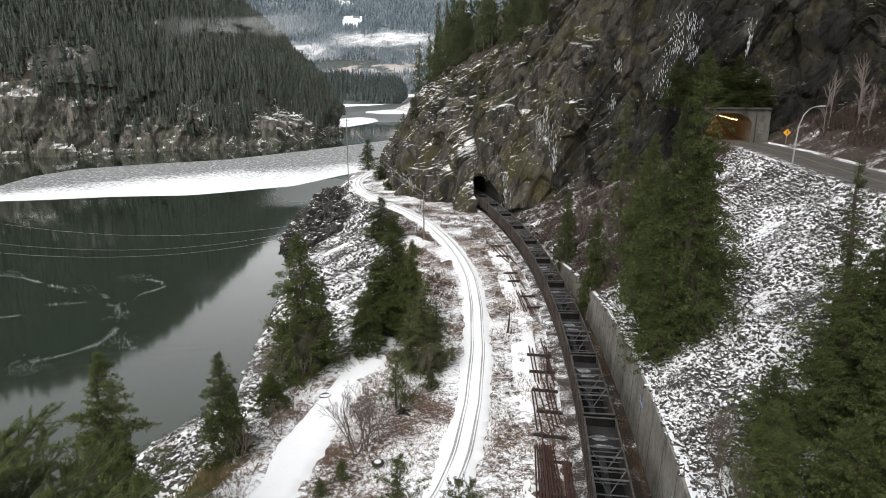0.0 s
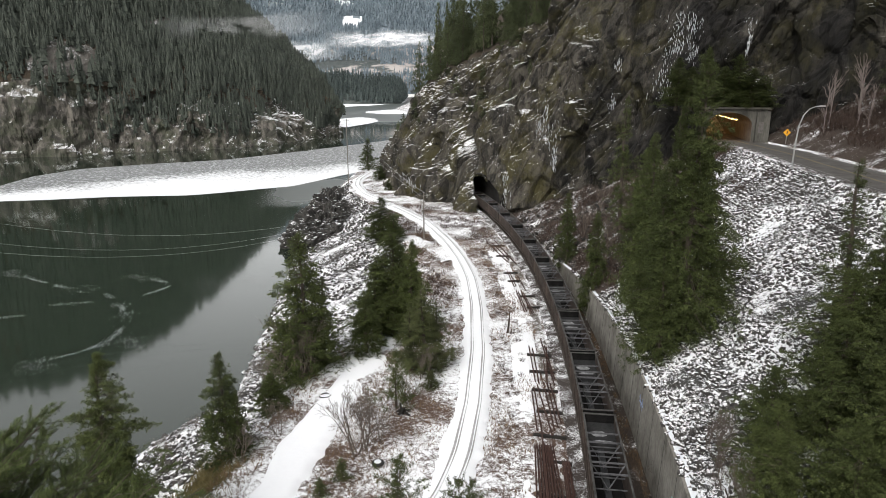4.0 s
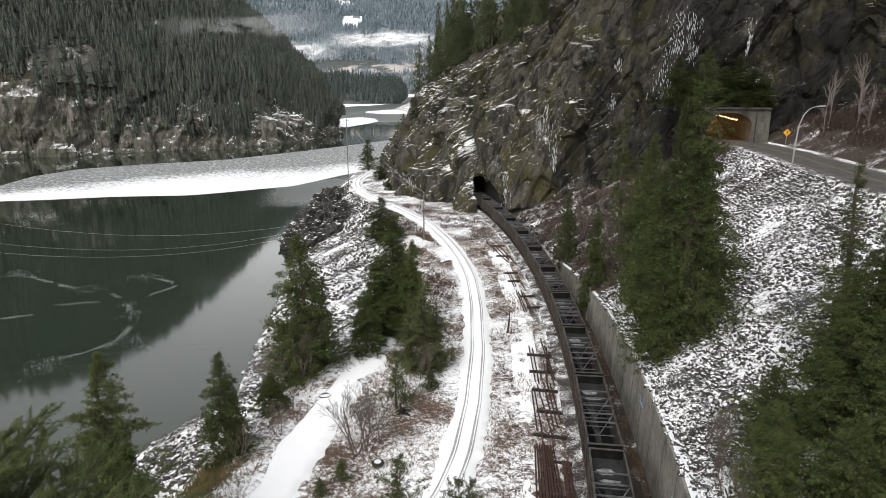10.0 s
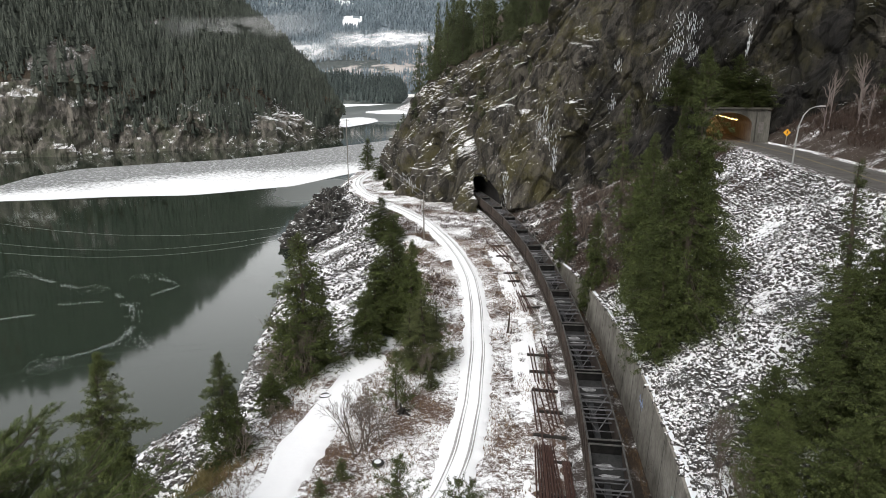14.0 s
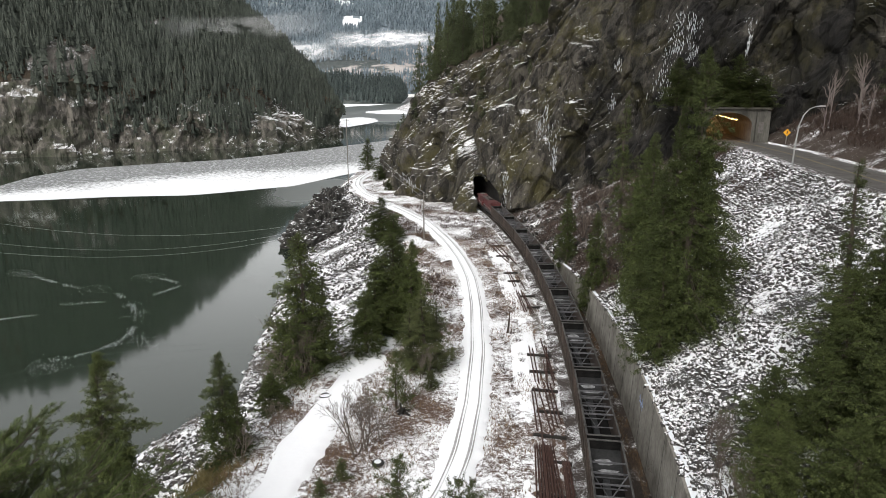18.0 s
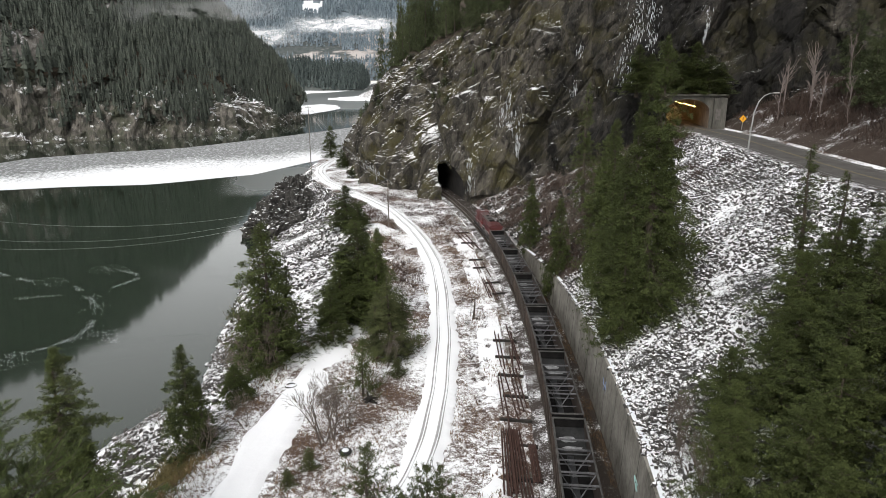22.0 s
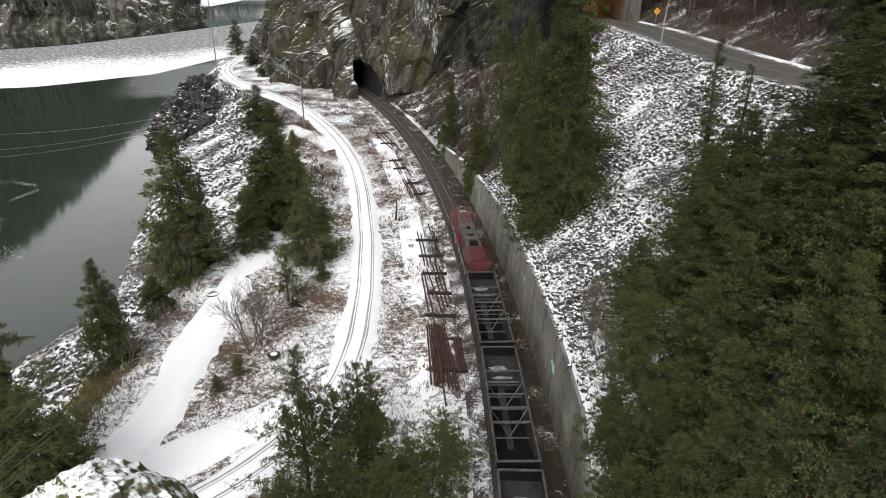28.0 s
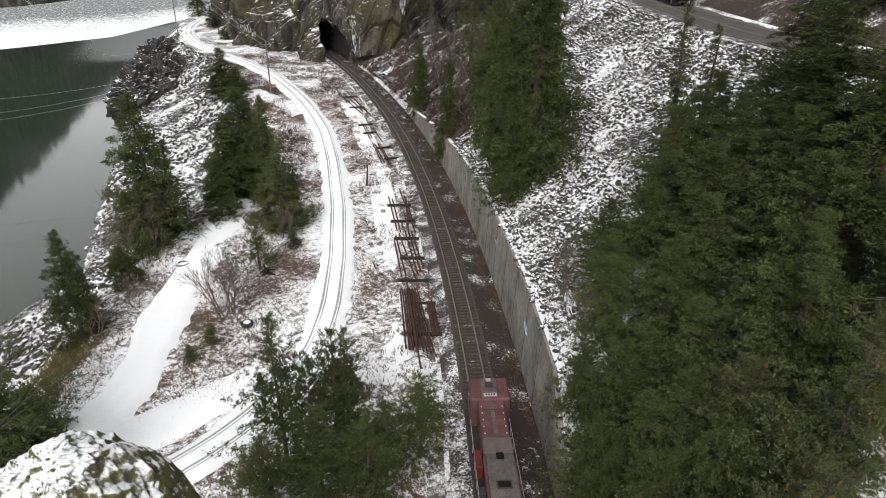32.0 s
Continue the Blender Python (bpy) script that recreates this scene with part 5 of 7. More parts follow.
# West bank, between the road and the water: place, height, reach.
for src, x, y, h, r in (
        (fir_a, -18.6, 79.9, 20.2, 4.4), (fir_s, -16.4, 83.0, 13.0, 4.0), (fir_a, -19.8, 82.4, 9.0, 3.6), (fir_a, -8.0, 95.0, 16.0, 5.2), (fir_b, -4.6, 92.6, 15.4, 3.0), (fir_b, -6.6, 97.6, 13.6, 4.0), (fir_b, -10.4, 94.0, 11.5, 3.4),
        (fir_b, -16.0, 164.0, 11.5, 5.2), (fir_a, -12.6, 158.5, 7.4, 3.2), (fir_a, -10.9, 86.0, 9.2, 2.5), (fir_y, -2.8, 80.4, 12.0, 3.4), (fir_y, -1.0, 82.4, 9.4, 2.6), (fir_y, -4.4, 81.6, 8.6, 2.4), (fir_a, -23.0, 61.0, 12.3, 2.4),
        (fir_s, -21.3, 60.5, 7.4, 1.9), (fir_y, -9.9, 55.6, 2.6, 0.9), (fir_y, -11.5, 52.8, 2.2, 0.8), (fir_a, -20.6, 70.5, 5.0, 2.0), (fir_y, -1.6, 75.6, 2.6, 1.2), (fir_c, -5.6, 70.5, 7.5, 2.6),
        (fir_t, -24.1, 41.5, 19.6, 4.0), (fir_b, -19.8, 34.7, 14.0, 4.2), (fir_a, -23.5, 33.0, 11.0, 3.6), (fir_b, -17.5, 31.0, 8.0, 3.0), (fir_y, -22.0, 45.0, 5.5, 2.0), (fir_a, -35.5, 306.0, 15.0, 4.0), (fir_a, -27.2, 272.0, 8.0, 2.6),
        (fir_a, -20.8, 243.0, 4.0, 1.6), (fir_o, -2.9, 37.3, 13.8, 3.5), (fir_o, 1.0, 38.0, 11.8, 2.9), (fir_o, 2.0, 38.4, 11.4, 2.3), (fir_o, 7.0, 36.4, 8.2, 2.9), (fir_o, 4.2, 34.6, 7.6, 2.9), (fir_o, -0.6, 33.9, 8.4, 3.3), (fir_o, 2.6, 32.4, 8.0, 3.2), (fir_o, -4.0, 33.0, 7.6, 3.0)):
    put(src, x, y, h, r)

# East of the railway: on the riprap, and the tall stand that hides the highway.
for src, x, y, h, r in (
        (fir_a, 25.6, 129.6, 16.8, 2.5), (fir_a, 25.2, 102.6, 18.0, 2.6), (fir_s, 35.7, 127.2, 27.0, 3.9), (fir_b, 38.4, 121.0, 15.0, 3.6), (fir_t, 26.2, 65.8, 31.2, 4.3), (fir_t, 24.7, 67.4, 27.0, 3.6), (fir_a, 26.4, 80.9, 23.6, 3.0), (fir_t, 27.8, 67.4, 20.0, 3.8), (fir_b, 23.3, 65.2, 13.0, 2.7),
        (fir_a, 29.3, 89.5, 18.2, 3.2), (fir_y, 33.0, 97.0, 12.0, 3.2), (fir_a, 25.6, 74.0, 20.0, 3.2), (fir_b, 32.8, 104.0, 14.0, 3.4),
        (fir_s, 32.7, 50.3, 31.4 - on_ground(32.7, 50.3), 3.0), (fir_s, 34.8, 48.8, 29.5 - on_ground(34.8, 48.8), 2.8), (fir_t, 41.0, 45.0, 34.0 - on_ground(41.0, 45.0), 4.6), (fir_n, 31.5, 47.0, 9.0, 3.2), (fir_n, 29.1, 38.1, 9.5, 3.6), (fir_n, 26.6, 34.5, 9.5, 3.5), (fir_n, 24.3, 33.4, 8.6, 3.2),
        (fir_n, 23.2, 29.0, 10.2, 3.6), (fir_p, 22.3, 22.9, 10.6, 4.0), (fir_n, 26.2, 24.5, 12.4, 4.4), (fir_p, 24.0, 18.3, 14.0, 4.4), (fir_p, 20.2, 15.2, 11.6, 4.0), (fir_n, 30.4, 30.2, 13.0, 4.4),
        (fir_t, 34.6, 30.3, 17.6, 4.8), (fir_t, 36.2, 37.3, 34.0 - on_ground(36.2, 37.3), 4.8), (fir_n, 33.4, 42.0, 9.6, 3.4), (fir_n, 35.5, 48.0, 9.0, 3.2), (fir_n, 29.2, 43.5, 7.4, 3.0), (fir_t, 39.5, 33.5, 16.0, 4.4), (fir_n, 20.3, 20.6, 9.5, 3.4),
        (fir_n, 21.4, 26.0, 8.6, 3.2), (fir_n, 18.2, 11.0, 12.0, 4.0), (fir_n, 28.6, 27.2, 12.0, 4.0), (fir_n, 32.5, 35.0, 11.0, 3.8), (fir_n, 31.0, 22.0, 15.0, 4.6), (fir_n, 21.6, 31.5, 6.5, 2.4), (fir_n, 27.0, 41.0, 6.5, 2.8), (fir_n, 19.6, 30.5, 9.0, 3.0), (fir_n, 18.7, 26.0, 9.5, 3.0), (fir_n, 21.2, 36.0, 7.0, 2.6), (fir_n, 23.0, 40.0, 6.4, 2.6), (fir_n, 25.0, 44.5, 6.0, 2.6), (fir_n, 17.4, 21.5, 10.0, 3.2), (fir_n, 16.6, 17.0, 11.0, 3.4), (fir_n, 17.2, 28.4, 7.0, 2.5), (fir_n, 16.7, 25.2, 8.0, 2.5), (fir_n, 16.2, 22.3, 8.0, 2.5), (fir_n, 18.2, 33.2, 6.0, 2.0)):
    put(src, x, y, h, r)

# Beyond the highway, and on the ledge over its tunnel.
for src, x, y, h, r in (
        (fir_d, 79.0, 108.0, 14.0, 4.0), (fir_e, 75.0, 97.0, 12.0, 4.0), (fir_d, 84.0, 100.0, 17.0, 4.4), (fir_e, 76.0, 88.0, 13.0, 4.2), (fir_d, 81.0, 82.0, 16.0, 4.6), (fir_d, 72.0, 76.0, 12.0, 3.8), (fir_e, 76.5, 68.0, 14.0, 4.4),
        (fir_d, 70.0, 60.0, 13.0, 4.0), (fir_e, 82.0, 118.0, 16.0, 4.0), (fir_d, 68.0, 50.0, 15.0, 4.4), (fir_e, 88.0, 92.0, 15.0, 4.2), (fir_d, 78.0, 56.0, 16.0, 4.4)):
    put(src, x, y, h, r)
for k, (lx, h, r) in enumerate(((-8.5, 9.0, 3.6), (-5.0, 11.0, 4.0), (-1.5, 9.0, 3.8), (1.5, 11.5, 4.2), (4.5, 8.5, 3.8), (7.2, 7.0, 3.0), (-11.5, 11.0, 3.6))):
    p = Matrix.Translation((64.4, 147.0, HIGHWAY)) @ Matrix.Rotation(radians(-15), 4, "Z") @ Vector((lx, 2.4 + 1.5 * (k % 2), 7.8))
    put((fir_a, fir_b)[k % 2], p.x, p.y, h, r, p.z - 0.1)
for k in range(14):  # its edge along the road
    y = 34 + 3.2 * k
    b = 10.0 + 5 * rng.rand()
    put((fir_b, fir_d)[k % 2], interp(y, HWY_Y, HWY_X) + b, y, rng.uniform(8, 14), rng.uniform(2.6, 3.6), HIGHWAY + 0.2 + 0.55 * (b - 5.4))
for k in range(60):  # the wood that climbs behind the highway bank
    y = rng.uniform(30, 118)
    b = 11.0 + 0.16 * max(0, y - 70) + 32 * rng.rand()
    x = interp(y, HWY_Y, HWY_X) + b
    put((fir_d, fir_e)[k % 2], x, y, rng.uniform(9, 17), rng.uniform(2.8, 4.2), HIGHWAY + 0.2 + 0.55 * (b - 5.4))
for src in (fir_a, fir_b, fir_c, fir_y, fir_n, fir_t, fir_s, fir_o, fir_p, fir_d, fir_e):  # the patterns themselves stand in the hidden wood behind the eye
    src.matrix_basis = pose(-40 + 5.0 * len(src.children[1].data.vertices) % 83, -66 - len(src.children[1].data.vertices) % 47, -0.4)

# Along the cliff top, and small ones that cling to its ledges.
nu, nv = CLIFF_P.shape[:2]
for k in range(64):
    b = rng.uniform(3.9, 9.3) if k < 52 else rng.uniform(9.0, 12.0)
    p = CLIFF_P[cliff_col(b), nv - 1]
    back = 1.5 + 26 * rng.rand() ** 1.3
    put((fir_d, fir_e)[k % 2], p[0] + 0.2 * back, p[1] + back, rng.uniform(17, 34), rng.uniform(2.8, 4.4), p[2] + 0.3 * back - 1.0)
p = CLIFF_P[cliff_col(4.0), nv - 1]
put(fir_d, p[0] - 1.5, p[1] + 2.0, 22.0, 3.0, p[2] - 0.5)
for k in range(40):
    i, j = cliff_col(rng.uniform(3.2, 8.0)), int(nv * rng.uniform(0.5, 0.97))
    p = CLIFF_P[i, j]
    put((fir_d, fir_e)[k % 2], p[0], p[1], rng.uniform(2.0, 6), rng.uniform(0.8, 1.8), p[2] - 0.3)

# Leafless trees and brush.
rng = np.random.RandomState(5)
bare_a = bare_tree("bare_tree", "leafless grey-brown tree with fine upright twigs", rng, 7.0, 0.6, MAT["twigs"], 5, 3, "bare trees")
bare_b = bare_tree("bare_tree", "leafless grey-brown tree with fine upright twigs", rng, 9.0, 0.55, MAT["twigs"], 5, 3, "bare trees")
bare_c = bare_tree("bare_birch", "slender pale leafless birch beside the highway", rng, 12.0, 0.75, MAT["birch"], 4, 1, "bare trees", bole=0.78, ratio=(0.16, 0.34), forks=16)
brush = bare_tree("bare_shrub", "reddish brown leafless shrub poking through thin snow", rng, 1.6, 0.7, MAT["brush"], 3, 5, "brush", 0.008, "shrub")


def put_bare(src, x, y, s, z=None):
    k = len(PLACED)
    PLACED.append((x, y))
    ob = copy_thing(src, Matrix())
    ob.matrix_basis = pose(x, y, (on_ground(x, y) if z is None else z) - 0.1, 0, 0, (k * 97.0) % 360) @ Matrix.Diagonal((s, s, s, 1))
    return ob


for src, x, y, s in ((bare_a, -20.9, 58.9, 0.75), (bare_a, -18.2, 63.5, 0.8), (bare_a, -9.0, 60.2, 1.4), (bare_b, -18.9, 78.0, 1.35), (bare_b, -17.4, 78.6, 1.1), (bare_b, -21.0, 79.0, 1.0), (bare_a, -23.4, 80.5, 1.1), (bare_a, -22.0, 76.5, 0.9), (bare_b, -8.0, 61.0, 1.0), (bare_a, -7.0, 62.5, 0.9), (bare_b, -22.9, 92.0, 1.15), (bare_b, -21.0, 88.5, 1.2), (bare_a, -24.5, 90.0, 1.3), (bare_a, -29.0, 70.0, 0.7),
                     (bare_b, 44.0, 133.0, 1.1), (bare_a, 41.0, 140.0, 1.2), (bare_b, 37.0, 148.0, 1.0), (bare_a, 48.0, 140.0, 1.0), (bare_b, 31.0, 138.0, 0.9), (bare_b, 37.1, 126.5, 1.0), (bare_a, 33.0, 122.0, 1.1), (bare_b, 29.0, 112.0, 0.9), (bare_a, 21.0, 52.5, 0.7), (bare_a, 20.4, 40.5, 0.8), (bare_b, 20.9, 43.5, 0.7), (bare_a, 21.6, 46.5, 0.75), (bare_b, 20.0, 37.0, 0.7), (bare_b, -32.5, 67.0, 0.5), (bare_a, -4.4, 71.5, 0.7), (bare_a, -2.6, 78.0, 0.9), (bare_b, -50.0, 266.0, 0.9)):
    put_bare(src, x, y, s)
for x, y, s in ((76.1, 120.4, 0.9), (75.4, 129.0, 0.95), (79.0, 124.0, 1.0), (80.0, 116.0, 1.1), (83.0, 121.0, 1.0), (74.5, 114.0, 0.8), (86.0, 112.0, 1.0), (84.0, 106.0, 0.9), (78.5, 133.0, 1.0), (72.8, 104.0, 0.7), (81.0, 128.0, 1.1)):
    put_bare(bare_c, x, y, s)
for k in range(340):
    z0 = rng.rand()
    if z0 < 0.22:
        y = rng.uniform(62, 165)
        x = track_pose(y - 120).translation.x - rng.uniform(7.0, 10.5)
        s = rng.uniform(0.5, 1.2)
    elif z0 < 0.3:
        x, y, s = rng.uniform(-3, 1.5), rng.uniform(90, 128), rng.uniform(0.7, 1.4)
    elif z0 < 0.68:
        y = rng.uniform(95, 170)
        x, s = interp(y, [95, 170], [26, 26]) + rng.uniform(0, 26), rng.uniform(0.8, 2.0)
    else:
        y = rng.uniform(85, 146)
        x, s = interp(y, HWY_Y, HWY_X) + rng.uniform(9, 24), rng.uniform(1.4, 3.0)
    put_bare(brush, x, y, s)
for k, src in enumerate((bare_a, bare_b, bare_c, brush)):
    src.matrix_basis = pose(-12 - 7 * k, -62, -0.4)

# ---------------------------------------------------------------- railway, wall, tunnels
def arc_strip(name, s0, s1, prof, mat, parent=None, step=3.0, label="", category="", kind=""):
    """A profile (offset, z) drawn along the railway."""
    ss = np.arange(s0, s1 + step, step)
    P = [track(s, o, z) for s in ss for o, z in prof]
    F = grid_faces(len(ss), len(prof))
    ob = fast_mesh(name, np.array(P), F, mat, parent)
    return tagged(ob, label, category, kind=kind)


railway = arc_strip("track_bed", -460, 330, [(-1.55, -0.2), (1.55, -0.2)], MAT["bed"], label="dark brown ballast bed of a single railway track", category="track bed", kind="structure")
arc_strip("gutter", -460, 330, [(1.55, -0.2), (2.8, -0.36), (4.35, -0.45)], MAT["gutter"], railway, label="dark gutter at the wall foot")
arc_strip("ballast_shoulder", -460, 330, [(-3.9, -0.75), (-3.0, -0.42), (-1.9, -0.21), (-1.55, -0.2)], MAT["ballast"], railway, label="snow-speckled ballast shoulder")
for o in (-0.7535, 0.7535):
    w, b = 0.037, 0.075
    arc_strip("rail", -460, 330, [(o - b, -0.17), (o - b, -0.155), (o - 0.01, -0.13), (o - 0.01, -0.04), (o - w, -0.03), (o - w, 0.0), (o + w, 0.0), (o + w, -0.03), (o + 0.01, -0.04), (o + 0.01, -0.13), (o + b, -0.155), (o + b, -0.17)], MAT["rail"], railway, label="worn steel rail")
tie_bm = boxes((-1.3, 1.3, -0.11, 0.11, -0.3, -0.165), bevel=0.015)
tie0 = part("tie", tie_bm, MAT["tie"], railway)
tie0.matrix_basis = track_pose(-92)
rng = np.random.RandomState(3)
for k in range(1, 290):
    share("tie", tie0.data, railway, track_pose(-92 + 0.56 * k) @ pose(rng.uniform(-0.04, 0.04), 0, rng.uniform(-0.015, 0.01), 0, 0, rng.uniform(-1.2, 1.2)))
bm = bmesh.new()
for s in np.arange(-455, -93, 0.56):
    box(bm, -1.3, 1.3, -0.11, 0.11, -0.3, -0.165, m=track_pose(s))
for s in np.arange(72, 325, 0.56):
    box(bm, -1.3, 1.3, -0.11, 0.11, -0.3, -0.165, m=track_pose(s))
tagged(part("tie_row", bm, MAT["tie"], railway), kind="stuff")
# snow scattered along both shoulders
for o, w, s0, s1, m in ((-4.2, 1.4, -95, 60, "gravel_snow"), (-2.3, 0.5, -95, 30, "gravel_snow"), (-7.0, 3.6, -80, 26, "trackside_snow")):
    arc_strip("snow_shoulder", s0, s1, [(o - w / 2, -0.46), (o - w / 4, -0.34), (o, -0.29), (o + w / 4, -0.33), (o + w / 2, -0.42)], MAT[m], railway)

# The curved retaining wall.
ys = np.linspace(24, 131, 80)
wall_top = np.interp(ys, WALL_Y, WALL_H)
front, back = [], []
for y, h in zip(ys, wall_top):
    a = math.asin((y - ARC.y) / (RADIUS + WALL_OFF))
    c, s = math.cos(a), math.sin(a)
    for rows, o0, o1 in ((front, WALL_OFF, WALL_OFF + 0.35), (back, WALL_OFF + 1.0, WALL_OFF + 0.85)):
        rows.append([(ARC.x + (RADIUS + o0) * c, ARC.y + (RADIUS + o0) * s, -1.0), (ARC.x + (RADIUS + o1) * c, ARC.y + (RADIUS + o1) * s, h)])
P, F = [], []
for f, b in zip(front, back):
    P += [f[0], f[1], b[1], b[0]]
for k in range(len(ys) - 1):
    for j in range(4):
        F.append((4 * k + j, 4 * k + (j + 1) % 4, 4 * k + 4 + (j + 1) % 4, 4 * k + 4 + j))
F += [(0, 1, 2, 3), tuple(4 * (len(ys) - 1) + j for j in (3, 2, 1, 0))]
wall = tagged(mesh_ob("retaining_wall", P, F, MAT["concrete"]), "curved weathered concrete retaining wall beside the railway", "wall", kind="structure")
for k in range(4, 78, 4):  # pour joints
    bm = bmesh.new()
    beam(bm, Vector(front[k][0]) + Vector((-0.012, 0, 0.4)), Vector(front[k][1]) + Vector((-0.012, 0, -0.05)), 0.05, 0.03)
    part("joint", bm, MAT["dark_joint"], wall)
cap = [p for f, b in zip(front, back) for p in (Vector(f[1]) + Vector((0.25, 0, 0.02)), Vector(f[1]) + Vector((0.6, 0, 0.13)), Vector(b[1]) + Vector((0.5, 0, 0.1)))]
fast_mesh("snow_cap", np.array(cap), grid_faces(len(ys), 3), MAT["snow"], wall, True)
# paint scrawls on the wall: plain strokes
for y0, z0, mat, n, size in ((62.0, 4.4, MAT["blue_paint"], 8, 0.75), (45.5, 4.0, MAT["teal_paint"], 6, 0.6), (38.0, 2.4, MAT["red_paint"], 4, 0.5)):
    rr = np.random.RandomState(int(y0))
    bm = bmesh.new()
    for j in range(n):
        def spot():
            y, z = y0 + rr.uniform(-1, 1) * size * 1.3, z0 + rr.uniform(-1, 1) * size
            h = float(np.interp(y, WALL_Y, WALL_H))
            a = math.asin((y - ARC.y) / (RADIUS + WALL_OFF))
            o = WALL_OFF + 0.35 * (z + 1) / (h + 1) - 0.02
            return Vector((ARC.x + (RADIUS + o) * math.cos(a), ARC.y + (RADIUS + o) * math.sin(a), z))
        beam(bm, spot(), spot(), 0.09, 0.012)
    part("paint_scrawl", bm, mat, wall)

# The bore behind the rock portal.
ring = [(-4.3, -0.5), (-4.3, 5.2), (-3.8, 8.2), (-2.4, 10.6), (0.2, 10.6), (2.6, 8.2), (3.9, 5.2), (3.9, -0.5)]
ss = np.arange(98, 346, 4.0)
P = []
rng = np.random.RandomState(8)
for i, s in enumerate(ss):
    for o, z in ring:
        j = 0.35 * rng.randn(2) if i else (0, 0)
        s = ss[i] if i else float(np.interp(o, [-4.3, 3.9], [87.0, 72.0])) + 3.5 * (z > 7)  # the mouth follows the slanting rock face
        P.append(track(s, o + j[0] * 0.6, max(-0.5, z + j[1] * (z > 0))))
tagged(fast_mesh("tunnel_bore", np.array(P), grid_faces(len(ss), len(ring)), MAT["bore_rock"]), "rough unlit rock railway tunnel", "tunnel", kind="structure")

# The highway tunnel: concrete face, lit bore.
hp = Matrix.Translation((64.4, 147.0, HIGHWAY)) @ Matrix.Rotation(radians(-15), 4, "Z")
W, HGT = 4.7, 4.0
arch = [(-W, 0)] + [(-W * math.cos(radians(a)), HGT + 2.6 * math.sin(radians(a))) for a in range(0, 181, 15)] + [(W, 0)]
bm = bmesh.new()
inner0 = [bm.verts.new((x, 0, z)) for x, z in arch]
outline = []
for x, z in arch:
    if z <= 0:
        outline.append((-5.9 if x < 0 else 8.2, 0))
    else:
        t = max(abs(x) / 8.2, z / 7.3)
        outline.append((max(-5.9, min(8.2, x / t)), min(7.3, z / t)))
outer0 = [bm.verts.new((x, 0, z)) for x, z in outline]
outer1 = [bm.verts.new((x, 1.5, z)) for x, z in outline]
for k in range(len(arch) - 1):
    bm.faces.new((inner0[k], inner0[k + 1], outer0[k + 1], outer0[k]))
    bm.faces.new((outer0[k], outer0[k + 1], outer1[k + 1], outer1[k]))
portal = thing("highway_tunnel", "concrete highway tunnel mouth lit by a row of yellow lamps", "tunnel", kind="structure", m=hp)
part("portal_face", bm, MAT["old_concrete"], portal)
bm = bmesh.new()
r0 = [bm.verts.new((x, 0, z)) for x, z in arch]
r1 = [bm.verts.new((x, 70, z)) for x, z in arch]
for k in range(len(arch) - 1):
    bm.faces.new((r0[k], r0[k + 1], r1[k + 1], r1[k]))
bm.faces.new(r1)
part("lining", bm, MAT["lining"], portal)
part("side_pier", boxes((5.4, 8.2, -0.9, 0.0, 0, 6.9), bevel=0.08), MAT["old_concrete"], portal)
part("earth_cover", boxes((-8.0, 9.0, 1.52, 9.0, 6.7, 7.75), bevel=0.3), MAT["moss_bank"], portal, "brown earth over the tunnel")
part("niche", boxes((5.9, 6.9, -0.93, -0.88, 2.2, 4.6)), MAT["dark_joint"], portal)
part("parapet", boxes((-6.0, 8.3, -0.5, 1.5, 7.3, 7.75), bevel=0.06), MAT["old_concrete"], portal)
for k in range(12):
    bm = boxes((1.35, 1.85, 2 + 5.0 * k - 0.2, 2 + 5.0 * k + 0.2, 4.9, 5.0), bevel=0.02)
    lm = part("lamp", bm, MAT["tunnel_lamp"], portal)
    part("hanger", boxes((1.57, 1.63, 2 + 5.0 * k - 0.03, 2 + 5.0 * k + 0.03, 5.0, 6.5)), MAT["galvanised"], lm)
glow = new("tunnel_light", bpy.data.lights.new("tunnel_light", "AREA"))
glow.data.energy, glow.data.color, glow.data.shape, glow.data.size, glow.data.size_y = 100, (1.0, 0.4, 0.09), "RECTANGLE", 1.0, 50.0
glow.matrix_world = hp @ pose(0, 28, 6.0)

# ---------------------------------------------------------------- broken rock
def stone_mesh(name, rng, mat, flat=0.7):
    bm = bmesh.new()
    bmesh.ops.create_icosphere(bm, subdivisions=1, radius=0.5)
    for v in bm.verts:
        v.co *= rng.uniform(0.7, 1.2)
        v.co.z *= flat
        v.co.x *= 1.25
    bmesh.ops.convex_hull(bm, input=bm.verts)
    me = bpy.data.meshes.new(name)
    bm.to_mesh(me)
    bm.free()
    me.materials.append(mat)
    return me


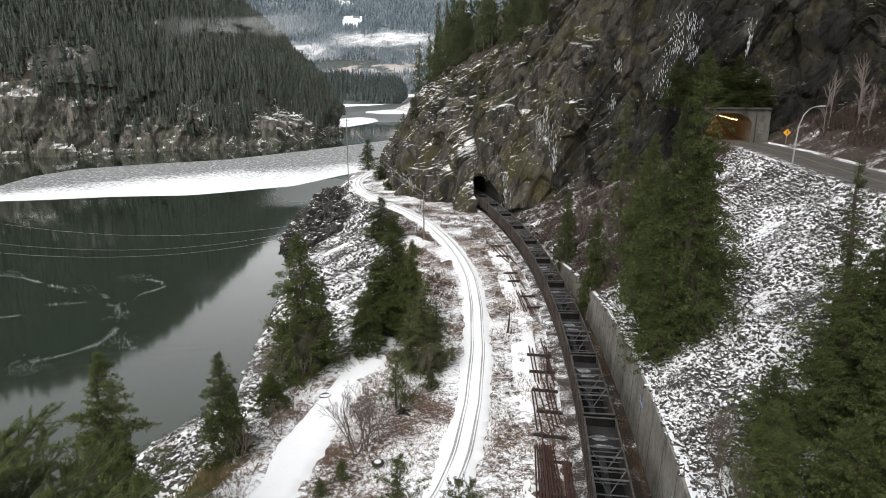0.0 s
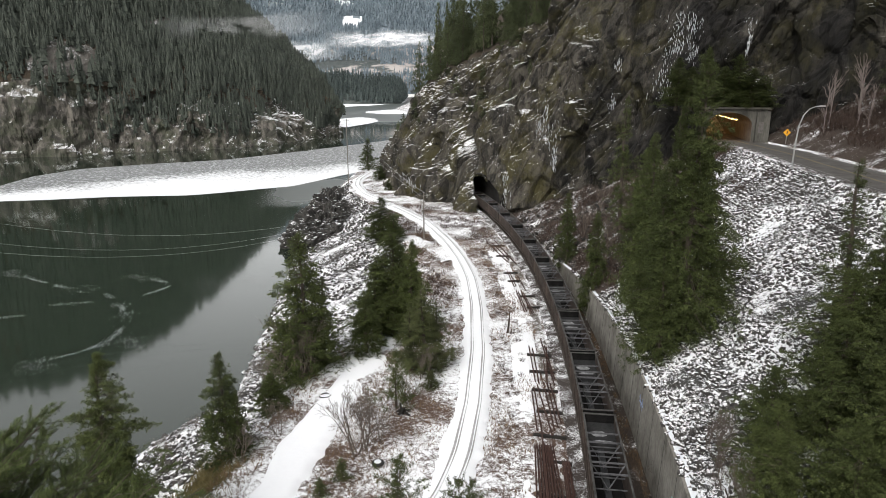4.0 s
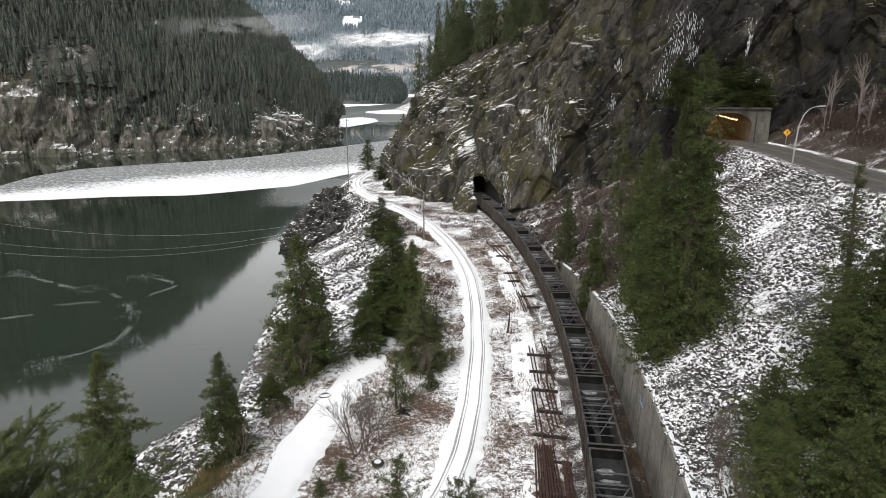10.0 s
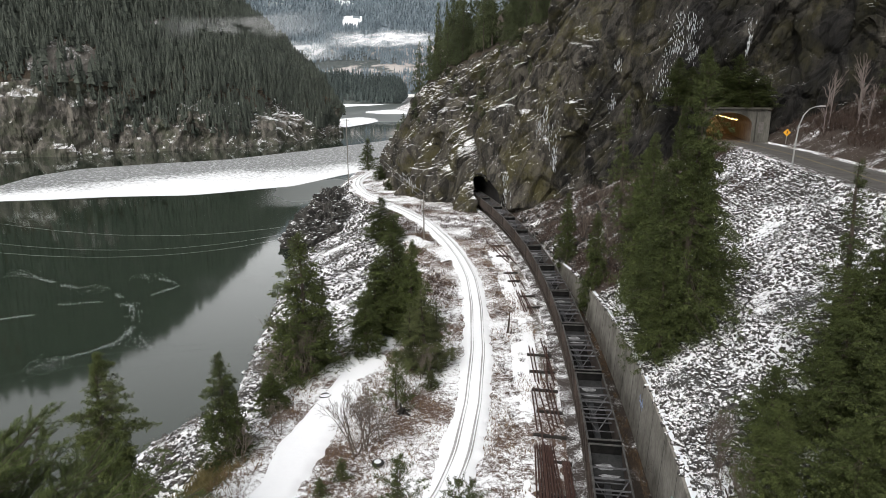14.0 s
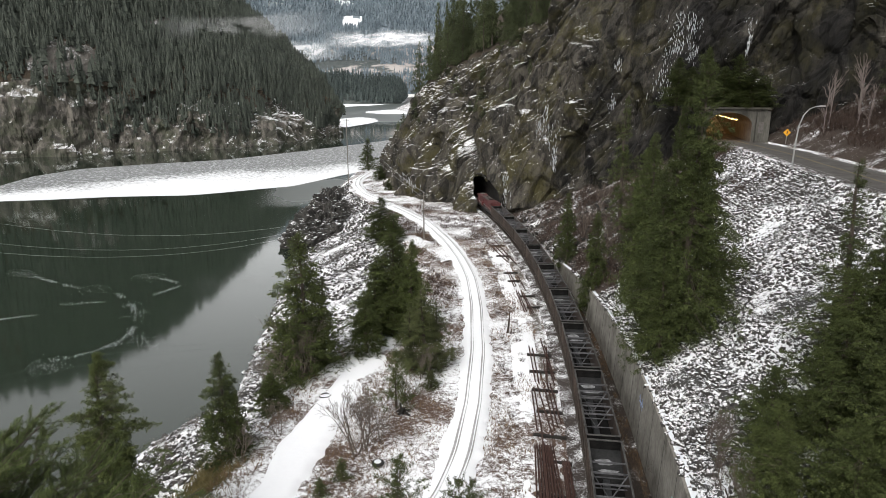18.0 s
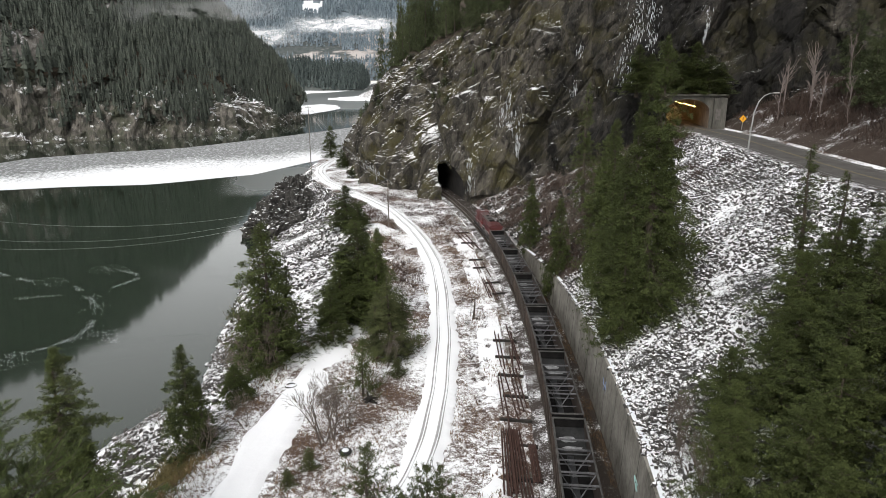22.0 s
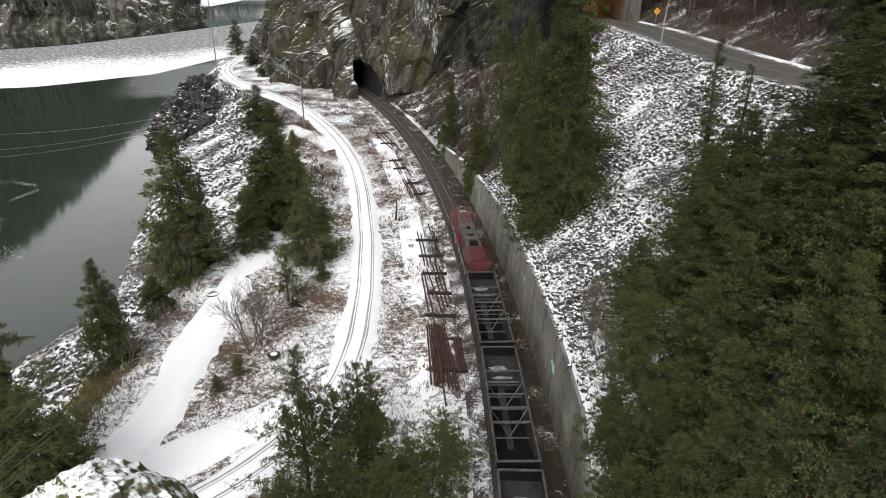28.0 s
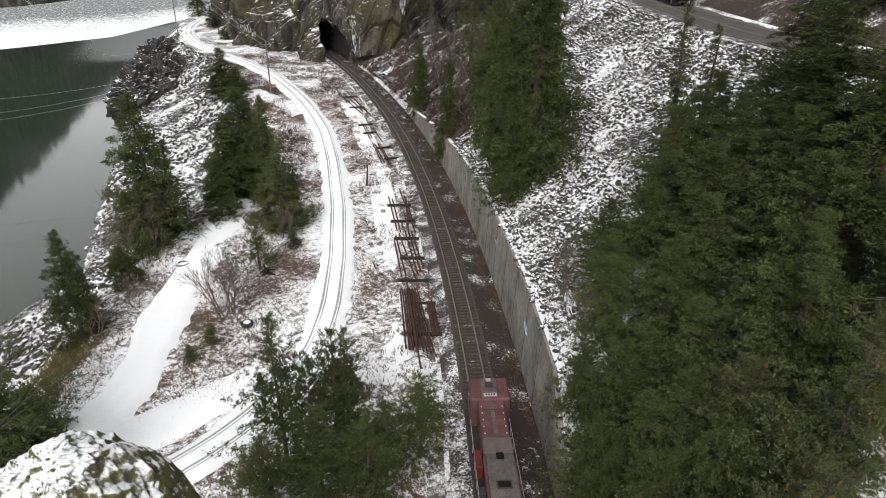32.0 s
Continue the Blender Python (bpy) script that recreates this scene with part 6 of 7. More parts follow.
def stone_field(name, P, S, rng, mat, parent, label=""):
    """Many stones joined: places P and sizes S."""
    base = []
    for k in range(5):
        bm = bmesh.new()
        bmesh.ops.create_icosphere(bm, subdivisions=1, radius=0.5)
        for v in bm.verts:
            v.co *= rng.uniform(0.65, 1.2)
        bm.verts.index_update()
        base.append((np.array([v.co[:] for v in bm.verts]), np.array([[v.index for v in f.verts] for f in bm.faces])))
        bm.free()
    Vs, Fs, n = [], [], 0
    for p, s in zip(P, S):
        V, F = base[rng.randint(5)]
        R = np.array(Euler(rng.uniform(0, 6.28, 3)).to_matrix())
        Vs.append((V * (s * rng.uniform(0.8, 1.4), s, s * rng.uniform(0.6, 0.9))) @ R.T + p)
        Fs.append(F + n)
        n += len(V)
    return tagged(fast_mesh(name, np.concatenate(Vs), np.concatenate(Fs), mat, parent), label, kind="stuff")


rng = np.random.RandomState(31)
n = 28000
i = rng.randint(0, int(np.searchsorted(sy, 133)), n)
j = rng.randint(0, 63, n)
P = SLOPE[i, j] + np.stack([rng.uniform(-0.4, 0.4, n), rng.uniform(-0.4, 0.4, n), rng.uniform(-0.05, 0.2, n)], 1)
P = P[~brushy_at(P, j / 63) & ((P[:, 1] > 40) | (rng.rand(n) < 0.6))]
stone_field("small_riprap", P, 0.22 + 0.55 * rng.rand(len(P)) ** 1.8, rng, MAT["riprap_stone"], riprap)
n = 1500
i, j = rng.randint(int(np.searchsorted(sy, 100)), len(sy) - 8, n), rng.randint(0, 30, n)
stone_field("fallen_rock", SPG[i, j] + (0, 0, 0.1), 0.25 + 0.9 * rng.rand(n) ** 2.5, rng, MAT["knob_rock"], tagged(thing("fallen_rocks", "snow-dusted fallen rocks under the cliff", "rocks", kind="stuff")))
stones = [stone_mesh("boulder", rng, MAT["riprap_stone"]) for k in range(6)]
for k in range(280):
    y = rng.uniform(46, 88)
    a, b = np.searchsorted(sy, y), int(63 * rng.rand() ** 1.3)
    p = SLOPE[min(a, len(sy) - 1), min(b, 62)]
    s = rng.uniform(0.4, 0.95)
    share("boulder", stones[k % 6], riprap, pose(p[0], p[1], p[2] + 0.15, rng.uniform(-20, 20), rng.uniform(-20, 20), rng.uniform(0, 360)) @ Matrix.Diagonal((s, s, s, 1)))

# Stones of the river bank.
bank_P = []
for k in range(5200):
    y = rng.uniform(45, 262)
    e, sh = float(interp(y, EDGE_Y, EDGE_X)), float(interp(y, SHORE_Y, SHORE_X))
    u = rng.rand()
    if y < 100 and u < 0.25:
        continue
    x = e + (sh - e) * u * 1.02
    bank_P.append((x, y, on_ground(x, y) + 0.1))
bank = tagged(thing("river_bank_rocks", "grey broken rocks with snow along the river bank", "rocks", kind="stuff"))
stone_field("rock", np.array(bank_P), rng.uniform(0.3, 1.05, len(bank_P)), rng, MAT["bank_stone"], bank)


def outcrop(name, label, x, y, z, rx, ry, rz, mat, seed, n=60, rough=0.22, freq=1.6, kind="", skirt=0.0, soft=False):
    """A rounded rock knob with ledges."""
    u = np.linspace(0, 2 * np.pi, n + 1)[:-1]
    v = np.linspace(0.001, np.pi * 0.62, n // 2)
    U, V = np.meshgrid(u, v, indexing="ij")
    D = np.stack([np.cos(U) * np.sin(V), np.sin(U) * np.sin(V), np.cos(V)], -1).reshape(-1, 3)
    q = D * freq + seed
    r = 1 + rough * (ridged(q * 1.1, 3) - 0.5) * 0.7 + rough * (0.16 * facets(q * 2.2)[0] + 0.08 * facets(q * 7.0)[0]) + rough * 0.1 * fbm(q * 14, 4)
    if not soft:  # blocks with flat faces
        r = 1 + rough * (0.5 * facets(q * 1.5)[0] + 0.25 * facets(q * 4.0 + 3)[0] + 0.1 * facets(q * 9.0)[0])
    P = D * r[:, None] * (rx, ry, rz)
    if skirt:
        P[:, 2] = np.where(P[:, 2] < 0, P[:, 2] * skirt / (0.37 * rz), P[:, 2])
        P[:, :2] *= 1 + 0.5 * np.clip(-P[:, 2:] / skirt, 0, 1)
    a = np.arange(n * (n // 2)).reshape(n, n // 2)
    b = np.roll(a, -1, 0)
    F = np.stack([a[:, :-1].ravel(), b[:, :-1].ravel(), b[:, 1:].ravel(), a[:, 1:].ravel()], 1)[:, ::-1]
    ob = fast_mesh(name, P, F, mat, smooth=soft)
    ob.matrix_basis = Matrix.Translation((x, y, z))
    return tagged(ob, label, "rock", kind=kind)


outcrop("rock_outcrop", "layered dark rock outcrop with snow above the water", -39.0, 204.0, -12.0, 12.0, 20.0, 12.5, MAT["knob_rock"], 3.0, 160, 0.26)
outcrop("rock_outcrop", "low snowy rock beside the road bend", -42.0, 238.0, -10.0, 8.0, 18.0, 10.5, MAT["knob_rock"], 8.0, 120, 0.26)
knoll = outcrop("rock_knoll", "mossy rock knoll under fresh snow below the eye", -7.5, 15.1, 15.8, 4.13, 4.2, 7.2, MAT["knoll"], 12.0, 380, 0.1, 2.2, skirt=18.0, soft=True)

rk = np.random.RandomState(41)
tops = [v for v in knoll.data.vertices if v.co.z > 2.5]
for k in range(60):  # moss cushions on its crown
    v = tops[rk.randint(len(tops))]
    r = 0.015 + 0.05 * rk.rand() ** 2
    bm = bmesh.new()
    bmesh.ops.create_icosphere(bm, subdivisions=3, radius=1.0)
    for q in bm.verts:
        q.co *= 1 + 0.45 * float(fbm([tuple(q.co * 1.7 + Vector((k, 0, 0)))], 3)[0]) * 2
    ob = part("moss_cushion", bm, MAT["moss"], knoll)
    ob.matrix_basis = Matrix.Translation(v.co) @ v.normal.to_track_quat("Z", "Y").to_matrix().to_4x4() @ Matrix.Diagonal((r * rk.uniform(0.8, 1.4), r, 0.04, 1))

# ---------------------------------------------------------------- stored rails beside the track
rng = np.random.RandomState(9)


def steel_rail(a, b, parent, mat):
    bm = bmesh.new()
    beam(bm, Vector(a), Vector(b), 0.1, 0.16)
    beam(bm, Vector(a) - Vector((0, 0, 0.07)), Vector(b) - Vector((0, 0, 0.07)), 0.17, 0.03)
    return part("spare_rail", bm, mat, parent)


def rail_pile(rails, label):
    t = thing("rail_pile", label, "rail pile", "stored rails")
    for a, b, z in rails:
        steel_rail((a[0], a[1], z), (b[0], b[1], z), t, MAT["rust"])
    return t


def sleeper(a, b, z=-0.15, mat=None):
    t = thing("timber_sleeper", "black creosoted timber lying on the snow under stored rails", "timber", "sleepers")
    bm = bmesh.new()
    beam(bm, (a[0], a[1], z), (b[0], b[1], z), 0.32, 0.3)
    part("beam", bm, MAT["black_tie"], t)
    return t


for a, b in (((9.9, 63.4), (13.4, 62.7)), ((11.2, 74.4), (14.4, 73.7)), ((11.0, 68.8), (14.0, 68.2)), ((12.0, 85.4), (15.4, 84.9)), ((11.6, 79.8), (14.9, 79.3)), ((14.0, 112.0), (16.8, 112.2)), ((14.6, 105.8), (16.8, 106.0)),
             ((12.5, 127.3), (15.4, 127.6)), ((12.8, 121.6), (15.5, 121.9)), ((11.7, 151.0), (14.9, 151.5)), ((12.1, 141.5), (15.4, 141.4)), ((9.8, 58.4), (13.0, 57.6)), ((9.0, 52.6), (12.4, 51.9))):
    sleeper(a, b)
pile = []
for k in range(9):
    u = k / 8
    pile.append(((9.7 + 1.9 * u, 61.0 - 0.4 * u + rng.uniform(-0.3, 0.3)), (8.4 + 2.5 * u, 49.9 - 1.7 * u * rng.rand() + rng.uniform(-0.3, 0.3)), 0.1))
for k in range(6):
    u = k / 5
    pile.append(((9.9 + 1.4 * u, 60.8), (8.8 + 1.5 * u, 49.8 + rng.uniform(-0.5, 0.5)), 0.26))
pile.append(((10.9, 64.5), (9.1, 46.2), 0.42))
rail_pile(pile, "stack of long rusty brown rails on timbers in the snow")
rail_pile([((12.1 + 0.16 * k, 57.8), (11.4 + 0.18 * k, 51.4), 0.1 + 0.15 * (k % 2)) for k in range(5)], "short stack of rusty rails on timbers")
rail_pile([((11.1, 73.7), (10.4, 63.9), 0.1), ((12.0, 75.2), (11.9, 62.9), 0.1), ((12.9, 75.9), (12.3, 63.9), 0.1), ((13.3, 75.8), (12.8, 64.6), 0.1), ((13.7, 75.7), (13.3, 65.4), 0.1), ((11.5, 74.6), (10.9, 64.2), 0.1)], "loose row of rusty rails across timbers")
rail_pile([((12.6, 88.1), (11.9, 76.1), 0.1), ((13.0, 87.0), (12.3, 75.6), 0.1), ((14.7, 90.7), (14.2, 75.1), 0.1), ((15.1, 87.6), (13.5, 76.7), 0.1), ((13.9, 82.6), (13.2, 73.4), 0.1), ((14.9, 88.2), (14.5, 77.0), 0.1)], "loose row of rusty rails across timbers")
rail_pile([((13.7, 114.6), (13.8, 103.0), 0.1), ((14.6, 113.7), (15.0, 101.9), 0.1), ((14.0, 114.0), (14.2, 103.0), 0.1), ((14.9, 113.4), (15.3, 102.4), 0.1)], "few rusty rails across two timbers")
rail_pile([((13.3, 128.1), (13.6, 117.1), 0.1), ((13.7, 127.6), (14.0, 117.6), 0.1), ((15.1, 124.9), (15.5, 114.9), 0.1)], "few rusty rails across two timbers")
rail_pile([((10.9, 154.0), (14.1, 135.3), 0.1), ((12.8, 156.6), (15.4, 136.0), 0.1), ((12.0, 154.0), (14.6, 137.0), 0.1), ((13.4, 152.0), (15.8, 134.0), 0.1)], "few rusty rails across two timbers")


# ---------------------------------------------------------------- poles, wires, lamp, sign
def utility_pole(x, y, h, label):
    z = on_ground(x, y)
    t = thing("utility_pole", label, "pole", "utility poles", m=Matrix.Translation((x, y, z)))
    bm = bmesh.new()
    tube(bm, [(0, 0, -1), (0.02, 0, h * 0.5), (0, 0, h)], [0.19, 0.16, 0.12], 10)
    part("pole", bm, MAT["pole_wood"], t)
    part("crossarm", boxes((-1.1, 1.1, -0.06, 0.06, h - 0.75, h - 0.62), bevel=0.01), MAT["pole_wood"], t)
    for q in (-1.0, 0.0, 1.0):
        bm = bmesh.new()
        tube(bm, [(q, 0, h - 0.62 if q else h), (q, 0, h - 0.42 if q else h + 0.2)], [0.06, 0.05], 8)
        part("insulator", bm, MAT["pale_trim"], t)
    return t


utility_pole(-4.8, 157.6, 12.2, "weathered grey wooden utility pole beside the snowy road")
utility_pole(-38.2, 258.5, 26.0, "tall thin wooden utility pole at the road bend")


def wire(a, b, sag, label):
    pts = [Vector(a).lerp(Vector(b), k / 24) - Vector((0, 0, sag * 4 * (k / 24) * (1 - k / 24))) for k in range(25)]
    bm = bmesh.new()
    tube(bm, pts, [0.022] * 25, 4, False)
    me = bpy.data.meshes.new("power_line")
    bm.to_mesh(me)
    bm.free()
    me.materials.append(MAT["wire"])
    return tagged(new("power_line", me), label, "cable", "power lines")


for a, b, sag in (((-5.8, 157.6, 11.4), (-150.0, 118.0, 32.0), 15.75), ((-4.8, 157.6, 11.9), (-150.0, 118.0, 25.5), 16.5), ((-3.8, 157.6, 11.4), (-150.0, 118.0, 22.0), 16.2)):
    wire(a, b, sag, "thin grey power line crossing over the river bay")
for a, b in (((-5.8, 157.6, 11.4), (-39.2, 258.5, 24.8)), ((-4.8, 157.6, 11.9), (-38.2, 258.5, 25.4)), ((-3.8, 157.6, 11.4), (-37.2, 258.5, 24.8))):
    wire(a, b, 2.5, "thin power line running along the road")

lampst = thing("street_lamp", "tall grey street lamp with a curved arm beside the highway", "street lamp", m=Matrix.Translation((52.4, 96.6, HIGHWAY + 0.1)))
bm = bmesh.new()
arm = [(0, 0, 0), (0.05, 0, 3.5), (0.25, 0, 6.2), (0.75, 0, 7.8), (1.5, 0, 8.7), (2.4, 0, 9.05), (3.1, 0, 9.1)]
tube(bm, arm, [0.13, 0.11, 0.1, 0.09, 0.07, 0.06, 0.05], 10)
part("mast", bm, MAT["galvanised"], lampst)
part("lamp_head", boxes((2.9, 3.8, -0.16, 0.16, 9.02, 9.2), bevel=0.05), MAT["pale_trim"], lampst, "pale lamp head")
part("base_plate", boxes((-0.25, 0.25, -0.25, 0.25, -0.1, 0.12), bevel=0.03), MAT["galvanised"], lampst)

sign = thing("warning_sign", "yellow diamond warning sign on a post by the highway", "road sign", m=Matrix.Translation((71.8, 136.0, HIGHWAY)))
part("post", boxes((-0.05, 0.05, -0.05, 0.05, -0.3, 3.1)), MAT["galvanised"], sign)
bm = boxes((-0.56, 0.56, -0.09, -0.06, -0.56, 0.56))
bmesh.ops.rotate(bm, cent=(0, 0, 0), matrix=Matrix.Rotation(radians(45), 3, "Y"), verts=bm.verts)
bmesh.ops.translate(bm, vec=(0, 0, 2.9), verts=bm.verts)
part("panel", bm, MAT["sign_yellow"], sign, "yellow diamond panel")
part("symbol", boxes((-0.1, 0.1, -0.105, -0.095, 2.6, 3.2)), MAT["loco_dark"], sign)


# ---------------------------------------------------------------- small things on the spit
def tyre(name, x, y, r, w, mat, label, tilt=0):
    bm = bmesh.new()
    n, m = 20, 8
    rings = []
    for k in range(n):
        a = 6.2832 * k / n
        rings.append([bm.verts.new(((r + w * math.cos(6.2832 * j / m)) * math.cos(a), (r + w * math.cos(6.2832 * j / m)) * math.sin(a), w * 0.9 * math.sin(6.2832 * j / m))) for j in range(m)])
    for k in range(n):
        for j in range(m):
            bm.faces.new((rings[k][j], rings[(k + 1) % n][j], rings[(k + 1) % n][(j + 1) % m], rings[k][(j + 1) % m]))
    me = bpy.data.meshes.new(name)
    bm.to_mesh(me)
    bm.free()
    me.materials.append(mat)
    ob = tagged(new(name, me), label, "tyre")
    ob.matrix_basis = pose(x, y, on_ground(x, y) + 0.32, tilt, 0, 0)
    return ob


tyre("fire_ring", -14.6, 72.8, 0.62, 0.14, MAT["riprap_stone"], "ring of dark stones half buried in snow")
tyre("old_tyre", -6.6, 57.9, 0.45, 0.2, MAT["rubber"], "black tyre lying on the bank filled with snow")
outcrop("snow_mound", "snow filling the old tyre", -6.6, 57.9, -0.2, 0.45, 0.45, 0.4, MAT["snow"], 1.0, 20, 0.05)
outcrop("field_stone", "brown stone in thin snow", -9.6, 56.2, -0.5, 0.7, 0.5, 0.5, MAT["riprap_stone"], 6.0, 20, 0.2)
scrap = thing("scrap_heap", "heap of black twisted scrap beside the road", "scrap", m=pose(-4.6, 68.5, on_ground(-4.6, 68.5)))
for k in range(9):
    bm = bmesh.new()
    a = Vector(rng.uniform(-1, 1, 3)) * 0.9
    b = Vector(rng.uniform(-1, 1, 3)) * 0.9
    beam(bm, (a.x, a.y, abs(a.z) * 1.2), (b.x, b.y, abs(b.z) * 1.2), 0.22, 0.12)
    part("scrap_piece", bm, MAT["black_tie"], scrap)
post = thing("dead_snag", "broken dead brown trunk beside the track", "tree trunk", m=pose(10.1, 94.5, on_ground(10.1, 94.5), 3, 4, 0))
bm = bmesh.new()
tube(bm, [(0, 0, -0.4), (0.05, 0, 1.8), (0.0, 0.1, 3.6)], [0.2, 0.15, 0.07], 7)
part("trunk", bm, MAT["bark"], post)


# ---------------------------------------------------------------- grass and the pine by the knoll
def blades(name, P, size, rng, mat, label):
    """Tufts of dead grass: upright leaning blades, joined."""
    n = len(P)
    a = rng.rand(n) * 6.2832
    h = size * rng.uniform(0.4, 1.2, n)
    tip = P + np.stack([np.cos(a) * h * 0.7, np.sin(a) * h * 0.7, h * 0.8], 1)
    s = np.stack([-np.sin(a), np.cos(a), 0 * a], 1) * (0.035 + 0.03 * rng.rand(n))[:, None]
    V = np.stack([P - s, P + s, tip], 1).reshape(-1, 3)
    return tagged(fast_mesh(name, V, np.arange(3 * n).reshape(n, 3), mat), label, "grass", kind="stuff")


rng = np.random.RandomState(13)
n = 90000
gx0, gy0 = rng.uniform(-28, 17, n), rng.uniform(33, 170, n)
gd0 = side(gx0, gy0)
px, py = smooth_line(PATH_Y, PATH_X)
keep = (gd0 < -3.6) & (near_line(gx0, gy0, road_x, road_y) > 2.3) & (near_line(gx0, gy0, px, py) > 2.9)
keep &= gx0 > interp(gy0, EDGE_Y, EDGE_X) - 2.5
patch = vnoise(np.stack([gx0 * 0.16, gy0 * 0.16, 0 * gx0], 1)) + 0.5 * vnoise(np.stack([gx0 * 0.6, gy0 * 0.6, 0 * gx0 + 4], 1))
keep &= patch > 0.72
GPn = np.stack([gx0, gy0, ground_z(gx0, gy0) - 0.02], 1)[keep]
GPn[:, 2] += 0.5 * fbm(GPn * (0.1, 0.1, 0.1), 3) + 0.1
blades("dead_grass", GPn, 0.42, rng, MAT["grass"], "brown dead grass poking through thin snow")
rb = np.random.RandomState(31)
n = 46000
gx0, gy0 = rb.uniform(-26, 15, n), rb.uniform(112, 208, n)
keep = (side(gx0, gy0) < -4.2) & (near_line(gx0, gy0, road_x, road_y) > 2.8) & (near_line(gx0, gy0, px, py) > 3.5)
keep &= (gx0 > interp(gy0, EDGE_Y, EDGE_X) - 1.5) & ((gy0 > 158) | (gx0 < 3.5))
keep &= vnoise(np.stack([gx0 * 0.2, gy0 * 0.2, 0 * gx0 + 2], 1)) + 0.6 * vnoise(np.stack([gx0 * 0.8, gy0 * 0.8, 0 * gx0 + 4], 1)) > 0.7
BP = np.stack([gx0, gy0, ground_z(gx0, gy0) + 0.05], 1)[keep]
BP[:, 2] += 0.25 * fbm(BP * (0.1, 0.1, 0.1), 3)
blades("brushwood", BP, 0.75, rb, MAT["brush"], "low reddish brown brush poking through snow beside the snowy road")
n = 6000
gx0, gy0 = rng.normal(-23.5, 1.6, n), rng.normal(57.0, 3.2, n)
blades("green_grass", np.stack([gx0, gy0, ground_z(gx0, gy0) - 0.02], 1), 0.5, rng, MAT["green_grass"], "mossy green grass at the edge of the bank")
n = 9000
gs, go = rng.uniform(-92, 10, n), rng.uniform(2.9, 4.2, n)
k = vnoise(np.stack([gs * 0.3, go, 0 * gs], 1)) > 0.5
W = np.array([track(a, b, -0.5) for a, b in zip(gs[k], go[k])])
blades("trackside_weeds", W, 0.45, rng, MAT["weeds"], "reddish brown and mossy weeds along the wall foot")


n = 52000
i, j = rng.randint(int(np.searchsorted(sy, 95)), len(sy) - 6, n), rng.randint(0, 63, n)
BP = SPG[i, j] + rng.uniform(-0.5, 0.5, (n, 3)) * (1, 1, 0)
BP = BP[(vnoise(BP * 0.13) + 0.4 * vnoise(BP * 0.5) > 0.7) & (brushy_at(BP, j / 63) | (BP[:, 1] > 132))]
blades("brushwood", BP - (0, 0, 0.1), 1.5, rng, MAT["brush"], "dense reddish brown leafless brush under the cliff")
n = 30000
y = rng.uniform(60, 150, n)
b = 8.6 + 30 * rng.rand(n)
BP = np.stack([interp(y, HWY_Y, HWY_X) + b, y, HIGHWAY + 0.35 + 0.55 * (b - 5.4)], 1)
BP = BP[vnoise(BP * 0.13) + 0.4 * vnoise(BP * 0.5) > 0.6]
blades("brushwood", BP - (0, 0, 0.3), 1.9, rng, MAT["brush"], "tangled reddish brown brush above the highway")


def pine(x, y, z, h, reach):
    """A pine with long needles in tufts at the ends of its branches."""
    rr = np.random.RandomState(2)
    t = thing("pine_tree", "green long-needled pine leaning past the rock knoll", "tree", m=Matrix.Translation((x, y, z)))
    bm = bmesh.new()
    tube(bm, [(0, 0, -2), (0.1, 0, h * 0.5), (0.0, 0.1, h)], [0.3, 0.2, 0.03], 8)
    part("trunk", bm, MAT["bark"], t)
    limbs, base, tip = bmesh.new(), [], []
    for k in range(58):
        zz = h * (1 - 0.075 * rr.rand())
        az = rr.uniform(0.5, 2.0)  # wind-blown: it leans out over the slope
        L = reach * (1.015 - zz / h) ** 0.5 * 2.0 * rr.uniform(0.5, 1.0) + 0.3
        d = Vector((math.cos(az), math.sin(az), 0.3))
        a = Vector((0, 0, zz))
        b = a + d * L
        tube(limbs, [a, (a + b) / 2 - Vector((0, 0, 0.08 * L)), b], [0.018, 0.012, 0.006], 4, False)
        for q in range(20):  # side twigs, each a brush of needles
            c = a + (b - a) * rr.uniform(0.3, 1.0)
            ax = (d.normalized() + Vector(rr.uniform(-0.9, 0.9, 3))).normalized()
            e = c + ax * rr.uniform(0.15, 0.42)
            tube(limbs, [c, e], [0.006, 0.003], 3, False)
            n = 130
            v = np.array(ax)[None] * 0.75 + rr.normal(0, 0.62, (n, 3))
            v /= np.linalg.norm(v, axis=1, keepdims=True)
            s = np.array(c)[None] + (np.array(e) - np.array(c))[None] * rr.uniform(0.1, 1.0, (n, 1))
            base.append(s)
            tip.append(s + v * rr.uniform(0.045, 0.085, (n, 1)))
    tagged(part("branchwork", limbs, MAT["bark"], t), kind="stuff")
    base, tip = np.concatenate(base), np.concatenate(tip)
    V, F = kites(base, tip, np.full(len(base), 0.0032), rr.uniform(-0.5, 0.5, len(base)))
    tagged(fast_mesh("needles", V, F, MAT["pine_needles"], t), kind="stuff")
    return t


pine(-6.3, 6.3, 1.0, 30.6, 6.0)

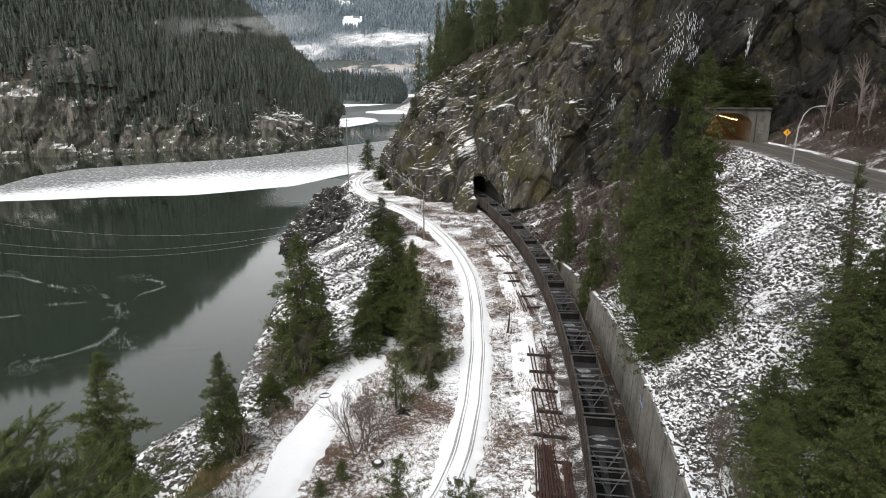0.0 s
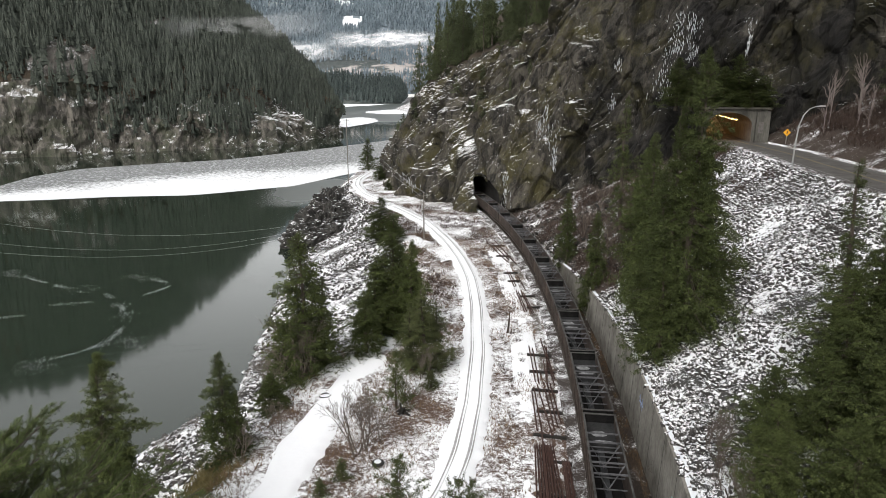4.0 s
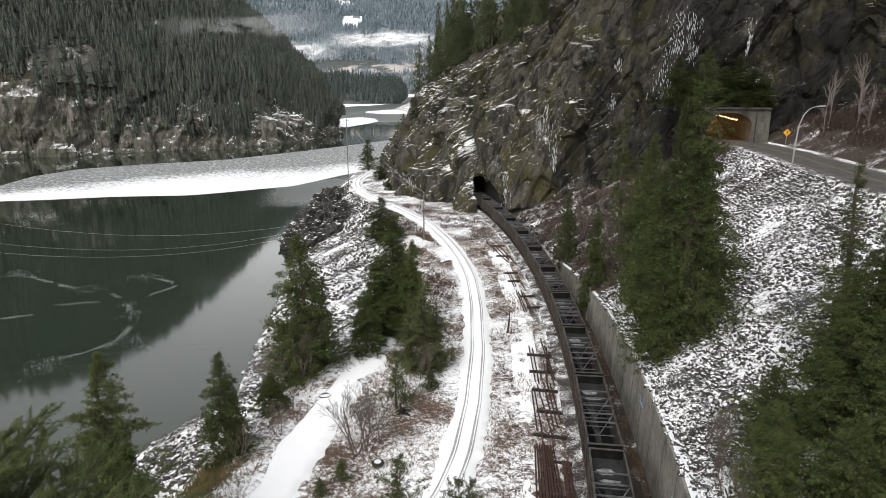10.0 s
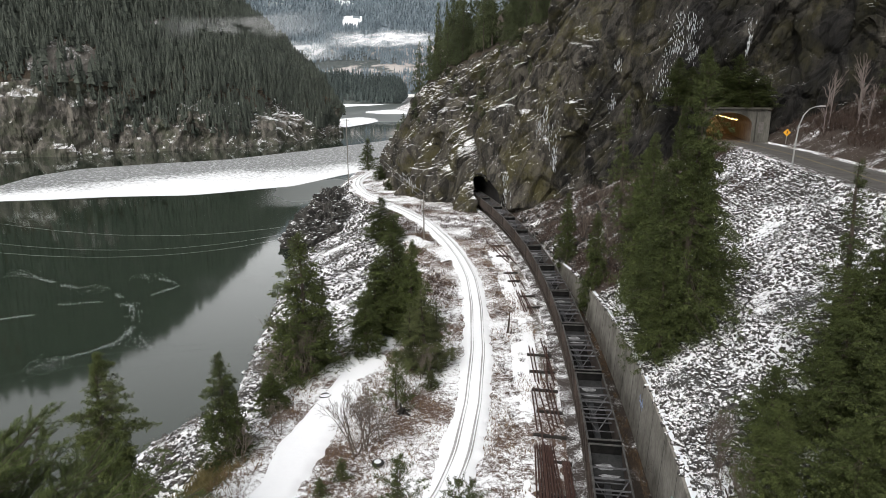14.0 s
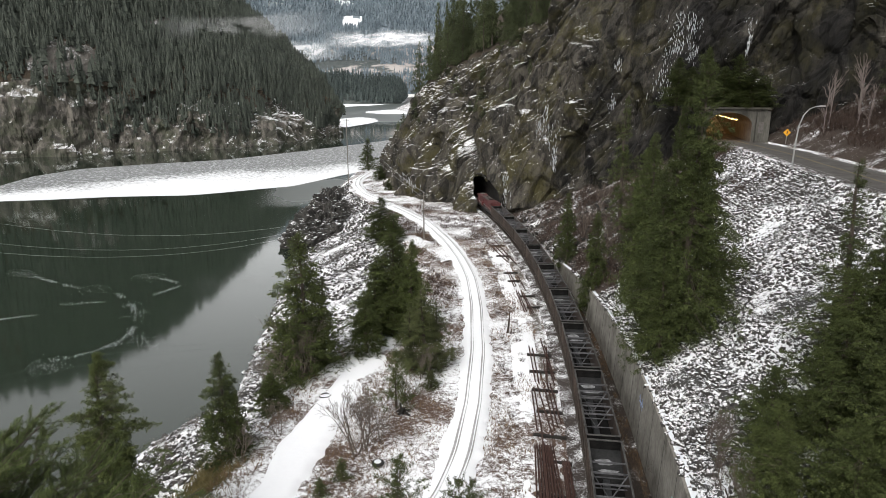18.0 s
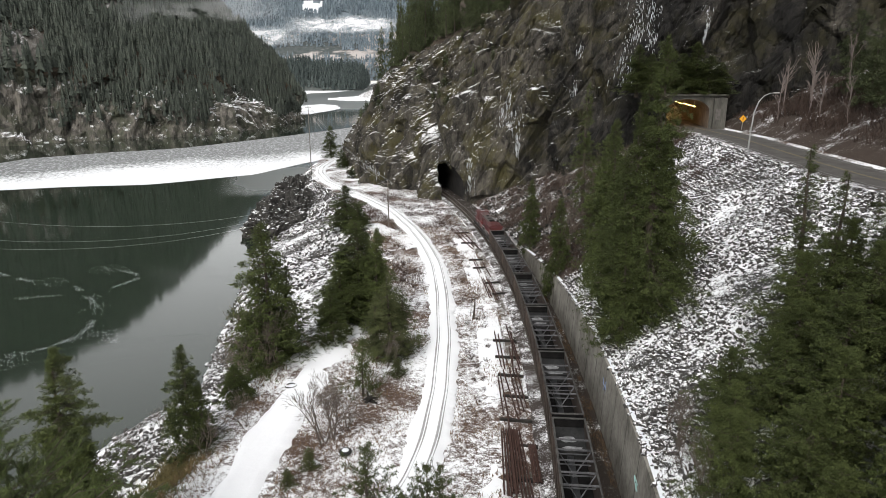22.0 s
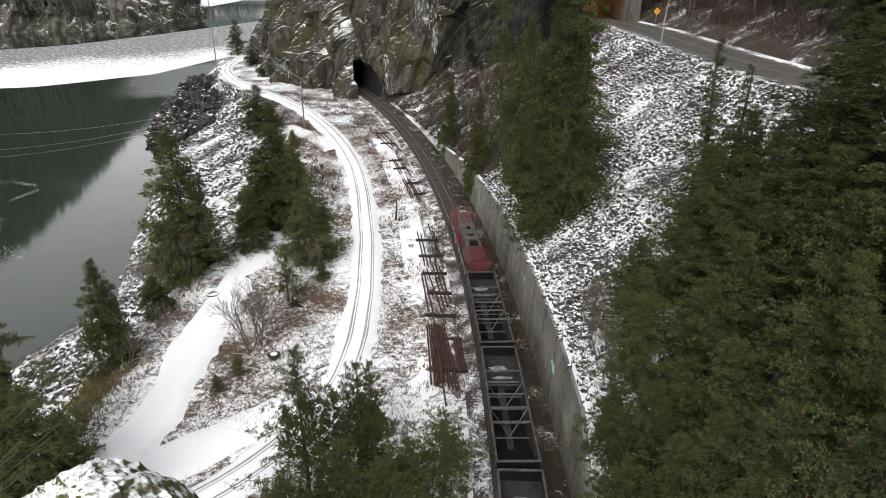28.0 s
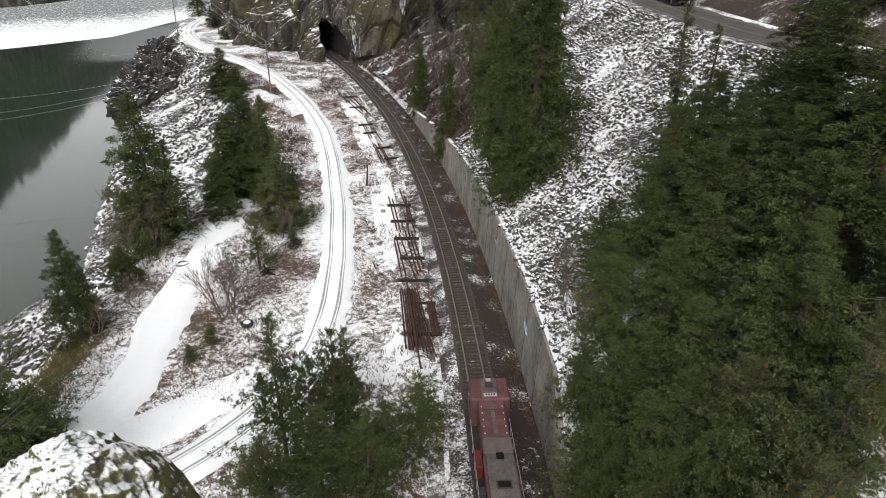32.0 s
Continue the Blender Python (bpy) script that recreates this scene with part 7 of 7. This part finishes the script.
# ---------------------------------------------------------------- river ice and drifting chips
def floe(name, north, south, label, z=0.06, n=90, rough=2.5, mat="ice"):
    """A floating sheet between two shore-like lines, from west to east."""
    u = np.linspace(0, 1, n)
    A = np.stack([np.interp(u, np.linspace(0, 1, len(north)), [p[k] for p in north]) for k in (0, 1)], 1)
    B = np.stack([np.interp(u, np.linspace(0, 1, len(south)), [p[k] for p in south]) for k in (0, 1)], 1)
    A[:, 1] += rough * fbm(np.stack([u * 14, u * 0, u * 0 + 2], 1), 4)
    B[:, 1] += rough * fbm(np.stack([u * 14, u * 0 + 5, u * 0], 1), 4)
    v = np.linspace(0, 1, 24)
    P = A[:, None, :] * (1 - v)[None, :, None] + B[:, None, :] * v[None, :, None]
    P = np.concatenate([P, np.full((n, 24, 1), WATER + z)], -1).reshape(-1, 3)
    ob = fast_mesh(name, P, grid_faces(n, 24), MAT[mat], smooth=True)
    return tagged(ob, label, "ice", "river ice")


floe("ice_sheet", [(-330, 290), (-226, 325), (-232, 362), (-225, 397), (-190, 428), (-152, 453), (-115, 512), (-84, 571), (-50, 640), (-20, 640)],
     [(-260, 235), (-210, 268), (-194, 279), (-155, 290), (-117, 297), (-95, 310), (-76, 325), (-59, 364), (-50, 385), (-20, 400)], "broad floating ice sheet under wind-blown snow")
floe("ice_sheet", [(-480, 2150), (-404, 2300), (-300, 2550), (-171, 3119)], [(-400, 1650), (-330, 1780), (-230, 2050), (-150, 2500)], "far snow-covered ice along the river bank", rough=60, mat="shelf_ice")
floe("ice_sheet", [(-215, 960), (-181, 1100), (-150, 1180), (-116, 1120), (-104, 1040)], [(-170, 840), (-140, 850), (-124, 870), (-112, 930), (-101, 1010)], "snowy ice shelf beyond the headland", rough=14, mat="shelf_ice")
floe("ice_sheet", [(-175, 1500), (-130, 1640), (-70, 1700)], [(-165, 1400), (-115, 1340), (-60, 1330)], "snowy ice shelf beyond the headland", rough=20, mat="shelf_ice")

rng = np.random.RandomState(77)
chips = []
for line in (((-118, 166), (-102.7, 156.6), (-94.1, 151.8), (-82, 147.3), (-74.5, 138.9), (-69.6, 131.4), (-66.4, 121.4), (-66.7, 115.5), (-68.8, 111.4), (-73.8, 107.5), (-75.2, 105.1), (-69.8, 102.8), (-62.4, 101.6)),
             ((-83.6, 161.7), (-76.9, 160.2), (-68.6, 154.2), (-72.5, 146.0)), ((-74, 139), (-79, 141), (-90, 139)), ((-66.5, 118), (-62, 117), (-58, 113)), ((-110, 130), (-100, 128), (-92, 132))):
    line = np.array(line)
    seg = np.concatenate([[0], np.cumsum(np.hypot(*np.diff(line, axis=0).T))])
    for k in range(int(seg[-1] * 12)):
        t = rng.rand() * seg[-1]
        w = 0.35 + 1.3 * max(0, math.sin(t * 0.21 + 1)) ** 2
        if vnoise([[t * 0.3, 0, line[0, 0]]])[0] < 0.36:
            continue
        chips.append((np.interp(t, seg, line[:, 0]) + rng.normal(0, w), np.interp(t, seg, line[:, 1]) + rng.normal(0, w * 1.2)))
chips = np.array(chips)
V, F = [], []
for k, (x, y) in enumerate(chips):
    r = 0.03 + 0.08 * rng.rand() ** 2.5
    a = rng.rand() * 6
    V += [(x + r * math.cos(a + q) * rng.uniform(0.7, 1.3), y + r * math.sin(a + q) * rng.uniform(0.7, 1.3), WATER + 0.03) for q in (0, 1.26, 2.51, 3.77, 5.03)]
    V.append((x, y, WATER + 0.07))
    F += [(6 * k + 5, 6 * k + q, 6 * k + (q + 1) % 5) for q in range(5)]
ice_chips = tagged(fast_mesh("ice_chips", V, F, MAT["snow"]), "drifting lines of small white ice chips on the river", "ice", kind="stuff")


# ---------------------------------------------------------------- frozen seeps on the cliff
ICE_FACE = CLIFF_P[cliff_col(3):cliff_col(15), 4:].reshape(-1, 3)


def icefall(line, width, count, seed, length, label):
    """Ice ribbons and icicles that hang down the rock along a line of (x, z) on the cliff."""
    rr = np.random.RandomState(seed)
    t = thing("icefall", label, "ice", "frozen seeps")
    line = np.array(line, float)
    u = np.linspace(0, 1, len(line))
    Vs, Fs, n = [], [], 0
    for k in range(2 * count):
        at = rr.rand()
        x, z = np.interp(at, u, line[:, 0]) + rr.normal(0, width), np.interp(at, u, line[:, 1]) + rr.normal(0, 0.6)
        p = ICE_FACE[np.argmin((ICE_FACE[:, 0] - x) ** 2 + (ICE_FACE[:, 2] - z) ** 2)]
        out = np.array([0.25, -0.97, 0.0])
        L, w = length * rr.uniform(0.15, 1.0) ** 1.6, rr.uniform(0.02, 0.08)
        drop = np.array([rr.normal(0, 0.04), 0, -1]) * L - out * L * 0.12
        sidev = np.array([0.97, 0.25, 0])
        a = p + out * 0.3
        for s, ww in ((0.0, 0.5), (0.3, 1.0), (0.65, 0.6), (1.0, 0.08)):
            c = a + drop * s
            Vs += [c + sidev * w * ww, c + out * w * ww * 0.9, c - sidev * w * ww]
        Fs += [(n + r * 3 + a0, n + r * 3 + a0 + 1, n + r * 3 + a0 + 4, n + r * 3 + a0 + 3) for r in (0, 1, 2) for a0 in (0, 1)]
        n += 12
    tagged(fast_mesh("icicle", Vs, Fs, MAT["icicle"], t, False), kind="stuff")
    return t


icefall([(30.6, 35), (30.2, 31)], 0.3, 26, 2, 2.6, "narrow ribbon of ice on the cliff")
icefall([(30.0, 30), (29.6, 26), (29.2, 22)], 1.2, 130, 1, 2.2, "white frozen seep spread over the dark rock")
icefall([(31.6, 21), (31.4, 15)], 0.35, 34, 3, 2.8, "narrow ribbon of ice on the cliff")
icefall([(61.5, 56), (59.8, 52), (58.6, 47)], 1.6, 100, 4, 3.2, "wide curtain of icicles on black wet rock")
icefall([(57.5, 47), (55.6, 40), (55.0, 35)], 1.2, 80, 5, 3.6, "wide curtain of icicles on black wet rock")
icefall([(63.5, 55), (62.5, 44)], 1.0, 46, 6, 3.6, "thin icicles high on the cliff")
icefall([(72.2, 53), (72.0, 46)], 0.4, 34, 7, 3.0, "thin icicles high on the cliff")
icefall([(47.9, 46), (47.6, 42)], 0.3, 20, 8, 2.6, "thin icicles high on the cliff")
icefall([(46.4, 36), (46.0, 32)], 0.3, 18, 9, 2.6, "thin icicles high on the cliff")
icefall([(18.6, 12), (18.9, 7), (19.2, 3)], 0.5, 56, 10, 2.6, "icicles beside the tunnel mouth")
icefall([(-15, 5.5), (-9, 5)], 1.2, 60, 11, 2.4, "row of icicles at the foot of the cliff by the road")

# ---------------------------------------------------------------- the valley beyond
def ridge(name, xs, ys, base, tops, depth, mat, label, nu=160, nv=40, amp=20.0, freq=0.004, seed=0.0):
    u = np.linspace(0, 1, nu)
    k = np.linspace(0, 1, len(xs))
    X, Y, T = np.interp(u, k, xs), np.interp(u, k, ys), np.interp(u, k, tops)
    v = np.linspace(0, 1, nv)
    P = np.stack([X[:, None] + 0 * v, Y[:, None] + depth * v[None, :], base + (T[:, None] - base) * v[None, :] ** 0.8], -1).reshape(-1, 3)
    P[:, 2] += amp * np.repeat(np.minimum(1, v * 4)[None, :], nu, 0).ravel() * fbm(P * freq + seed, 5)
    ob = fast_mesh(name, P, grid_faces(nu, nv), mat, smooth=True)
    return tagged(ob, label, "hills", kind="structure"), P


low, LOW_P = ridge("far_wood_hill", [-1500, -700, -420, -230, -175, -150], [2350, 2350, 2300, 2300, 2320, 2360], -12, [110, 110, 90, 70, 62, 10], 350, MAT["far_low"], "low dark wooded hill on the far river bank", amp=14)
k = rng.choice(np.where((np.degrees(np.arctan2(LOW_P[:, 0], LOW_P[:, 1])) > -14.5) & (LOW_P[:, 2] > -8))[0], 2600)
tiered_wood("far_bank_wood", LOW_P[k] + rng.uniform(-6, 6, (2600, 3)) * (1, 0.5, 0), rng.uniform(18, 36, 2600), rng, MAT["far_tree"], "dark conifer wood on the far bank", "wood", 4, 6)
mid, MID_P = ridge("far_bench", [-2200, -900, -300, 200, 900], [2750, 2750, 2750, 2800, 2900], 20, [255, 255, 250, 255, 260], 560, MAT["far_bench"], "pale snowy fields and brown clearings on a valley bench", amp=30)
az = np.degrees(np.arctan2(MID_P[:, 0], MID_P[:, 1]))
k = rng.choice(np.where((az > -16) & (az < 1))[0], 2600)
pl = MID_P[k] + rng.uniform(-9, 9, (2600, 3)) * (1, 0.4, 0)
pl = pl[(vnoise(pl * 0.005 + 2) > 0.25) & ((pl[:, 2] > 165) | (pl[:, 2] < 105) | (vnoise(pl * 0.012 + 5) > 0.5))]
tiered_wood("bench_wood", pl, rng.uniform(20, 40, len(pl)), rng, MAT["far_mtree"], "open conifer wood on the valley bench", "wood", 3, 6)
high, HIGH_P = ridge("far_mountain", [-4200, -2600, -1500, -700, -200, 400, 1500], [3000, 3150, 3300, 3350, 3350, 3350, 3400], 40, [1500, 1250, 1050, 900, 820, 800, 900], 1150, MAT["far_high"], "wooded mountain slopes with haze in their blue colour, and snowy clearings", 220, 60, amp=150, freq=0.0016, seed=4.0)
az = np.degrees(np.arctan2(HIGH_P[:, 0], HIGH_P[:, 1]))
k = rng.choice(np.where((az > -17) & (az < 1) & (HIGH_P[:, 2] < 620))[0], 9500)
pl = HIGH_P[k] + rng.uniform(-9, 9, (9500, 3)) * (1, 0.4, 0)


def logged(p):
    """Snowy cut blocks on the mountain."""
    return (np.abs(p[:, 0] + 560) < 62) & (np.abs(p[:, 2] - 515 + 0.2 * (p[:, 0] + 560)) < 20) | (np.abs(p[:, 0] + 498) < 52) & (np.abs(p[:, 2] - 395) < 34)


pl = pl[(vnoise(pl * 0.006 + 9) > 0.1) & ~logged(pl)]
high.data.materials.append(MAT["snow"])
high.data.polygons.foreach_set("material_index", logged(HIGH_P[np.array(grid_faces(220, 60))].mean(1)).astype(np.int32))
tiered_wood("mountain_wood", pl, rng.uniform(28, 50, len(pl)), rng, MAT["far_mtree"], "far mountain conifers with haze in their colour", "wood", 3, 6)

# Land that closes the valley on the other sides.
ridge("south_hill", [-1500, -500, 500, 1600], [-900, -800, -800, -900], -14, [300, 260, 260, 300], -700, MAT["far_low"], "wooded hills behind the bend of the river", 60, 20)
ridge("west_hill", [-1500, -1250, -1100, -1000], [-900, -300, 100, 420], -14, [420, 420, 400, 380], 10, MAT["far_low"], "wooded hills west of the river", 60, 20, amp=8)


def mist_bank(x0, x1, y, z0, z1, label, layers=3, gap=14.0, mat="mist"):
    t = thing("mist", label, "mist", kind="stuff")
    for k in range(layers):
        n = 40
        u = np.linspace(0, 1, n)
        v = np.linspace(0, 1, 8)
        P = np.stack([x0 + (x1 - x0) * (u[:, None] + 0.03 * k) + 0 * v, y + gap * k + 20 * np.sin(u * 5 + k)[:, None] + 0 * v, z0 + (z1 - z0) * v[None, :]  + 0 * u[:, None]], -1).reshape(-1, 3)
        ob = fast_mesh("mist_layer", P, grid_faces(n, 8), MAT[mat], t, True)
    return t


mist_bank(-430, 0, 2280, 176, 236, "white bank of low cloud lying along the valley", 3)
mist_bank(-185, -66, 430, 68, 84, "thin grey wisp of mist on the hillside", 1, 8.0, "thin_mist")
mist_bank(-700, -330, 2250, 130, 200, "thin white mist over the far fields", 2)

# ---------------------------------------------------------------- vehicles
def hwy_pose(y, off):
    x0, x1 = (float(interp(q, HWY_Y, HWY_X)) for q in (y - 3, y + 3))
    a = math.atan2(x1 - x0, 6.0)
    x = float(interp(y, HWY_Y, HWY_X))
    if y > 147:
        x, a = 67.28 + (y - 147) * 0.21, radians(12)
    return Matrix.Translation((x + off * math.cos(a), y - off * math.sin(a), HIGHWAY + 0.135)) @ Matrix.Rotation(-a, 4, "Z")


def road_wheel(parent, x, y, r, w=0.26):
    bm = bmesh.new()
    tube(bm, [(x - w / 2, y, r), (x + w / 2, y, r)], [r, r], 16)
    t = part("wheel", bm, MAT["rubber"], parent)
    bm = bmesh.new()
    sx = 1 if x > 0 else -1
    tube(bm, [(x + sx * (w / 2 - 0.02), y, r), (x + sx * (w / 2 + 0.012), y, r)], [r * 0.6, r * 0.55], 12)
    part("rim", bm, MAT["galvanised"], t)


def pickup():
    t = thing("pickup_truck", "black pickup truck driving along the highway", "pickup truck")
    part("chassis", boxes((-0.85, 0.85, -2.7, 2.6, 0.4, 0.65)), MAT["loco_dark"], t)
    part("bonnet", boxes((-0.95, 0.95, 1.25, 2.75, 0.6, 1.12), bevel=0.1), MAT["black_paint"], t)
    bm = bmesh.new()
    prof = [(1.4, 1.1), (0.75, 1.78), (-0.75, 1.8), (-0.95, 1.1)]
    a = [bm.verts.new((-0.82 if z > 1.5 else -0.94, y, z)) for y, z in prof]
    b = [bm.verts.new((0.82 if z > 1.5 else 0.94, y, z)) for y, z in prof]
    for k in range(4):
        j = (k + 1) % 4
        bm.faces.new((a[k], a[j], b[j], b[k]))
    bm.faces.new(a[::-1])
    bm.faces.new(b)
    part("cab", bm, MAT["black_paint"], t)
    part("door_body", boxes((-0.96, 0.96, -1.0, 1.3, 0.55, 1.12), bevel=0.06), MAT["black_paint"], t)
    part("windscreen", boxes((-0.7, 0.7, 1.02, 1.06, 1.16, 1.66)), MAT["lamp_glass"], t)
    for sx in (-1, 1):
        part("bed_side", boxes((sx * 0.93 - 0.05, sx * 0.93 + 0.05, -2.75, -0.95, 0.6, 1.25), bevel=0.02), MAT["black_paint"], t)
        part("side_window", boxes((sx * 0.9 - 0.02, sx * 0.9 + 0.02, -0.6, 0.7, 1.2, 1.62)), MAT["lamp_glass"], t)
        part("headlight", boxes((sx * 0.72 - 0.17, sx * 0.72 + 0.17, 2.74, 2.78, 0.82, 1.02)), MAT["headlamp"], t)
        road_wheel(t, sx * 0.84, 1.75, 0.4)
        road_wheel(t, sx * 0.84, -1.75, 0.4)
    part("bed_floor", boxes((-0.9, 0.9, -2.7, -1.0, 0.65, 0.72)), MAT["loco_dark"], t)
    part("tailgate", boxes((-0.93, 0.93, -2.78, -2.72, 0.6, 1.25)), MAT["black_paint"], t)
    part("grille", boxes((-0.55, 0.55, 2.75, 2.79, 0.65, 1.02)), MAT["pale_trim"], t)
    part("bumper", boxes((-0.95, 0.95, 2.7, 2.9, 0.42, 0.62), bevel=0.04), MAT["pale_trim"], t)
    return t


def box_truck():
    t = thing("box_truck", "white box truck driving along the highway", "truck")
    part("chassis", boxes((-0.5, 0.5, -5.2, 3.6, 0.6, 0.9)), MAT["loco_dark"], t)
    body = part("cargo_box", boxes((-1.25, 1.25, -5.4, 1.3, 1.1, 3.75), bevel=0.05), MAT["white_panel"], t, "dirty white cargo box")
    part("roll_door", boxes((-1.05, 1.05, -5.43, -5.4, 1.2, 3.5)), MAT["grey_panel"], body)
    part("door_edge", boxes((-1.25, 1.25, -5.44, -5.42, 3.5, 3.75)), MAT["loco_dark"], body)
    part("cab", boxes((-1.05, 1.05, 1.5, 2.9, 0.9, 2.65), bevel=0.16), MAT["white_panel"], t)
    part("bonnet", boxes((-0.85, 0.85, 2.85, 4.2, 0.8, 1.75), bevel=0.16), MAT["white_panel"], t)
    part("windscreen", boxes((-0.9, 0.9, 2.88, 2.92, 1.8, 2.5)), MAT["lamp_glass"], t)
    part("bumper", boxes((-1.1, 1.1, 4.15, 4.4, 0.45, 0.8), bevel=0.04), MAT["galvanised"], t)
    part("fuel_tank", boxes((-1.2, -0.6, 0.2, 1.3, 0.5, 1.0), bevel=0.1), MAT["galvanised"], t)
    for sx in (-1, 1):
        part("side_window", boxes((sx * 1.06 - 0.01, sx * 1.06 + 0.01, 1.9, 2.75, 1.75, 2.4)), MAT["lamp_glass"], t)
        part("mirror", boxes((sx * 1.35 - 0.08, sx * 1.35 + 0.08, 2.8, 2.9, 1.7, 2.3)), MAT["loco_dark"], t)
        part("fender", boxes((sx * 0.95 - 0.2, sx * 0.95 + 0.2, 2.95, 4.05, 0.85, 1.2), bevel=0.08), MAT["white_panel"], t)
        part("mud_flap", boxes((sx * 0.85 - 0.3, sx * 0.85 + 0.3, -4.4, -4.36, 0.2, 1.0)), MAT["rubber"], t)
        road_wheel(t, sx * 0.95, 3.5, 0.5)
        road_wheel(t, sx * 0.92, -3.5, 0.5, 0.5)
    return t


truck = pickup()
van = box_truck()


# ---------------------------------------------------------------- what moves
LOCO_S = [(0.0, 290.45), (32.0, -90.35)]


def motions():
    times = [0.0 + 2.0 * k for k in range(17)]
    for k, ob in enumerate([loco] + cars):
        back = 0.0 if k == 0 else 11.15 + CAR_L * (k - 0.5)
        rows = []
        for t in times:
            s = float(np.interp(t, [a for a, b in LOCO_S], [b for a, b in LOCO_S])) - back
            rows.append((t, track_pose(s)))
        walk(ob, rows)
    # pickup: waits deep in the highway tunnel, comes out southbound
    def pickup_y(t):
        return float(np.interp(t, [0, 20.9, 34], [204.5, 204.5, -96.8]))

    flip = Matrix.Rotation(math.pi, 4, "Z")
    walk(truck, [(t, hwy_pose(pickup_y(t) + 3.4, -2.2) @ flip) for t in [0.0, 20.5] + [20.9 + 0.37 * k for k in range(31)]])
    # box truck: northbound from behind the bend
    def van_y(t):
        return float(np.interp(t, [0, 15.0, 34.0], [-391.4, -391.4, 159.6]))

    walk(van, [(t, hwy_pose(van_y(t), 2.0)) for t in [0.0, 14.6] + [15.0 + 0.5 * k for k in range(35)]])
    # ice chips: a slow drift to the east
    walk(ice_chips, [(t, Matrix.Translation((d, 0.1 * d, 0))) for t, d in ((0.0, 0.0), (3.0, 0.8), (6.0, 1.5), (9.0, 2.25), (13.0, 2.9), (19.0, 3.5), (25.0, 4.1), (32.0, 4.8))])


motions()
